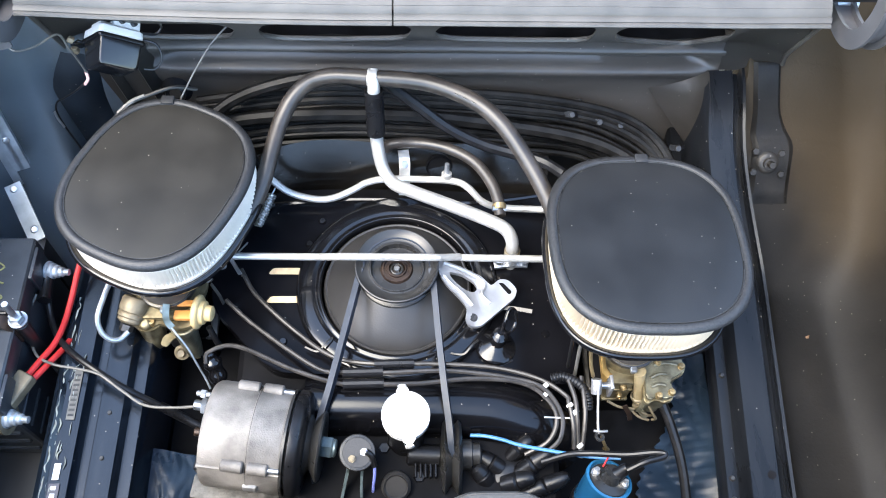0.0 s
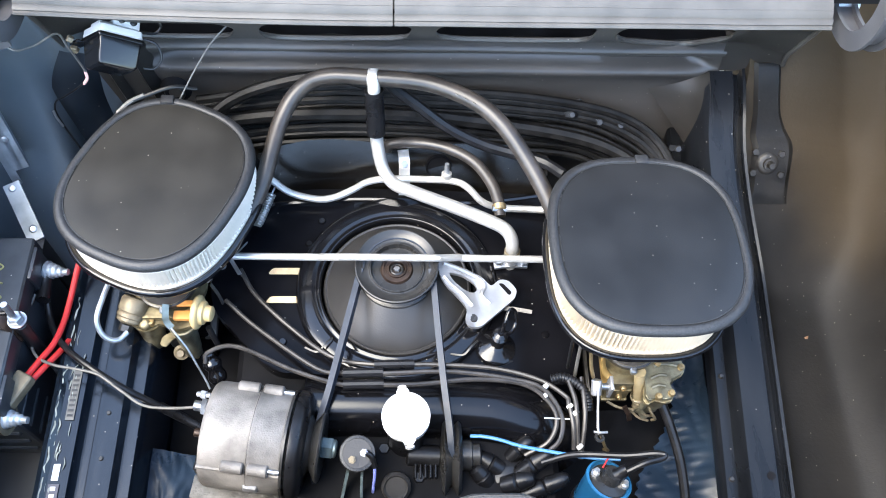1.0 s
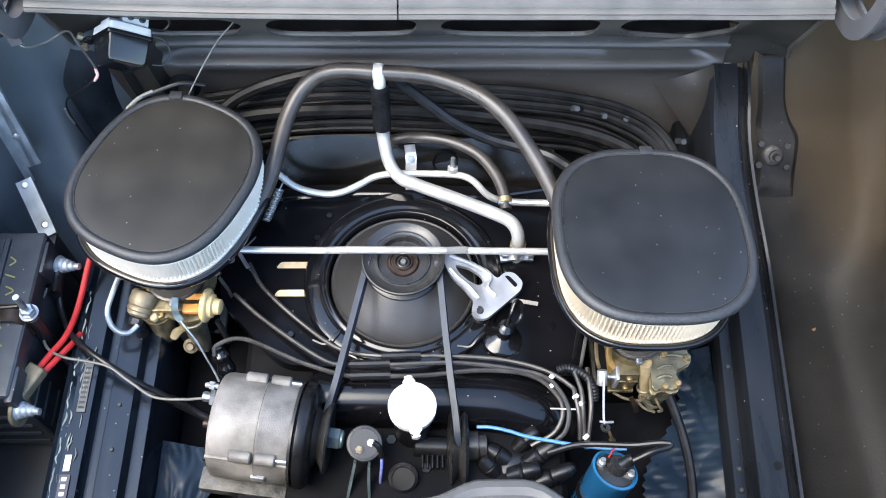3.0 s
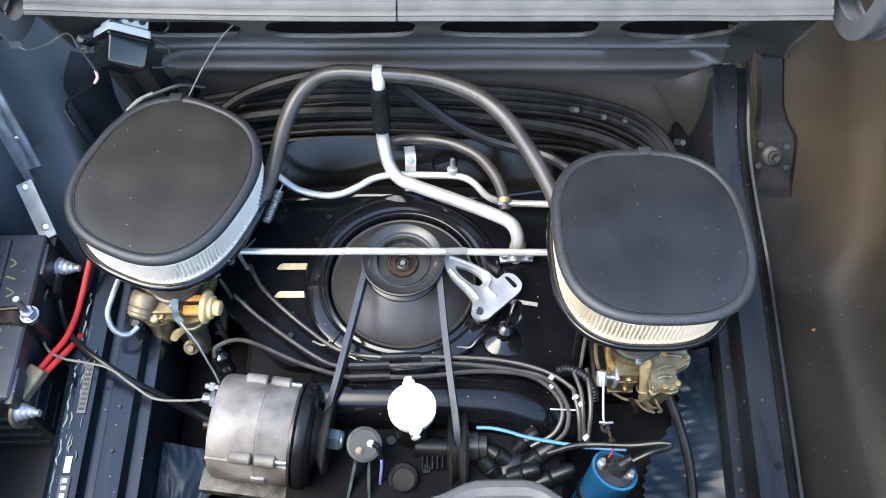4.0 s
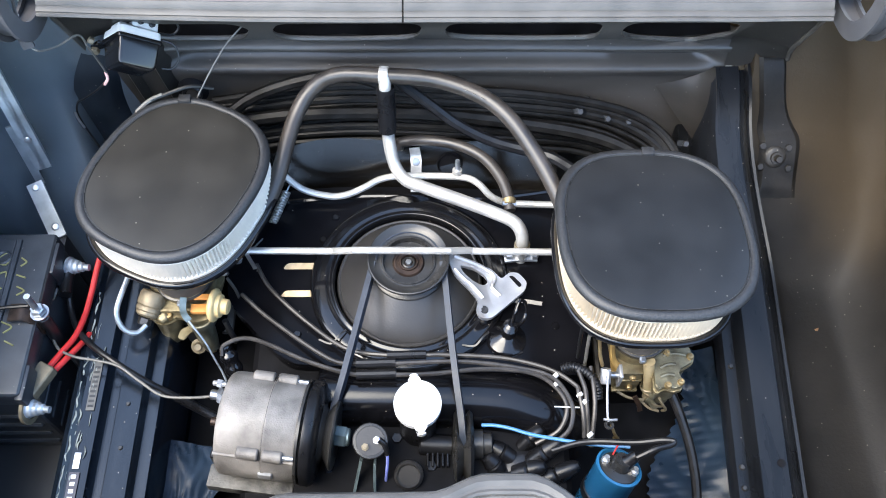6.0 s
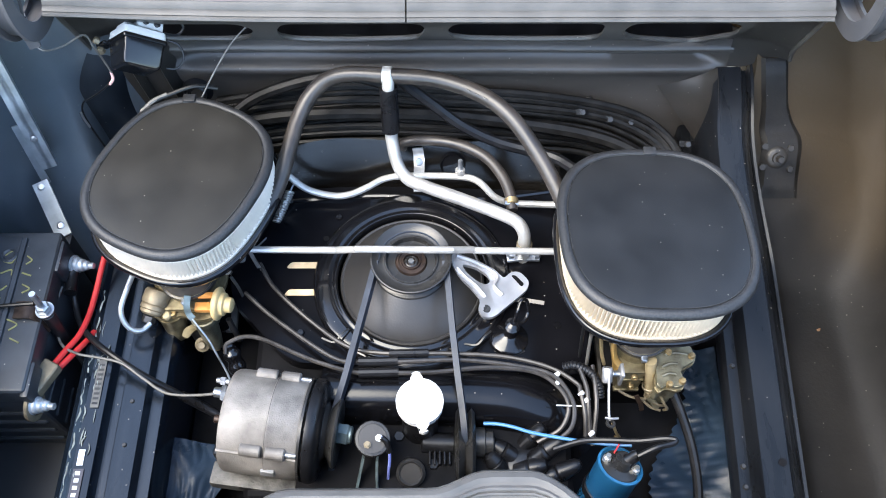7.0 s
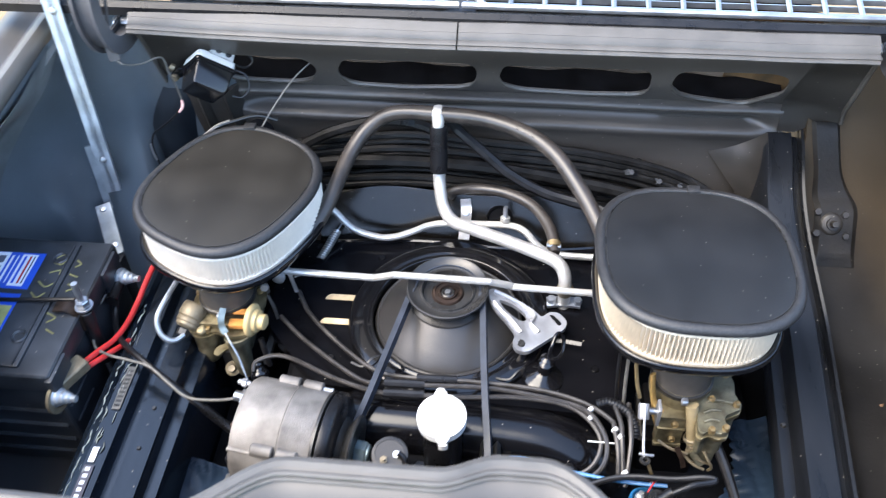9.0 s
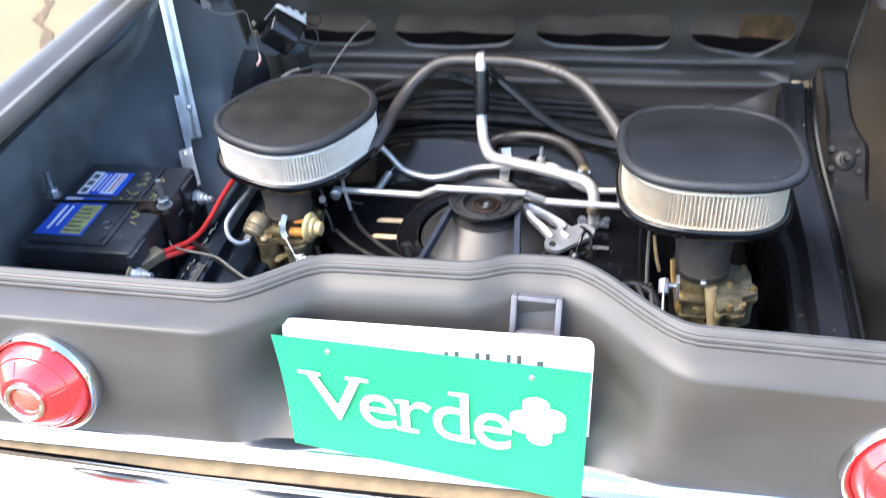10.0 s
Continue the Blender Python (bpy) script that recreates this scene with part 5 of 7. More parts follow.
cr = build_carburettor(0.287, 0.715, "gold zinc-plated carburettor, brownish and oily", [
    ("casting", -0.030, 0.020, -0.040, 0.030, 0.556, 0.584, M_AMBER, 0.010),
    ("float_bowl", -0.024, 0.008, -0.045, -0.010, 0.524, 0.584, M_DICH, 0.005),
    ("bowl_lid", -0.027, 0.010, -0.047, -0.010, 0.5845, 0.5905, M_DICH, 0.002),
    ("ridge", -0.025, 0.008, -0.0468, -0.040, 0.562, 0.566, M_DICH, 0.0015),
    ("ridge", -0.025, 0.008, -0.0470, -0.040, 0.527, 0.533, M_DICH, 0.0015),
    ("lower_casting", 0.016, 0.046, -0.062, -0.010, 0.520, 0.552, M_OLIVE, 0.007),
    ("lower_casting", -0.020, 0.010, -0.036, -0.010, 0.512, 0.530, M_HUB, 0.006),
    ("base_flange", -0.040, 0.040, -0.030, 0.036, 0.508, 0.520, M_ALU, 0.003)],
    [(-0.006, -0.046, 0.576, NEAR), (-0.005, -0.046, 0.545, NEAR), (0.062, -0.029, 0.600, UP), (0.046, -0.062, 0.600, UP), (0.034, -0.024, 0.600, UP), (0.030, -0.066, 0.600, UP), (0.054, 0.012, 0.600, UP)])
edge = [(0.302, 0.648), (0.307, 0.644), (0.314, 0.651), (0.324, 0.646), (0.335, 0.648), (0.338, 0.657), (0.331, 0.663), (0.332, 0.669), (0.341, 0.674), (0.353, 0.681), (0.356, 0.690), (0.348, 0.696), (0.350, 0.715), (0.346, 0.735), (0.318, 0.738), (0.312, 0.715), (0.306, 0.690), (0.303, 0.668)]
for dz, h, grow, mt in ((0.5915, 0.0080, 1.00, M_OLIVE), (0.5835, 0.0070, 1.05, M_DICH), (0.5480, 0.0350, 0.90, M_OLIVE)):
    poly = rounded([(0.327 + (px - 0.327) * grow, 0.688 + (py - 0.688) * grow) for px, py in edge], 0.004, 3)
    part("cover", extrude_poly(poly, h, Matrix.Translation((0, 0, dz)), bevel=0.0016), mt, cr, "scalloped casting cover")
for k, (c0, c1) in enumerate((((0.310, 0.672), (0.330, 0.676)), ((0.309, 0.660), (0.327, 0.662)), ((0.316, 0.688), (0.344, 0.688)))):
    part("cover_rib", tube([(*c0, 0.5998), ((c0[0] + c1[0]) / 2, (c0[1] + c1[1]) / 2 + 0.002, 0.6006), (*c1, 0.5998)], 0.0022, seg=8), M_OLIVE, cr)
part("amber_streak", tube([(0.250, 0.700, 0.630), (0.252, 0.690, 0.610), (0.256, 0.682, 0.596), (0.268, 0.674, 0.586)], 0.0045, flat=0.6), M_AMBER, cr)
part("linkage_post", tube([(0.238, 0.652, 0.636), (0.236, 0.630, 0.630), (0.235, 0.606, 0.622), (0.236, 0.598, 0.618)], 0.0015), M_CAST, cr)
part("linkage_block", lathe([(0, 0), (0.0058, 0), (0.0063, 0.0008), (0.0063, 0.0172), (0.0058, 0.018), (0, 0.018)], (0.2375, 0.645, 0.618), (0.02, 0.80, 0.55), 24), M_CAST, cr, "bright linkage barrel")
part("linkage_arm", box(0.252, 0.256, 0.645, 0.662, 0.606, 0.636, 0.001), M_CAST, cr)
part("linkage_screw", rod((0.243, 0.653, 0.625), (0.256, 0.653, 0.623), 0.004, seg=12, bevel=0.0006), M_STEEL, cr)
part("linkage_eye", lathe([(0.0032, -0.0015), (0.0058, -0.0015), (0.0058, 0.0015), (0.0032, 0.0015), (0.0032, -0.0015)], (0.2365, 0.594, 0.617), (0.3, 0.2, 1), 16), M_PULLEY, cr)
part("linkage_pin", tube([(0.230, 0.600, 0.620), (0.238, 0.599, 0.620), (0.246, 0.600, 0.618)], 0.0015), M_CAST, cr)
part("spring_hook", tube([(0.240, 0.596, 0.612), (0.246, 0.589, 0.598), (0.252, 0.588, 0.585), (0.250, 0.594, 0.570)], 0.0018), M_BRASS, cr)
part("pull_rod", tube([(0.222, 0.672, 0.685), (0.226, 0.664, 0.660), (0.231, 0.658, 0.642)], 0.0022), M_BRASS, cr)
part("pull_rod", tube([(0.218, 0.702, 0.690), (0.218, 0.690, 0.640), (0.220, 0.680, 0.590)], 0.0022), M_WIRE, cr)
part("pull_rod", tube([(0.208, 0.705, 0.690), (0.209, 0.695, 0.640), (0.212, 0.690, 0.590)], 0.0022), M_CABLE, cr)
part("accelerator_pump", tube([(0.2965, 0.677, 0.606), (0.2985, 0.671, 0.590), (0.3010, 0.666, 0.572), (0.3035, 0.661, 0.553)], lambda u: 0.0085 - 0.0012 * u, seg=14, flat=0.8), M_TOWER, cr, "amber pump tower")
part("pump_band", lathe([(0.0080, 0), (0.0092, 0.001), (0.0092, 0.004), (0.0080, 0.005)], (0.3022, 0.6640, 0.5600), (0.1, -0.24, -0.9), 18), M_TARN, cr)
part("pump_stem", lathe([(0.005, 0), (0.006, 0.003), (0.004, 0.008), (0.004, 0.014), (0, 0.014)], (0.3045, 0.658, 0.536), (0, 0, 1), 14), M_TARN, cr)
for pts in ([(0.284, 0.646, 0.548), (0.290, 0.638, 0.540), (0.300, 0.634, 0.534), (0.308, 0.636, 0.528)], [(0.300, 0.640, 0.548), (0.306, 0.634, 0.538), (0.312, 0.632, 0.526), (0.310, 0.634, 0.516)], [(0.246, 0.645, 0.556), (0.262, 0.640, 0.548), (0.282, 0.640, 0.540)], [(0.278, 0.642, 0.536), (0.290, 0.634, 0.528), (0.304, 0.632, 0.520)]):
    part("pump_link", tube([(px + 0.018, py + 0.013, pz) for px, py, pz in pts], 0.0018), M_TARN, cr)
part("pump_lever", ribbon([(0.304, 0.653, 0.545), (0.312, 0.648, 0.536), (0.318, 0.647, 0.526)], 0.008, 0.002, side=(1, 0.3, 0.5)), M_OLIVE, cr)
part("pump_lever", ribbon([(0.286, 0.653, 0.552), (0.294, 0.648, 0.536), (0.298, 0.645, 0.522)], 0.006, 0.002, side=(1, 0.3, 0.5)), M_HUB, cr)


# ---- alternator ----
def build_alternator():
    A = Vector((1, -0.13, -0.04)).normalized()
    N = Vector((-0.080, 0.5905, 0.595))
    t = thing("alternator", (-0.16, 0.60, 0.53), "cast aluminium alternator with a black belt pulley", "alternator")

    def at(s):
        return N + A * s
    side = Vector((0, 0, 1)).cross(A).normalized()
    top = A.cross(side)

    R = 0.0605
    part("rear_housing", lathe([(0, 0), (R - 0.010, 0), (R - 0.003, 0.002), (R - 0.0008, 0.005), (R, 0.010), (R, 0.055), (R + 0.001, 0.056), (0, 0.056)], at(-0.133), A, 64), M_ALU, t, "cast aluminium rear housing")
    part("front_housing", lathe([(0, 0), (R + 0.001, 0), (R + 0.001, 0.002), (R, 0.004), (R - 0.001, 0.034), (R - 0.005, 0.040), (R - 0.018, 0.043), (0, 0.043)], at(-0.0765), A, 64), M_ALU, t, "cast aluminium front housing")
    part("joint_band", lathe([(R, 0), (R + 0.0008, 0.0003), (R + 0.0008, 0.0012), (R, 0.0015)], at(-0.0775), A, 64), M_PULLEY, t)
    part("front_rim", lathe([(R - 0.004, 0), (R + 0.0005, 0.001), (R + 0.0005, 0.004), (R - 0.004, 0.005)], at(-0.0415), A, 64), M_PULLEY, t)
    fan = part("cooling_fan", lathe([(0.02, 0), (R - 0.004, 0), (R + 0.001, 0.002), (R + 0.001, 0.010), (R - 0.002, 0.014), (R - 0.014, 0.017), (0.02, 0.018), (0, 0.018)], at(-0.0360), A, 64), M_RUBBER, t, "black fan disc", smooth=60)
    for k in range(20):
        a = 2 * math.pi * k / 20
        d = side * math.cos(a) + top * math.sin(a)
        part("vane", tube([at(-0.0350) + d * (R - 0.026), at(-0.0330) + d * (R - 0.002)], 0.003, n=1, seg=5), M_CABLE, fan)
    part("pulley", lathe([(0.020, 0.0), (0.039, 0.001), (0.041, 0.003), (0.040, 0.005), (0.028, 0.013), (0.040, 0.021), (0.041, 0.023), (0.039, 0.025), (0.030, 0.0255), (0.02, 0.024), (0, 0.024)], at(-0.0265), A, 56), M_PULLEY, t, "black V-belt pulley")
    part("washer", lathe([(0, 0), (0.014, 0), (0.014, 0.002), (0, 0.002)], at(-0.0045), A, 24), M_PULLEY, t)
    part("nut", hexnut(at(-0.003), A, 0.0130, 0.014), M_NUT, t)
    part("nut_face", lathe([(0.0105, 0), (0.0105, 0.002), (0.0085, 0.0035), (0, 0.0035)], at(0.011), A, 24), M_NUT, t)
    for ang in (0.72, 2.42, 4.4):
        d = -side * math.cos(ang) + top * math.sin(ang)
        for s0, s1 in ((-0.104, -0.079), (-0.075, -0.052)):
            part("boss", rod(at(s0) + d * R, at(s1) + d * R, 0.0075, seg=14, bevel=0.0015), M_ALU, t)
        part("through_bolt", rod(at(-0.052) + d * R, at(-0.040) + d * R, 0.0032, seg=10), M_STEEL, t)
    d = -side * math.cos(0.20) + top * math.sin(0.20)
    lug = Matrix((A, d.cross(A), d)).transposed().to_4x4()
    lug.translation = at(-0.072) + d * R
    # parting ledge along the flank, above the darker underside
    for s0, s1 in ((-0.131, -0.079), (-0.075, -0.040)):
        dl = -side * math.cos(0.62) + top * math.sin(0.62)
        part("ledge", tube([at(s0) + dl * (R - 0.001), at(s1) + dl * (R - 0.001)], 0.0026, n=2, seg=8), M_ALU, t)
    part("label", box(-0.008, 0.008, -0.005, 0.005, -0.004, 0.003, 0.001, 1, None, lug), M_CAST, t, "small pale lug")
    low = -side * 0.054 - top * 0.050
    part("foot", box(-0.058, 0.045, -0.014, 0.014, -0.010, 0.010, 0.003, 2, None, Matrix.Translation(at(-0.090) + low) @ Matrix((A, -side, top)).transposed().to_4x4()), M_GRIME, t, "grimy cast mounting foot")
    for k in range(7):
        part("fin", box(-0.004, 0.004, -0.020, -0.012, -0.012, 0.008, 0.001, 1, None, Matrix.Translation(at(-0.140 + 0.014 * k) + low) @ Matrix((A, -side, top)).transposed().to_4x4()), M_PULLEY, t)
    part("bracket", box(-0.005, 0.003, -0.016, 0.016, -0.040, 0.012, 0.0015, 1, None, Matrix.Translation(at(-0.136) - side * 0.030 - top * 0.008) @ Matrix((A, -side, top)).transposed().to_4x4()), M_CABLE, t, "black plastic terminal plate")
    for s, u, v, r, mt in ((0.010, 0.020, 0.030, 0.0100, M_STEEL), (0.008, -0.004, 0.006, 0.0085, M_HUB), (0.006, 0.028, 0.048, 0.0050, M_CAST)):
        p = at(-0.131) + side * u + top * v
        part("terminal", rod(p, p - A * (0.010 + s), r * 0.6, seg=12, bevel=0.001), mt, t)
        part("terminal_nut", hexnut(p - A * 0.005, -A, r, 0.006), mt, t)
    return t


build_alternator()


# ---- belt and idler ----
def build_belt():
    t = thing("fan_belt", (0, 0.70, 0.60), "worn black V-belt running from fan to crank pulley", "belt")
    L = [(FX - 0.0435, FY - 0.002, 0.630), (-0.0485, 0.772, 0.627), (-0.0620, 0.712, 0.620), (-0.0750, 0.655, 0.613), (-0.0850, 0.618, 0.606), (-0.0905, 0.596, 0.596), (-0.0925, 0.580, 0.582), (-0.0930, 0.566, 0.562), (-0.0925, 0.558, 0.53), (-0.085, 0.560, 0.48)]
    part("strand", ribbon(L, 0.0075, 0.009, side=(1, 0.2, 0.3)), M_BELT, t)
    Rr = [(FX + 0.0435, FY - 0.002, 0.630), (0.0490, 0.775, 0.627), (0.0540, 0.715, 0.620), (0.0600, 0.655, 0.613), (0.0650, 0.615, 0.605), (0.0680, 0.588, 0.590), (0.069, 0.572, 0.560), (0.069, 0.568, 0.50)]
    part("strand", ribbon(Rr, 0.0075, 0.009, side=(1, -0.1, 0.2)), M_BELT, t)
    pts = [(FX + 0.0435 * math.cos(a), FY + 0.0435 * math.sin(a), 0.629) for a in (math.pi * k / 16 for k in range(17))]
    part("loop", ribbon(pts, 0.009, 0.007, n=2, side=(0, 0, 1)), M_BELT, t)
    i = thing("idler_pulley", (0.069, 0.60, 0.55), "black idler pulley standing upright under the belt", "pulley")
    c = (0.055, 0.590, 0.553)
    part("wheel", lathe([(0.012, 0.0), (0.042, 0.002), (0.047, 0.005), (0.036, 0.013), (0.047, 0.021), (0.042, 0.025), (0.012, 0.027), (0, 0.027)], c, (1, 0, 0), 44), M_PULLEY, i)
    part("hub", lathe([(0.018, 0.0), (0.018, 0.012), (0.014, 0.013), (0.014, 0.022), (0.009, 0.024), (0, 0.024)], (0.080, 0.590, 0.562), (1, 0, 0.0), 24), M_PULLEY, i)
    part("spacer", rod((0.015, 0.592, 0.558), (0.056, 0.590, 0.556), 0.013, seg=20, bevel=0.002), M_CABLE, i)
    part("arm", box(0.0, 0.05, 0.55, 0.60, 0.47, 0.545, 0.005), M_CABLE, i)


build_belt()


# ---- oil filler, sender, bracket, dipstick ----
def build_small_engine_parts():
    t = thing("oil_filler", (0.014, 0.608, 0.60), "white oil filler cap with two ears on a black tube", "oil cap")
    part("tube", lathe([(0.024, -0.09), (0.022, -0.07), (0.022, 0.02), (0.025, 0.022), (0.025, 0.036), (0, 0.036)], (0.014, 0.612, 0.604), (0, 0, 1), 28), M_RUBBER, t)
    n = 128
    out = []
    for k in range(n):
        a = 2 * math.pi * k / n
        r = 0.0272
        if abs(abs(math.sin(a)) - 1) < 0.015:
            r = 0.0362 - 0.12 * (1 - abs(math.sin(a)))
        out.append((r * math.cos(a), r * math.sin(a)))
    cap = part("cap", extrude_poly(out, 0.011, Matrix.Translation((0.0145, 0.6105, 0.640)) @ Matrix.Rotation(0.05, 4, "X") @ Matrix.Rotation(0.14, 4, "Z"), bevel=0.002), M_WHITE, t, "glossy white plastic cap")
    s = thing("pressure_sender", (-0.04, 0.58, 0.57), "round dark sender with two terminals and a violet wire", "sender")
    d = (0.1, -0.25, 1)
    part("can", lathe([(0.014, -0.05), (0.014, -0.01), (0.020, -0.004), (0.0205, 0.014), (0.019, 0.018), (0.016, 0.0185), (0, 0.018)], (-0.042, 0.582, 0.598), d, 32), M_CABLE, s)
    part("face", lathe([(0, 0.0005), (0.0165, 0.0005), (0.017, 0)], Vector((-0.042, 0.582, 0.598)) + Vector(d).normalized() * 0.0188, d, 32), M_FAN, s, "grey insulator face")
    for dx, dy, mt in ((-0.004, -0.008, M_TARN), (0.009, 0.000, M_STEEL)):
        p = Vector((-0.042 + dx, 0.578 + dy, 0.6165))
        part("terminal", lathe([(0.0045, 0), (0.0045, 0.0025), (0.0024, 0.0025), (0.0024, 0.007), (0, 0.007)], p, d, 6), mt, s)
    part("can_rim", lathe([(0.0165, 0.0), (0.0200, 0.0004), (0.0208, 0.0022), (0.0198, 0.0038), (0.0168, 0.0040)], Vector((-0.042, 0.582, 0.598)) + Vector(d).normalized() * 0.0160, d, 32), M_PULLEY, s)
    part("lead", tube([(-0.030, 0.577, 0.622), (-0.022, 0.572, 0.615), (-0.021, 0.560, 0.595), (-0.024, 0.550, 0.560), (-0.026, 0.540, 0.52)], 0.0018), M_VIOLET, s, "violet-blue lead")
    part("boot", tube([(-0.030, 0.577, 0.622), (-0.024, 0.573, 0.617), (-0.021, 0.565, 0.605)], 0.0035), M_CABLE, s)
    part("stay", ribbon([(-0.052, 0.566, 0.588), (-0.058, 0.548, 0.565), (-0.064, 0.530, 0.54), (-0.066, 0.515, 0.50)], 0.003, 0.012, side=(1, 0, 0)), M_NUT, s)
    part("stay", ribbon([(-0.036, 0.562, 0.588), (-0.037, 0.546, 0.565), (-0.036, 0.528, 0.54), (-0.034, 0.512, 0.50)], 0.003, 0.012, side=(1, 0, 0)), M_NUT, s)
    h = thing("accessory_housing", (0.01, 0.60, 0.50), "black engine rear housing with ribs and bolts", "housing")
    part("casting", box(-0.070, 0.050, 0.560, 0.640, 0.47, 0.552, 0.008, 3), M_RUBBER, h)
    part("plug", lathe([(0.017, 0), (0.0175, 0.010), (0.014, 0.014), (0.012, 0.012), (0, 0.012)], (0.003, 0.556, 0.557), (0, -0.5, 1), 28), M_FAN, h, "black rubber plug")
    for x, y in ((-0.012, 0.60), (0.030, 0.590), (0.030, 0.565), (0.0, 0.63)):
        part("bolt", hexnut((x, y, 0.552), (0, 0, 1), 0.007, 0.006), M_RUBBER, h)
    for k in range(5):
        part("rib", box(0.024 + 0.006 * k, 0.027 + 0.006 * k, 0.563, 0.585, 0.552, 0.562, 0.0008, 1), M_RUBBER, h)
    # cast aluminium bracket with slot
    b = thing("cast_bracket", (0.10, 0.77, 0.585), "bare cast aluminium bracket with a curved arm and a slotted foot", "bracket")
    m = Matrix.Translation((0, 0, 0.600))
    flat = Matrix(((1, 0, 0, 0), (0, 0, 1, 0), (0, 1, 0, 0.600), (0, 0, 0, 1)))
    outer = [(0.052, 0.815), (0.060, 0.821), (0.090, 0.815), (0.108, 0.808), (0.117, 0.797), (0.122, 0.793), (0.131, 0.803), (0.143, 0.802), (0.154, 0.788), (0.150, 0.776), (0.107, 0.738), (0.092, 0.735), (0.086, 0.744), (0.090, 0.760), (0.078, 0.774), (0.064, 0.786), (0.056, 0.798)]
    gap = [(0.066, 0.806), (0.085, 0.805), (0.100, 0.797), (0.104, 0.789), (0.098, 0.782), (0.086, 0.785), (0.072, 0.795)]
    bm = holed_wall(rounded(outer, 0.006, 3), [rounded(gap, 0.005, 3)], 0.006, flat)
    bmesh.ops.recalc_face_normals(bm, faces=bm.faces)
    for v in bm.verts:
        v.co.z += 0.42 * max(0, 0.102 - v.co.x)
    ft = part("plate", bm, M_CAST, b, smooth=25)
    part("slot", extrude_poly(rounded([(0.130, 0.797), (0.136, 0.797), (0.147, 0.784), (0.143, 0.780)], 0.003), 0.0006, m @ Matrix.Translation((0, 0, 0.0062))), M_PIT, ft)
    part("rib", tube([(0.060, 0.8155, 0.625), (0.085, 0.810, 0.6155), (0.104, 0.803, 0.608), (0.112, 0.793, 0.608), (0.108, 0.780, 0.608), (0.118, 0.768, 0.607)], 0.0030, flat=0.7), M_CAST, b)
    part("rib", tube([(0.060, 0.798, 0.625), (0.070, 0.788, 0.620), (0.084, 0.777, 0.615), (0.096, 0.764, 0.610)], 0.0028, flat=0.7), M_CAST, b)
    part("screw", lathe([(0, 0.004), (0.005, 0.004), (0.0065, 0.001), (0.008, 0)], (0.0965, 0.748, 0.606), (0, 0, 1), 14), M_PULLEY, b)
    part("post", rod((0.100, 0.748, 0.575), (0.100, 0.748, 0.600), 0.007, seg=12), M_GLOSS, b)
    d = thing("dipstick", (0.126, 0.722, 0.575), "dark oil dipstick with a wire ring on a domed base", "dipstick")
    part("base", lathe([(0.026, 0.0), (0.025, 0.004), (0.021, 0.007), (0.014, 0.010), (0.009, 0.014), (0.008, 0.026), (0.006, 0.028), (0, 0.028)], (0.126, 0.722, 0.575), (0.1, 0.1, 1), 28), M_GLOSS, d)
    part("collar", lathe([(0.007, 0), (0.010, 0.003), (0.007, 0.006), (0.009, 0.009), (0.005, 0.012), (0, 0.012)], (0.129, 0.725, 0.602), (0.1, 0.1, 1), 20), M_GLOSS, d)
    part("ring", tube([(0.131, 0.727, 0.612), (0.134, 0.735, 0.626), (0.140, 0.748, 0.632), (0.147, 0.748, 0.626), (0.148, 0.738, 0.614), (0.142, 0.728, 0.610), (0.135, 0.725, 0.612)], 0.0024), M_GLOSS, d)
    part("skirt", ribbon([(0.108, 0.705, 0.577), (0.126, 0.697, 0.577), (0.146, 0.704, 0.577)], 0.003, 0.0012, side=(0, 1, 0.2)), M_GLOSS, d)


build_small_engine_parts()


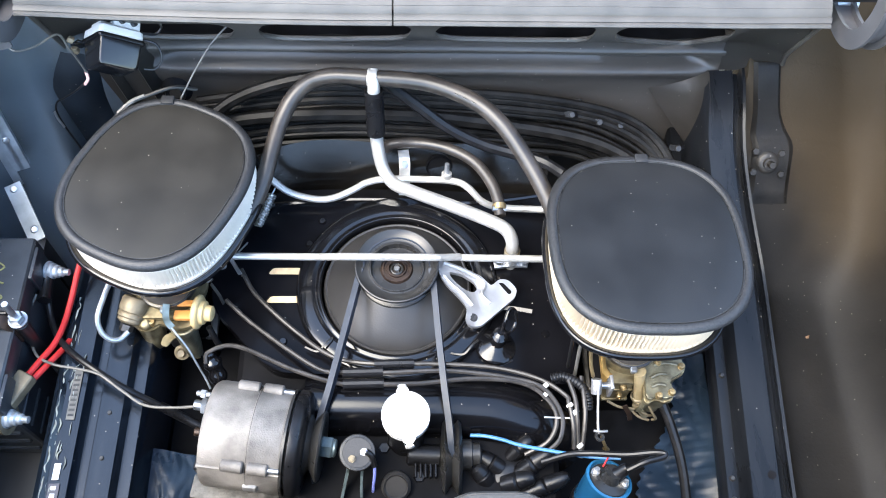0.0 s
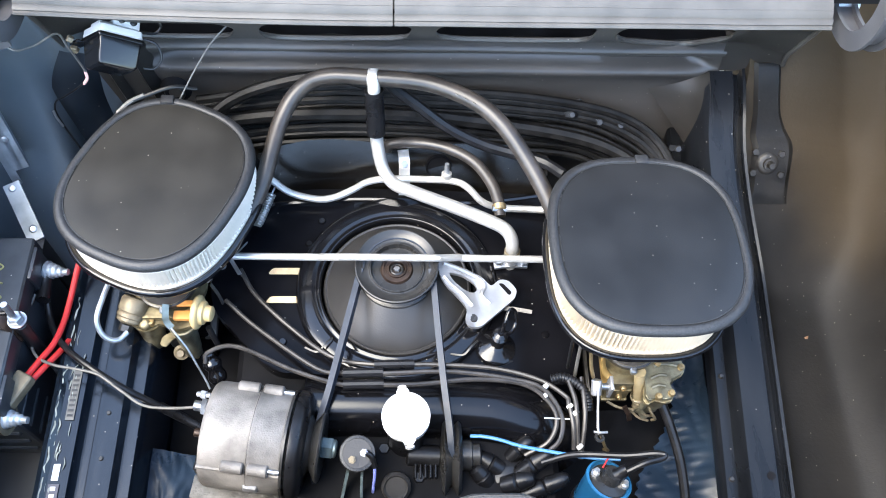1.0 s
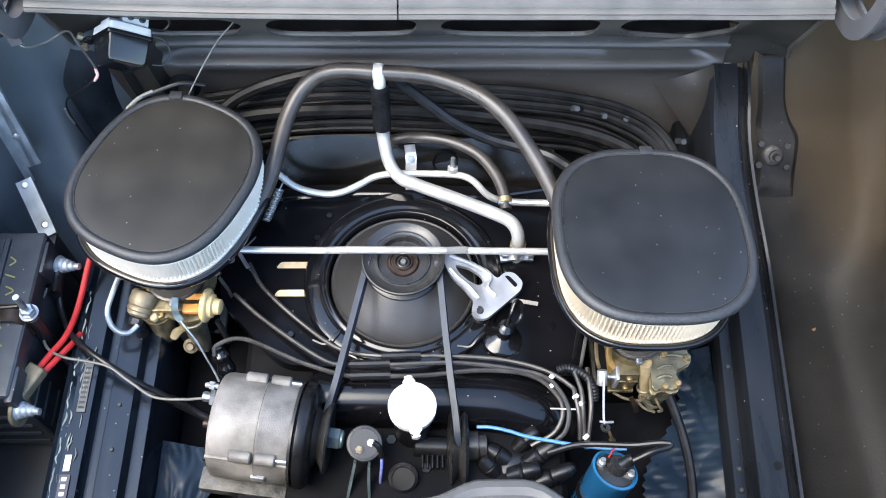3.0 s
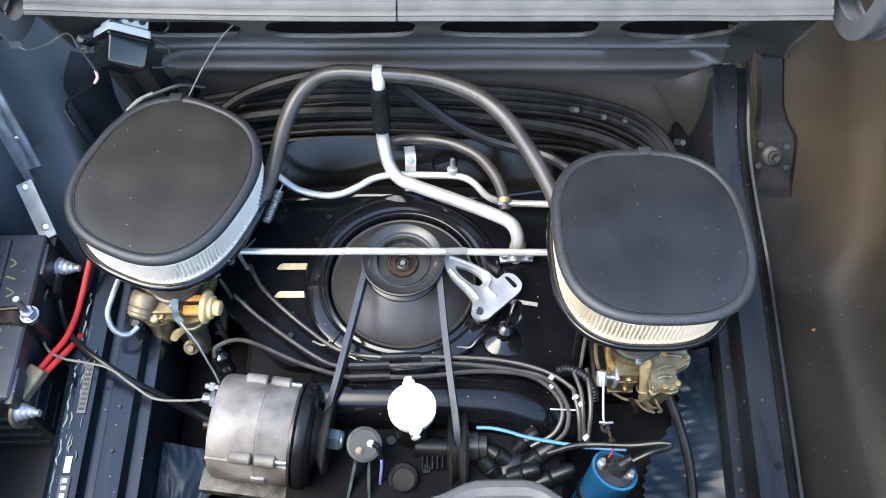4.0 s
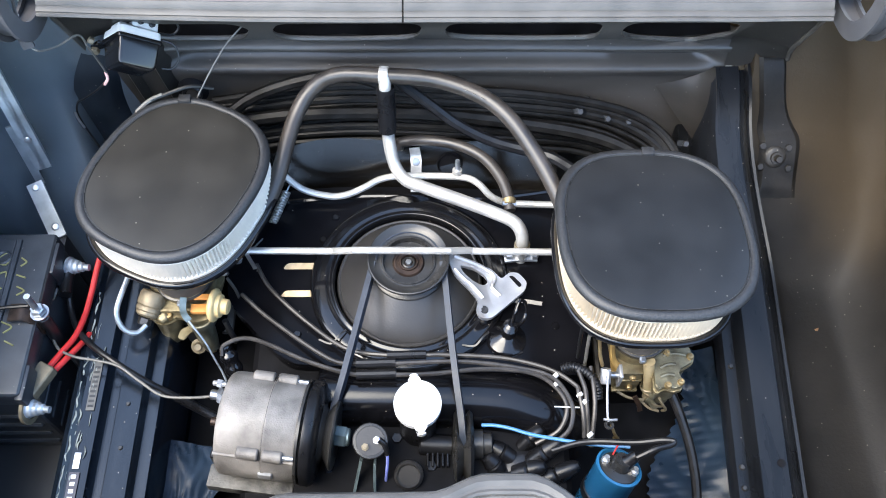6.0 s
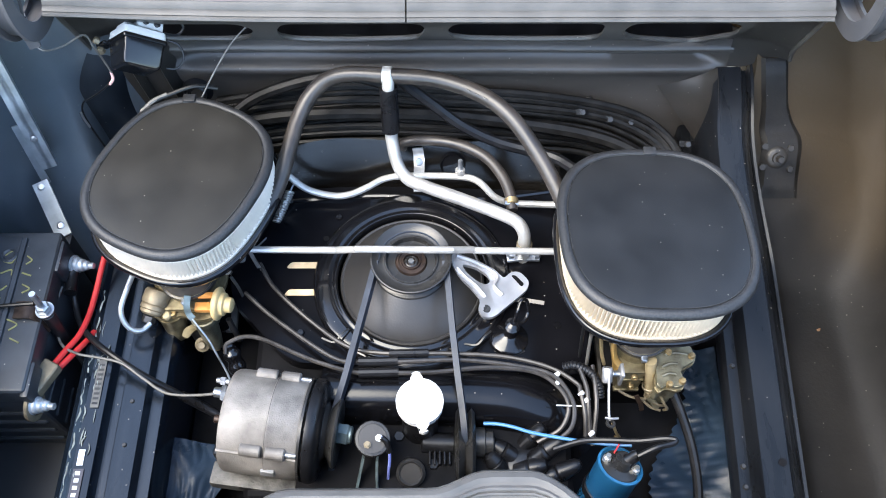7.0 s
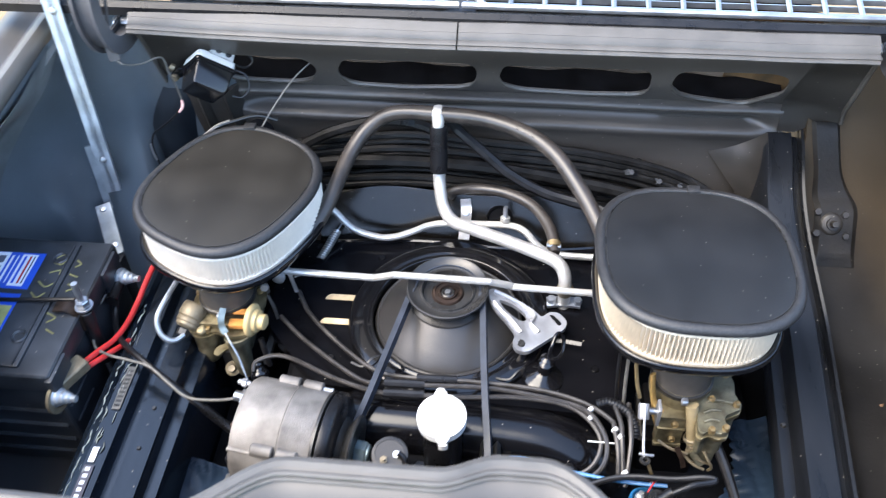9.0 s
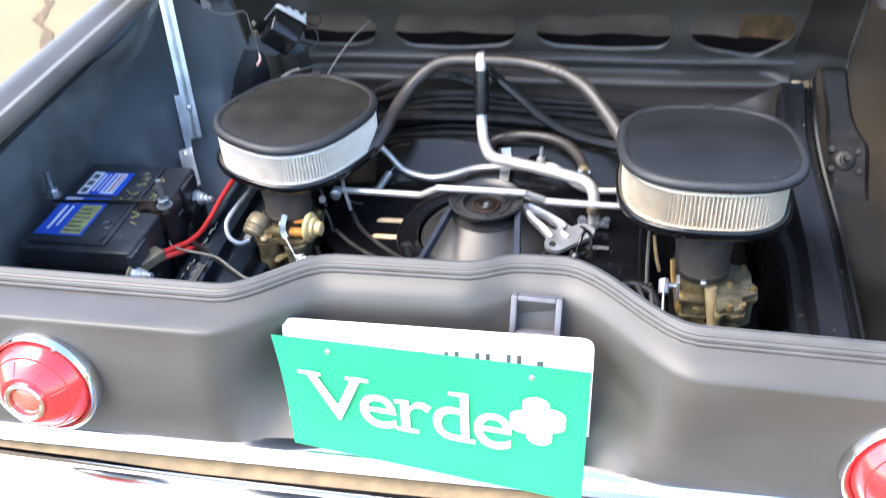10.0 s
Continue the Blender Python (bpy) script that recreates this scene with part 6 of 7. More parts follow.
# ---- hoses, pipes and rods ----
def build_lines():
    h = thing("breather_hose", (-0.02, 0.99, 0.70), "arched dark rubber breather hose between the air cleaners", "hose")
    part("hose", tube([(-0.180, 0.860, 0.665), (-0.163, 0.900, 0.682), (-0.145, 0.975, 0.703), (-0.120, 1.008, 0.726), (-0.085, 1.014, 0.745), (-0.027, 1.006, 0.752), (0.04, 0.998, 0.752), (0.095, 0.975, 0.748), (0.130, 0.945, 0.740), (0.160, 0.905, 0.722), (0.182, 0.868, 0.705), (0.195, 0.840, 0.690)], 0.0102, seg=16), M_PORC, h)
    for k in range(3):
        a = Vector((0.075 + 0.010 * k, 0.9755 - 0.0055 * k, 0.7605 - 0.001 * k))
        part("print_bar", box(-0.0022, 0.0022, -0.0018, 0.0018, -0.0012, -0.0006, 0.0, 1, None, Matrix.Translation(a) @ Euler((-0.7, 0.12, -0.45)).to_matrix().to_4x4()), M_WIRE, h)
    part("tee", tube([(-0.027, 1.012, 0.756), (-0.027, 1.003, 0.755), (-0.0265, 0.994, 0.748), (-0.0265, 0.990, 0.735)], 0.0078, seg=16), M_PIPE, h, "bright metal tee")
    part("clamp", lathe([(0.0106, 0), (0.0114, 0.001), (0.0114, 0.011), (0.0106, 0.012)], (-0.034, 1.0065, 0.7525), (1, -0.1, 0), 24), M_PIPE, h)
    part("stub_hose", tube([(-0.0265, 0.995, 0.742), (-0.026, 0.986, 0.715), (-0.0255, 0.975, 0.680)], 0.0118, seg=16), M_RUBBER, h, "short black rubber sleeve")
    p = thing("vent_pipe", (0.06, 0.90, 0.60), "bent silver-painted vent pipe", "pipe")
    part("pipe", tube([(-0.0255, 0.982, 0.690), (-0.0245, 0.970, 0.665), (-0.018, 0.950, 0.640), (-0.004, 0.932, 0.630), (0.020, 0.918, 0.632), (0.070, 0.894, 0.636), (0.115, 0.872, 0.638), (0.138, 0.860, 0.636), (0.148, 0.850, 0.625), (0.150, 0.842, 0.605), (0.150, 0.840, 0.575)], 0.0085, seg=14), M_PIPE, p)
    part("flange", ribbon([(0.128, 0.838, 0.582), (0.150, 0.840, 0.583), (0.172, 0.840, 0.582)], 0.016, 0.004, side=(0, 1, 0)), M_STEEL, p)
    for x in (0.134, 0.168):
        part("bolt", hexnut((x, 0.838, 0.584), (0, 0, 1), 0.006, 0.008), M_STEEL, p)
    part("ferrule", lathe([(0.0095, 0), (0.0105, 0.002), (0.0105, 0.012), (0.009, 0.014)], (0.150, 0.841, 0.598), (0, 0.1, 1), 16), M_TARN, p)
    t = thing("vacuum_tube", (0, 0.95, 0.59), "thin silver vacuum balance tube with a nipple", "tube")
    part("tube", tube([(-0.190, 0.950, 0.640), (-0.172, 0.948, 0.622), (-0.145, 0.938, 0.598), (-0.110, 0.932, 0.590), (-0.085, 0.934, 0.590), (-0.060, 0.946, 0.591), (-0.040, 0.958, 0.592), (-0.015, 0.962, 0.594), (0.030, 0.958, 0.600), (0.075, 0.950, 0.608), (0.095, 0.940, 0.608), (0.115, 0.925, 0.596), (0.140, 0.922, 0.586), (0.185, 0.918, 0.588), (0.215, 0.910, 0.600)], 0.0048, seg=10), M_PIPE, t)
    part("nipple", rod((0.067, 0.953, 0.608), (0.067, 0.960, 0.634), 0.0038, 0.003, seg=10), M_STEEL, t)
    part("nipple_collar", rod((0.067, 0.954, 0.612), (0.067, 0.956, 0.618), 0.007, seg=12), M_PIPE, t)
    h2 = thing("fuel_hose", (0.08, 0.97, 0.62), "dark curved rubber hose clamped to the silver pipe", "hose")
    part("hose", tube([(-0.014, 0.998, 0.612), (-0.008, 1.000, 0.622), (0.025, 0.994, 0.634), (0.065, 0.982, 0.640), (0.100, 0.960, 0.642), (0.122, 0.930, 0.640), (0.132, 0.902, 0.636), (0.134, 0.880, 0.632)], 0.0075, seg=12), M_PORC, h2)
    part("clip", lathe([(0.0078, 0), (0.0092, 0.001), (0.0092, 0.008), (0.0078, 0.009)], (0.133, 0.896, 0.636), (0.05, -1, -0.15), 16), M_BRASS, h2)
    part("clip_screw", rod((0.124, 0.888, 0.638), (0.142, 0.888, 0.636), 0.0035, seg=10), M_STEEL, h2)
    r = thing("throttle_rod", (0, 0.82, 0.62), "straight bright throttle cross rod, cranked over the fan pulley", "rod")
    part("rod", tube([(-0.222, 0.822, 0.632), (-0.20, 0.822, 0.631), (-0.105, 0.822, 0.629), (-0.092, 0.8215, 0.630), (-0.068, 0.813, 0.646), (-0.058, 0.812, 0.648), (0.045, 0.812, 0.646), (0.056, 0.813, 0.644), (0.080, 0.8215, 0.630), (0.092, 0.822, 0.627), (0.195, 0.822, 0.624), (0.23, 0.822, 0.624)], 0.0046, n=3, seg=10), M_PIPE, r)
    part("end_joint", lathe([(0.004, 0), (0.008, 0.002), (0.008, 0.008), (0.004, 0.010), (0, 0.010)], (-0.216, 0.815, 0.631), (0, -1, 0.1), 16), M_STEEL, r)
    part("bracket", ribbon([(-0.208, 0.825, 0.650), (-0.205, 0.820, 0.632), (-0.196, 0.810, 0.605)], 0.005, 0.0015, side=(1, 0, 0.2)), M_STEEL, r)
    s = thing("spring", (-0.178, 0.92, 0.58), "bright coil return spring", "spring")
    coil = []
    a, b = Vector((-0.168, 0.940, 0.590)), Vector((-0.186, 0.898, 0.574))
    fr = axis_frame(a, b - a)
    L = (b - a).length
    for k in range(14 * 10 + 1):
        u = k / 140
        ang = 2 * math.pi * 14 * u
        coil.append(fr @ Vector((0.0048 * math.cos(ang), 0.0048 * math.sin(ang), L * u)))
    part("coil", tube(coil, 0.0018, seg=5, straight=True), M_ALUB, s)
    part("hook", tube([(-0.186, 0.898, 0.574), (-0.192, 0.885, 0.570), (-0.200, 0.865, 0.580), (-0.206, 0.840, 0.600)], 0.0012, seg=6), M_STEEL, s)
    part("hook", tube([(-0.168, 0.940, 0.590), (-0.163, 0.950, 0.594), (-0.160, 0.962, 0.588)], 0.0012, seg=6), M_STEEL, s)
    f = thing("fuel_pipe", (-0.345, 0.75, 0.60), "bent bright fuel pipe feeding the carburettor", "pipe")
    part("pipe", tube([(-0.336, 0.825, 0.640), (-0.344, 0.795, 0.634), (-0.352, 0.765, 0.629), (-0.357, 0.742, 0.622), (-0.353, 0.728, 0.612), (-0.344, 0.722, 0.604), (-0.334, 0.724, 0.599), (-0.326, 0.734, 0.598)], 0.0034, seg=10), M_GALV, f)


build_lines()


# ---- ignition ----
def build_ignition():
    runs = [
        [(-0.199, 0.825, 0.590), (-0.176, 0.789, 0.586), (-0.124, 0.740, 0.586), (-0.074, 0.702, 0.594), (-0.024, 0.689, 0.604), (0.024, 0.688, 0.606), (0.048, 0.688, 0.606), (0.117, 0.683, 0.607), (0.171, 0.668, 0.609), (0.202, 0.647, 0.610), (0.206, 0.635, 0.611), (0.210, 0.611, 0.605), (0.211, 0.588, 0.590)],
        [(-0.214, 0.782, 0.588), (-0.173, 0.746, 0.586), (-0.097, 0.689, 0.596), (-0.061, 0.677, 0.606), (-0.012, 0.675, 0.611), (0.066, 0.677, 0.611), (0.139, 0.668, 0.610), (0.177, 0.655, 0.610), (0.197, 0.626, 0.604), (0.196, 0.601, 0.594), (0.183, 0.589, 0.582), (0.162, 0.581, 0.572)],
        [(-0.233, 0.702, 0.575), (-0.229, 0.714, 0.582), (-0.194, 0.719, 0.588), (-0.119, 0.683, 0.598), (-0.060, 0.662, 0.608), (-0.012, 0.660, 0.612), (0.031, 0.661, 0.612), (0.092, 0.667, 0.611), (0.146, 0.663, 0.611), (0.176, 0.648, 0.608), (0.192, 0.624, 0.600), (0.183, 0.599, 0.588), (0.155, 0.586, 0.574)],
        [(0.206, 0.669, 0.612), (0.213, 0.642, 0.613), (0.214, 0.622, 0.610), (0.216, 0.592, 0.592)],
        [(0.223, 0.669, 0.612), (0.224, 0.642, 0.612), (0.224, 0.617, 0.605), (0.219, 0.579, 0.583)],
    ]
    sleeves = {0: (-0.000, 0.688, 0.605), 1: (-0.037, 0.676, 0.609), 2: (-0.036, 0.661, 0.610)}
    for k, run in enumerate(runs):
        w = thing("ignition_lead", run[len(run) // 2], "thin black ignition lead" + (" with a printed rubber sleeve" if k in sleeves else ""), "ignition lead", "ignition leads")
        part("lead", tube(run, 0.0029, seg=8), M_LEADW, w)
        if k == 2:
            part("plug_boot", tube([(-0.2315, 0.716, 0.576), (-0.229, 0.710, 0.568), (-0.225, 0.702, 0.558), (-0.221, 0.692, 0.545)], lambda u: 0.0070 + 0.0040 * smooth(0.1, 0.4, u) + 0.0012 * math.sin(16 * u), n=8, seg=14), M_GLOSS, w, "glossy black rubber plug boot")
        if k in sleeves:
            c = sleeves[k]
            part("sleeve", tube([(c[0] - 0.024, c[1], c[2]), (c[0] + 0.024, c[1] + 0.001, c[2])], 0.0058, n=4, seg=10), M_RUBBER, w, "black rubber sleeve")
    for p in ((0.178, 0.661, 0.609), (0.177, 0.650, 0.607), (0.205, 0.636, 0.610), (0.211, 0.628, 0.610), (0.216, 0.593, 0.592)):
        solo("lead_clip", lathe([(0.0025, 0), (0.0042, 0.0008), (0.0042, 0.005), (0.0025, 0.0058)], p, (0.6, -0.7, -0.1), 14), M_WHITE, "small white plastic clip on an ignition lead", "clip", "lead clips")
    # corrugated loom near the leads
    loom = solo("wire_loom", tube([(0.188, 0.669, 0.606), (0.200, 0.670, 0.610), (0.213, 0.665, 0.611), (0.224, 0.656, 0.610), (0.230, 0.644, 0.604), (0.231, 0.634, 0.596)], lambda u: 0.0056 + 0.0005 * math.sin(u * 110), n=24, seg=10), M_CABLE, "black corrugated wiring loom", "wiring loom")
    solo("cross_pin", rod((0.177, 0.623, 0.600), (0.214, 0.620, 0.604), 0.0011, seg=8), M_STEEL, "short bright steel pin", "pin")
    d = thing("distributor", (0.15, 0.575, 0.52), "black distributor cap with rubber boots", "distributor")
    part("cap", lathe([(0.036, -0.05), (0.036, 0.0), (0.030, 0.012), (0.020, 0.018), (0, 0.018)], (0.140, 0.560, 0.535), (0.1, -0.3, 1), 32), M_CABLE, d)
    boots = [((0.128, 0.575, 0.550), (0.100, 0.590, 0.560)), ((0.150, 0.570, 0.553), (0.185, 0.588, 0.580)), ((0.130, 0.556, 0.552), (0.165, 0.560, 0.572)), ((0.155, 0.545, 0.548), (0.205, 0.560, 0.575)), ((0.112, 0.560, 0.548), (0.095, 0.575, 0.565)), ((0.140, 0.590, 0.548), (0.165, 0.607, 0.570))]
    for a, b in boots:
        a, b = Vector(a), Vector(b)
        e = b - a
        part("boot", lathe([(0.0105, 0), (0.0115, e.length * 0.42), (0.0095, e.length * 0.48), (0.0115, e.length * 0.54), (0.0085, e.length * 0.9), (0.0045, e.length), (0, e.length)], a, e, 16), M_RUBBER, d)
    w = thing("blue_wire", (0.13, 0.60, 0.58), "light blue wire along the engine", "wire")
    part("wire", tube([(0.091, 0.609, 0.576), (0.107, 0.607, 0.580), (0.126, 0.602, 0.583), (0.149, 0.594, 0.585), (0.179, 0.587, 0.588), (0.208, 0.580, 0.594), (0.233, 0.575, 0.600), (0.261, 0.572, 0.605)], 0.0022, seg=8), M_BLUEW, w)
    c = thing("ignition_coil", (0.236, 0.53, 0.53), "bright blue ignition coil with a black high-tension boot", "ignition coil")
    p, dd = Vector((0.245, 0.548, 0.598)), Vector((0.25, 0.35, 0.9)).normalized()
    part("can", lathe([(0, -0.13), (0.024, -0.13), (0.0262, -0.125), (0.0262, -0.002), (0.0275, 0.0), (0.0275, 0.004), (0.0248, 0.005), (0.0235, 0.001), (0, 0.001)], p, dd, 40), M_COIL, c, "glossy blue steel can")
    part("tower_cap", lathe([(0.0235, 0), (0.022, 0.003), (0.012, 0.006), (0.010, 0.018), (0, 0.018)], p, dd, 32), M_PULLEY, c)
    part("boot", lathe([(0.0085, 0.002), (0.0095, 0.006), (0.0090, 0.016), (0.0070, 0.020), (0.0070, 0.026), (0.0050, 0.032), (0, 0.032)], p, Vector((0.62, 0.30, 0.75)), 20), M_RUBBER, c)
    fr = axis_frame(p, dd)
    for a in (2.0, 5.1):
        q = fr @ Vector((0.0175 * math.cos(a), 0.0175 * math.sin(a), 0.003))
        part("terminal", lathe([(0.005, 0), (0.005, 0.005), (0.003, 0.005), (0.003, 0.010), (0, 0.010)], q, dd, 8), M_ALUB, c)
    part("band", lathe([(0.0264, 0), (0.0279, 0.001), (0.0279, 0.010), (0.0264, 0.011)], p - dd * 0.05, dd, 40), M_CABLE, c)
    part("red_wire", tube([p + Vector((-0.006, 0.014, 0.008)), p + Vector((0.004, 0.028, 0.012)), p + Vector((0.012, 0.030, 0.006))], 0.0010, seg=6), M_RED, c)
    hl = thing("coil_lead", (0.25, 0.58, 0.60), "thick black coil lead looping over the coil", "ignition lead")
    part("lead", tube([(0.262, 0.553, 0.624), (0.283, 0.561, 0.630), (0.302, 0.566, 0.630), (0.305, 0.570, 0.630), (0.293, 0.572, 0.628), (0.264, 0.572, 0.620), (0.225, 0.576, 0.612), (0.201, 0.578, 0.600), (0.173, 0.574, 0.585)], 0.0036, seg=10), M_CABLE, hl)
    v = thing("vapour_hose", (0.33, 0.62, 0.52), "black rubber hose running down beside the carburettor", "hose")
    part("hose", tube([(0.318, 0.690, 0.560), (0.330, 0.668, 0.552), (0.345, 0.635, 0.535), (0.358, 0.590, 0.515), (0.362, 0.540, 0.495), (0.352, 0.490, 0.480)], 0.0062, seg=10), M_CABLE, v)


build_ignition()


# ---- battery ----
def build_battery():
    x0, x1, y0, y1, zt = -0.602, -0.439, 0.622, 0.838, 0.650
    b = thing("battery", (-0.53, 0.73, 0.455), "black car battery with a blue and white label and chalk marks", "battery")
    case = part("case", box(x0 + 0.004, x1 - 0.004, y0 + 0.004, y1 - 0.004, 0.456, 0.622, 0.006, 3), M_BATT, b)
    part("top", box(x0, x1, y0, y1, 0.618, zt, 0.006, 3), M_BATT, b, "black battery cover with a raised rim")
    part("raised_deck", box(x0 + 0.012, x1 - 0.040, y0 + 0.010, y1 - 0.010, zt - 0.004, zt + 0.004, 0.003), M_BATT, b)
    for k in range(4):
        part("case_rib", box(x0 + 0.012, x1 - 0.012, y0 + 0.0005, y0 + 0.0065, 0.478 + 0.030 * k, 0.486 + 0.030 * k, 0.002, 1), M_BATT, case)
        part("case_rib", box(x1 - 0.0065, x1 - 0.0015, y0 + 0.012, y0 + 0.06, 0.480 + 0.030 * k, 0.484 + 0.030 * k, 0.001, 1), M_BATT, case)
    # two printed stickers, either side of the hold-down bar
    z0, z1, z2 = zt + 0.0041, zt + 0.0047, zt + 0.0051
    lab = part("label", box(-0.580, -0.517, 0.746, 0.806, z0, z1, 0.0), M_BLUE, b, "blue and white printed label")
    part("label_panel", box(-0.579, -0.563, 0.747, 0.805, z1, z2, 0.0), M_LABELW, lab)
    part("label_panel", box(-0.546, -0.526, 0.750, 0.803, z1, z2, 0.0), M_LABELW, lab)
    for k in range(3):
        part("print_bar", box(-0.576, -0.567, 0.751 + 0.018 * k, 0.763 + 0.018 * k, z2, z2 + 0.0003, 0.0), M_FADED, lab)
    for x, w, mt in ((-0.558, 0.003, M_LABELW), (-0.551, 0.0015, M_LABELW), (-0.541, 0.003, M_BLUE), (-0.534, 0.0025, M_RED), (-0.529, 0.0015, M_INK)):
        part("print_bar", box(x - w / 2, x + w / 2, 0.754, 0.800, z2, z2 + 0.0003, 0.0), mt, lab)
    low = part("label", box(-0.590, -0.521, 0.648, 0.738, z0, z1, 0.0), M_BLUE, b, "blue and olive printed label")
    part("label_panel", box(-0.588, -0.562, 0.722, 0.736, z1, z2, 0.0), M_LABELW, low)
    part("label_panel", box(-0.553, -0.524, 0.651, 0.719, z1, z2, 0.0), M_LABELY, low, "olive yellow field")
    part("print_bar", box(-0.578, -0.574, 0.660, 0.716, z1, z2, 0.0), M_LABELW, low)
    part("print_bar", box(-0.568, -0.565, 0.668, 0.716, z1, z2, 0.0), M_LABELW, low)
    for k in range(6):
        part("print_bar", box(-0.551, -0.527 - 0.004 * (k % 3), 0.657 + 0.0100 * k, 0.6595 + 0.0100 * k, z2, z2 + 0.0003, 0.0), M_INK, low)
    for y in (0.674, 0.80):
        part("vent_plug", lathe([(0.008, 0.0), (0.010, 0.0015), (0.008, 0.003), (0.006, 0.001), (0, 0.001)], (-0.495, y, zt + 0.004), (0, 0, 1), 20), M_BATT, b)
    part("seam_line", box(-0.487, -0.485, y0 + 0.012, y1 - 0.012, zt + 0.0035, zt + 0.0052, 0.0), M_BATT, b)
    marks = [[(-0.500, 0.800), (-0.492, 0.806), (-0.486, 0.800), (-0.490, 0.790), (-0.500, 0.792)], [(-0.500, 0.775), (-0.488, 0.780), (-0.486, 0.772)], [(-0.508, 0.760), (-0.496, 0.752), (-0.488, 0.758)], [(-0.510, 0.742), (-0.500, 0.734), (-0.492, 0.742)],
             [(-0.475, 0.802), (-0.468, 0.796), (-0.474, 0.790)], [(-0.476, 0.778), (-0.464, 0.774)], [(-0.472, 0.762), (-0.462, 0.756), (-0.470, 0.750)], [(-0.480, 0.715), (-0.466, 0.708), (-0.474, 0.700)], [(-0.470, 0.690), (-0.458, 0.684)], [(-0.486, 0.700), (-0.480, 0.690)]]
    for mk in marks:
        deck = zt + 0.0042 if mk[0][0] < -0.487 else zt + 0.0002
        part("chalk_mark", tube([(px, py, deck + 0.0004) for px, py in mk], 0.0011, seg=5), M_CHALK, b, "yellow marker scribble")
    for y, n in ((0.805, 0), (0.640, 1)):
        part("terminal_recess", box(x1 - 0.006, x1 + 0.004, y - 0.022, y + 0.022, 0.604, 0.646, 0.003), M_BATT, b)
    # side posts with stepped bolts
    for x, y, z in ((x1 + 0.006, 0.811, 0.612), (x1 - 0.002, 0.620, 0.616)):
        part("post", lathe([(0.0125, 0.0), (0.0125, 0.003), (0.0102, 0.0045), (0.0102, 0.008), (0.0082, 0.010), (0.0082, 0.014), (0.0062, 0.016), (0.0062, 0.020), (0.0042, 0.022), (0.0042, 0.028), (0, 0.029)], (x, y, z), (1, -0.12, 0.10), 24), M_LEAD, b, "stepped lead side terminal")
    # hold-down bar and hooked rods
    h = thing("battery_clamp", (-0.53, 0.728, 0.655), "dark battery hold-down bar with two threaded rods", "battery clamp")
    part("bar", tube([(-0.600, 0.722, 0.657), (-0.52, 0.726, 0.658), (-0.448, 0.732, 0.658)], 0.0026, seg=8), M_CABLE, h)
    part("bracket", ribbon([(-0.470, 0.724, 0.656), (-0.452, 0.724, 0.656), (-0.440, 0.722, 0.645), (-0.437, 0.720, 0.625)], 0.022, 0.0025, side=(0, 1, 0)), M_HUB, h, "folded steel clamp end")
    for x, y, zb in ((-0.433, 0.724, 0.47), (-0.606, 0.735, 0.47)):
        part("threaded_rod", rod((x, y - 0.012, zb), (x, y, 0.698), 0.0038, seg=12), M_STEEL, h)
        part("nut", hexnut((x, y - 0.001, 0.660), (0, 0, 1), 0.0085, 0.009), M_STEEL, h)
        part("washer", lathe([(0, 0), (0.011, 0), (0.011, 0.002), (0, 0.002)], (x, y - 0.001, 0.657), (0, 0, 1), 20), M_STEEL, h)
    part("rod_sleeve", rod((-0.4330, 0.715, 0.56), (-0.433, 0.722, 0.650), 0.008, seg=14, bevel=0.001), M_CABLE, h, "black rubber sleeve")
    # cables
    r = thing("red_cable", (-0.42, 0.70, 0.59), "thick red battery cables with a brass clamp", "cable")
    part("cable", tube([(-0.430, 0.668, 0.614), (-0.420, 0.694, 0.607), (-0.411, 0.718, 0.600), (-0.406, 0.748, 0.596), (-0.402, 0.780, 0.600), (-0.396, 0.815, 0.612), (-0.386, 0.860, 0.625)], 0.0037, seg=10), M_RED, r)
    part("cable", tube([(-0.425, 0.665, 0.610), (-0.413, 0.690, 0.602), (-0.403, 0.712, 0.594), (-0.398, 0.735, 0.580), (-0.398, 0.755, 0.54)], 0.0037, seg=10), M_RED, r)
    part("clamp", box(-0.021, 0.023, -0.011, 0.011, -0.008, 0.008, 0.004, 3, None, Matrix.Translation((-0.437, 0.652, 0.616)) @ Matrix.Rotation(1.10, 4, "Z")), M_TARN, r, "tarnished brass cable clamp")
    part("lug", lathe([(0.012, 0), (0.019, 0.001), (0.019, 0.005), (0.012, 0.006)], (-0.443, 0.621, 0.612), (1, -0.12, 0.1), 24), M_TARN, r)
    k = thing("black_cable", (-0.36, 0.70, 0.57), "black battery cable running to the alternator", "cable")
    part("cable", tube([(-0.434, 0.798, 0.606), (-0.430, 0.765, 0.588), (-0.414, 0.733, 0.592), (-0.388, 0.706, 0.602), (-0.356, 0.683, 0.604), (-0.322, 0.664, 0.594), (-0.290, 0.653, 0.570), (-0.261, 0.644, 0.544), (-0.238, 0.635, 0.532)], 0.0040, seg=10), M_CABLE, k)
    part("boot", tube([(-0.432, 0.811, 0.612), (-0.434, 0.795, 0.607), (-0.431, 0.772, 0.608)], 0.0085, seg=12), M_RUBBER, k)
    part("boot", tube([(-0.284, 0.651, 0.565), (-0.260, 0.6435, 0.543), (-0.234, 0.633, 0.531)], 0.0058, seg=12), M_RUBBER, k)
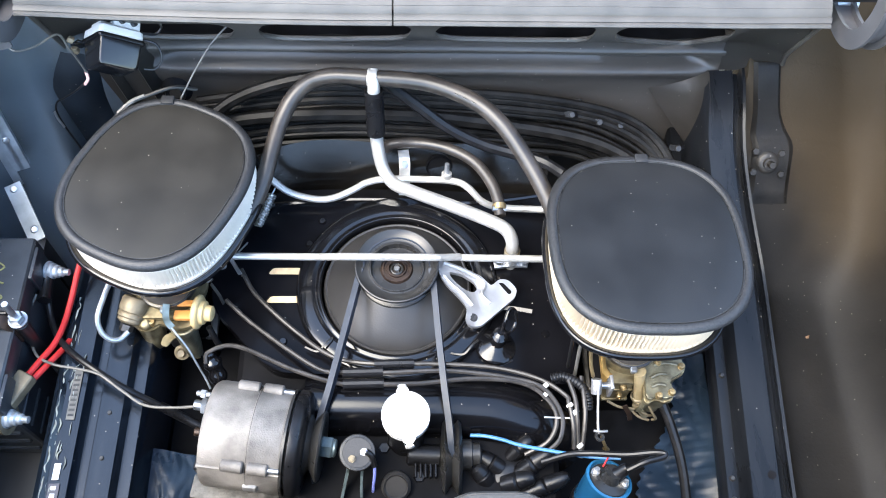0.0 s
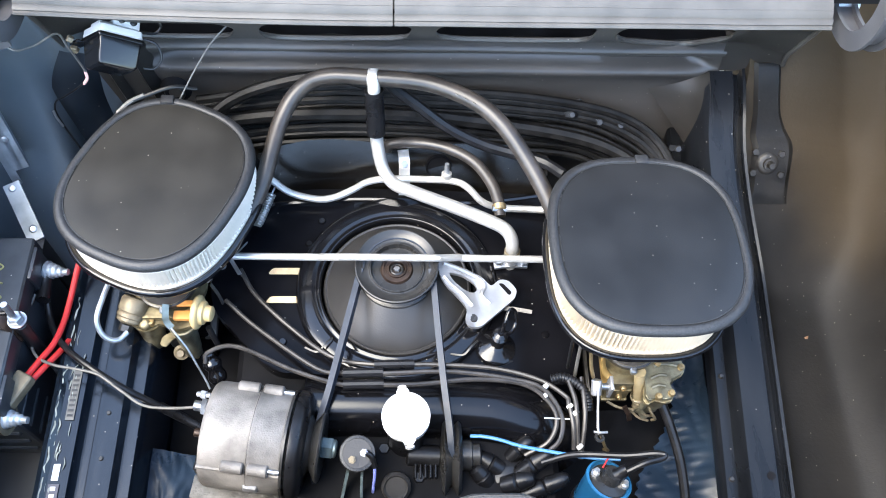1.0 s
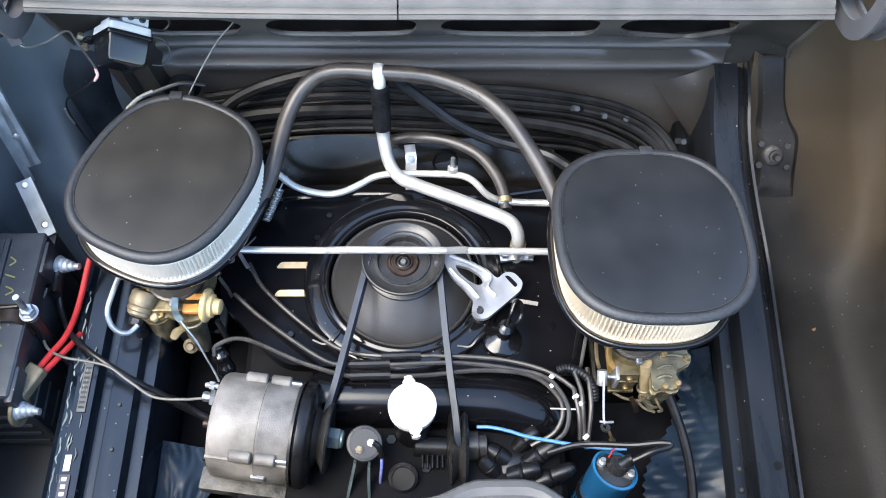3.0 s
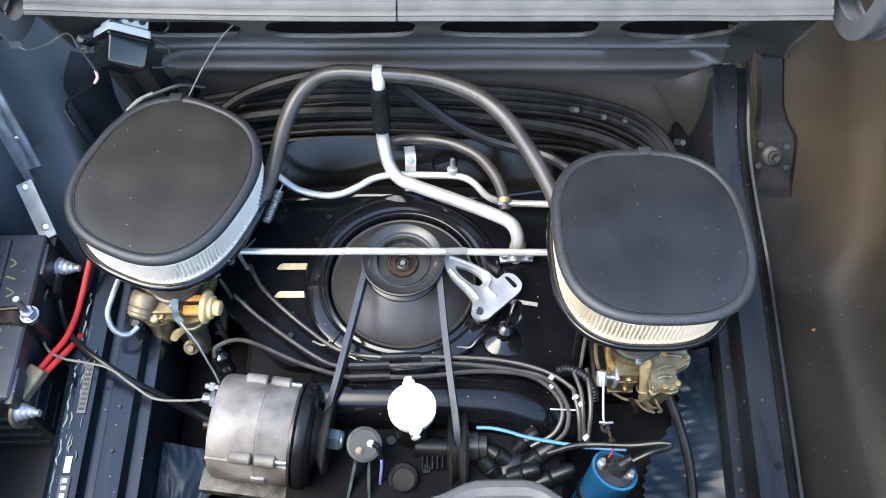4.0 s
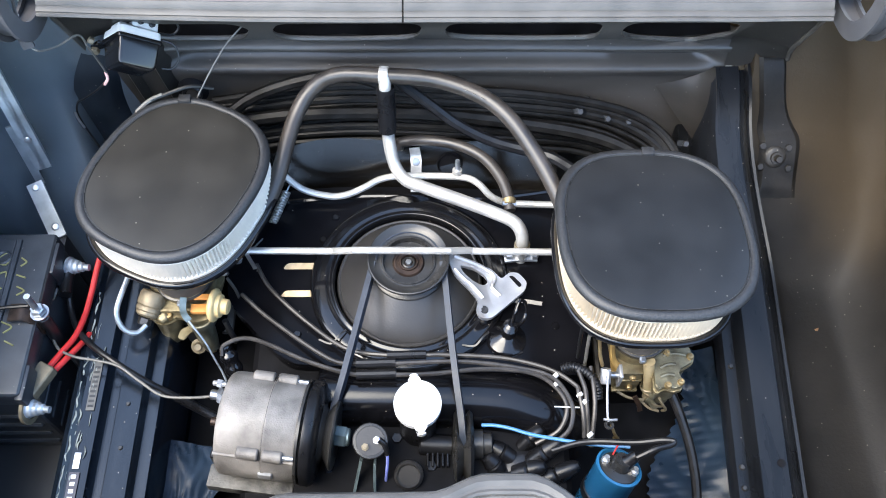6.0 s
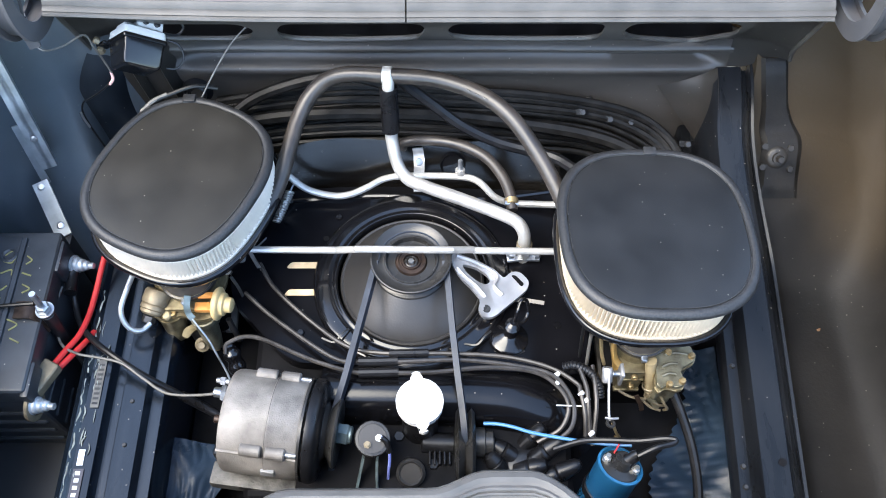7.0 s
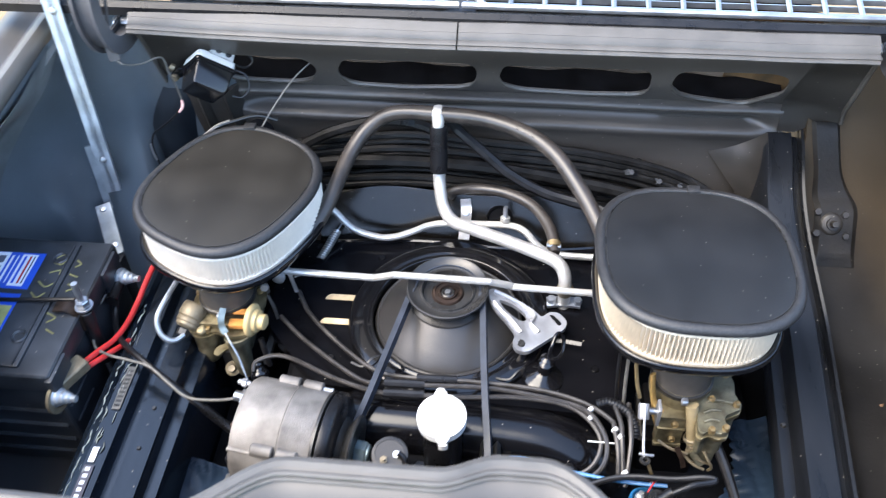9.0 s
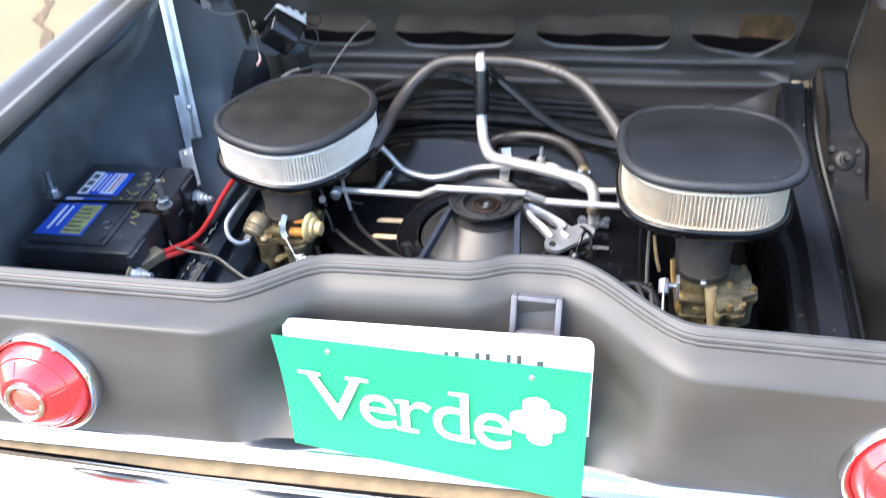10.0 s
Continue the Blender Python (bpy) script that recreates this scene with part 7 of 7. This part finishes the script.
    part("thin_wire", tube([(-0.440, 0.778, 0.614), (-0.446, 0.750, 0.606), (-0.430, 0.705, 0.606), (-0.405, 0.688, 0.610), (-0.376, 0.682, 0.610), (-0.348, 0.675, 0.609), (-0.319, 0.656, 0.606), (-0.290, 0.638, 0.606), (-0.253, 0.632, 0.614), (-0.217, 0.629, 0.628)], 0.0017, seg=8), M_WIRE, k, "thin grey wire")


build_battery()


# ---- stay, relay box, hinges, harness ----
def build_strut():
    s = thing("lid_stay", (-0.466, 0.874, 0.60), "galvanised channel lid stay with a riveted foot bracket", "lid stay")
    d = Vector((-0.0914, 0.2255, 1.0)).normalized()
    side = Vector((0.92, 0.38, -0.05)).normalized()
    side = (side - d * side.dot(d)).normalized()
    up = side.cross(d)
    a = Vector((-0.4838, 0.9457, 0.606)) + d * 0.030
    m = Matrix((side, up, d)).transposed().to_4x4()
    m.translation = a
    w = 0.0098
    sec = [(-w, 0.007), (-w, -0.006), (-w + 0.002, -0.006), (-w + 0.002, 0.0045), (-0.004, 0.0045), (-0.003, 0.007), (0.003, 0.007), (0.004, 0.0045), (w - 0.002, 0.0045), (w - 0.002, -0.006), (w, -0.006), (w, 0.007)]
    part("channel", extrude_poly(sec, 0.80, m), M_GALV, s)
    sec2 = [(-w - 0.006, -0.003), (-w + 0.004, -0.003), (-w + 0.004, -0.006), (-w - 0.006, -0.006)]
    part("guide", extrude_poly(sec2, 0.10, m @ Matrix.Translation((-0.004, 0, -0.030))), M_GALV, s)
    part("foot", ribbon([(-0.499, 0.932, 0.624), (-0.490, 0.915, 0.614), (-0.466, 0.872, 0.601), (-0.461, 0.862, 0.598)], 0.022, 0.003, side=(1, 0.5, 0.3)), M_GALV, s, "riveted foot plate")
    part("rivet", lathe([(0, 0.004), (0.004, 0.003), (0.006, 0)], (-0.466, 0.876, 0.603), (0.2, -0.4, 0.9), 14), M_STEEL, s)
    part("rivet", lathe([(0, 0.004), (0.004, 0.003), (0.006, 0)], (-0.497, 0.927, 0.620), (0.2, -0.4, 0.9), 14), M_STEEL, s)
    for k in (0.05, 0.26, 0.40):
        part("rivet", lathe([(0, 0.003), (0.004, 0.002), (0.005, 0)], m @ Vector((0, 0.007, k)), up, 12), M_STEEL, s)
    part("foot_support", box(-0.475, -0.452, 0.845, 0.868, 0.455, 0.596, 0.003), M_BODY, s)


build_strut()


def build_relay():
    r = thing("relay_box", (-0.325, 1.03, 0.77), "black boxed relay with a white terminal cap and loose wires", "relay")
    # hung askew, its terminals towards the bulkhead
    m = Matrix(((0.7436, -0.668, 0.0288, -0.3327), (0.2552, 0.3233, 0.9112, 1.0045), (-0.618, -0.6703, 0.4109, 0.7911), (0, 0, 0, 1)))

    def tub(rings):
        return stack([(rounded([(-w, -d), (w, -d), (w, d), (-w, d)], r, 5), z) for w, d, r, z in rings], m)
    part("box", tub(((0.0180, 0.0170, 0.005, -0.0188), (0.0218, 0.0208, 0.005, -0.0175), (0.0232, 0.0222, 0.004, -0.0145), (0.0252, 0.0244, 0.004, 0.0130))), M_RELAY, r, "glossy black box")
    part("rim", tub(((0.0254, 0.0246, 0.004, 0.0120), (0.0278, 0.0270, 0.005, 0.0128), (0.0282, 0.0274, 0.005, 0.0150), (0.0274, 0.0266, 0.005, 0.0172), (0.0250, 0.0242, 0.004, 0.0176))), M_RELAY, r)
    cap = part("cap", tub(((0.0250, 0.0240, 0.006, 0.0177), (0.0268, 0.0258, 0.007, 0.0195), (0.0262, 0.0252, 0.007, 0.0270), (0.0225, 0.0215, 0.006, 0.0300))), M_WHITE, r, "white plastic terminal cap")
    part("cap_tower", box(-0.010, 0.0235, -0.021, 0.012, 0.0285, 0.0440, 0.004, 3, None, m), M_WHITE, cap)
    part("cap_tower", box(-0.022, -0.009, -0.012, 0.014, 0.0285, 0.0350, 0.003, 3, None, m), M_WHITE, cap)
    for x, y in ((0.000, -0.012), (0.014, -0.013)):
        part("terminal", lathe([(0.004, 0), (0.004, 0.003), (0.0025, 0.004), (0, 0.004)], m @ Vector((x, -0.0208, 0.037)), m.to_3x3() @ Vector((0, -1, 0)), 10), M_CABLE, cap)
    part("ear", box(-0.033, -0.019, 0.022, 0.046, 0.0128, 0.0165, 0.0015, 2, None, m), M_RELAY, r)
    part("screw", hexnut(m @ Vector((-0.028, 0.041, 0.010)), m.to_3x3() @ Vector((-0.3, -0.2, -1)), 0.0058, 0.005), M_TARN, r)
    part("screw", hexnut(m @ Vector((-0.035, 0.032, 0.016)), m.to_3x3() @ Vector((-1, 0, 0.2)), 0.0045, 0.006), M_TARN, r)
    part("wire", tube([m @ Vector(p) for p in ((0.020, -0.018, 0.042), (0.036, -0.028, 0.046), (0.046, -0.026, 0.040), (0.042, -0.018, 0.032), (0.026, -0.016, 0.030))], 0.0016, seg=6), M_CABLE, r)
    part("wire", tube([m @ Vector(p) for p in ((0.026, -0.018, 0.022), (0.042, -0.024, 0.018), (0.052, -0.020, 0.004), (0.048, -0.012, -0.008), (0.036, -0.008, -0.010))], 0.0014, seg=6), M_CABLE, r)
    part("wire", tube([(-0.428, 0.970, 0.846), (-0.418, 0.968, 0.838), (-0.404, 0.985, 0.828), (-0.386, 1.006, 0.824), (-0.382, 1.008, 0.800), (-0.378, 1.010, 0.770), (-0.376, 1.010, 0.752)], 0.0013, seg=6), M_WIRE, r, "thin bare wire")
    part("splice", tube([(-0.377, 1.011, 0.754), (-0.376, 1.006, 0.746), (-0.382, 1.004, 0.738)], 0.0019, seg=8), M_SPLICE, r, "pinkish splice")
    part("wire", tube([(-0.382, 1.004, 0.740), (-0.398, 1.008, 0.722), (-0.420, 1.012, 0.702), (-0.437, 1.018, 0.685), (-0.444, 1.018, 0.665), (-0.440, 1.012, 0.640), (-0.430, 1.004, 0.600)], 0.0014, seg=6), M_CABLE, r)
    part("wire_end", tube([(-0.446, 1.016, 0.668), (-0.4445, 1.013, 0.656), (-0.4405, 1.010, 0.643)], 0.0016, seg=6), M_STEEL, r, "bare bright wire end")
    w = thing("ground_wire", (-0.23, 1.02, 0.76), "single bare wire stretched to the bulkhead", "wire")
    part("wire", tube([(-0.200, 1.050, 0.797), (-0.222, 1.032, 0.782), (-0.243, 1.010, 0.760), (-0.261, 0.992, 0.736), (-0.274, 0.985, 0.715)], 0.0011, seg=6), M_WIRE, w)
    t = thing("label_wire", (-0.31, 0.975, 0.735), "striped wire tucked behind the air cleaner", "wire")
    part("wire", tube([(-0.350, 0.960, 0.718), (-0.325, 0.975, 0.736), (-0.300, 0.985, 0.742), (-0.270, 0.995, 0.745), (-0.245, 1.000, 0.735)], 0.0026, seg=8), M_CABLE, t)
    part("wrap", tube([(-0.338, 0.967, 0.729), (-0.322, 0.977, 0.738), (-0.305, 0.984, 0.742)], 0.0029, seg=8), M_WIRE, t)


build_relay()


def build_hinges():
    for s, x in ((1, 0.522), (-1, -0.432)):
        h = thing("gooseneck_hinge", (x, 1.02, 0.86), "grey painted gooseneck lid hinge", "hinge", "lid hinges")
        pts = [(x, 1.045, 0.852), (x, 1.012, 0.850), (x, 0.978, 0.860), (x - s * 0.002, 0.954, 0.888), (x - s * 0.004, 0.945, 0.930), (x - s * 0.004, 0.962, 0.985), (x - s * 0.004, 0.990, 1.04)]
        part("arm", ribbon(pts, 0.022, 0.008, side=(1, 0, 0)), M_HINGE, h)
        for q in (-0.011, 0.011):
            part("flange", ribbon([(a + q, b, c) for a, b, c in pts], 0.004, 0.022, side=(1, 0, 0)), M_HINGE, h)
        if s < 0:
            for q in (-0.004, 0.006):
                part("link", tube([(-0.409 + q, 0.950, 0.960), (-0.414 + q, 0.957, 0.934), (-0.427 + 0.4 * q, 0.970, 0.884)], 0.0020, seg=6), M_HINGE, h)
            part("link_end", ribbon([(-0.429, 0.973, 0.888), (-0.429, 0.971, 0.870), (-0.426, 0.967, 0.845)], 0.013, 0.005, side=(0.9, 0.3, 0)), M_HINGE, h, "flat grey link end")
        part("pivot", rod((x - 0.020, 1.040, 0.852), (x + 0.020, 1.040, 0.852), 0.008, seg=16, bevel=0.001), M_STEEL, h)


build_hinges()


def build_harness():
    rnd = random.Random(21)
    runs = [
        ([(-0.250, 1.020, 0.650), (-0.215, 1.034, 0.672), (-0.170, 1.040, 0.692), (-0.115, 1.044, 0.706), (-0.070, 1.046, 0.704), (-0.02, 1.040, 0.690)], 0.0080, M_LOOM),
        ([(-0.02, 1.030, 0.725), (0.00, 1.020, 0.712), (0.03, 1.010, 0.690), (0.07, 0.998, 0.660), (0.12, 0.985, 0.640), (0.19, 0.965, 0.635), (0.22, 0.94, 0.64)], 0.0075, M_CABLE),
    ]
    for k in range(9):
        y, z = 1.058 - 0.0035 * k, 0.668 - 0.0100 * k + rnd.uniform(-0.002, 0.002)
        dz = rnd.uniform(-0.006, 0.006)
        runs.append(([(-0.27, y - 0.004, z - 0.024 + dz), (-0.17, y, z - 0.006), (-0.07, y + 0.001, z + 0.003 + dz), (0.05, y, z - 0.003), (0.16, y - 0.002, z - 0.012 + dz), (0.26, y - 0.006, z - 0.026), (0.325, y - 0.020 - 0.003 * k, z - 0.040), (0.365, y - 0.050 - 0.004 * k, z - 0.054), (0.385, y - 0.10, z - 0.064)], rnd.choice((0.0036, 0.0050, 0.0062)), M_LOOM))
    runs.append(([(-0.26, 1.030, 0.625), (-0.15, 1.034, 0.640), (0.0, 1.036, 0.640), (0.12, 1.032, 0.628), (0.24, 1.022, 0.612), (0.31, 1.000, 0.600), (0.35, 0.96, 0.59)], 0.0095, M_LOOM))
    for pts, r, m in runs:
        w = thing("harness_cable", pts[0], "black wiring harness cable along the bulkhead", "cable", "harness cables")
        part("cable", tube(pts, r, seg=8), m, w)
    for x, y, z in ((0.310, 1.040, 0.617), (0.280, 1.042, 0.621), (0.385, 1.001, 0.617), (-0.075, 1.036, 0.712), (0.24, 1.046, 0.632)):
        c = thing("cable_clip", (x, y, z), "small steel cable clip with a screw", "clip", "cable clips")
        part("strap", ribbon([(x - 0.010, y, z), (x, y - 0.004, z + 0.004), (x + 0.010, y, z)], 0.008, 0.0015, side=(0, 0.6, 0.8)), M_CABLE, c)
        part("screw", hexnut((x, y - 0.005, z + 0.004), (0, -0.6, 0.8), 0.0045, 0.003), M_PULLEY, c)
    # round black canister beside the relay
    g = thing("grommet", (-0.293, 1.054, 0.668), "round black rubber grommet in the bulkhead", "grommet")
    part("disc", lathe([(0.008, 0.008), (0.014, 0.007), (0.019, 0.002), (0.021, 0)], (-0.293, 1.054, 0.668), (0, -1, 0.2), 24), M_PIT, g)
    part("ring", lathe([(0.009, 0.009), (0.012, 0.011), (0.014, 0.008)], (-0.293, 1.054, 0.668), (0, -1, 0.2), 24), M_CABLE, g)
    solo("dry_leaf", sheet(lambda u, v: Vector((0.553 + 0.010 * u, 0.752 + 0.012 * v + 0.004 * u, 0.5010 + 0.0035 * u + 0.0012 * v + 0.003 * math.sin(3 * u) * v)), 4, 4, 0.0006), M_LEAF, "small curled dry brown leaf", "leaf")


build_harness()
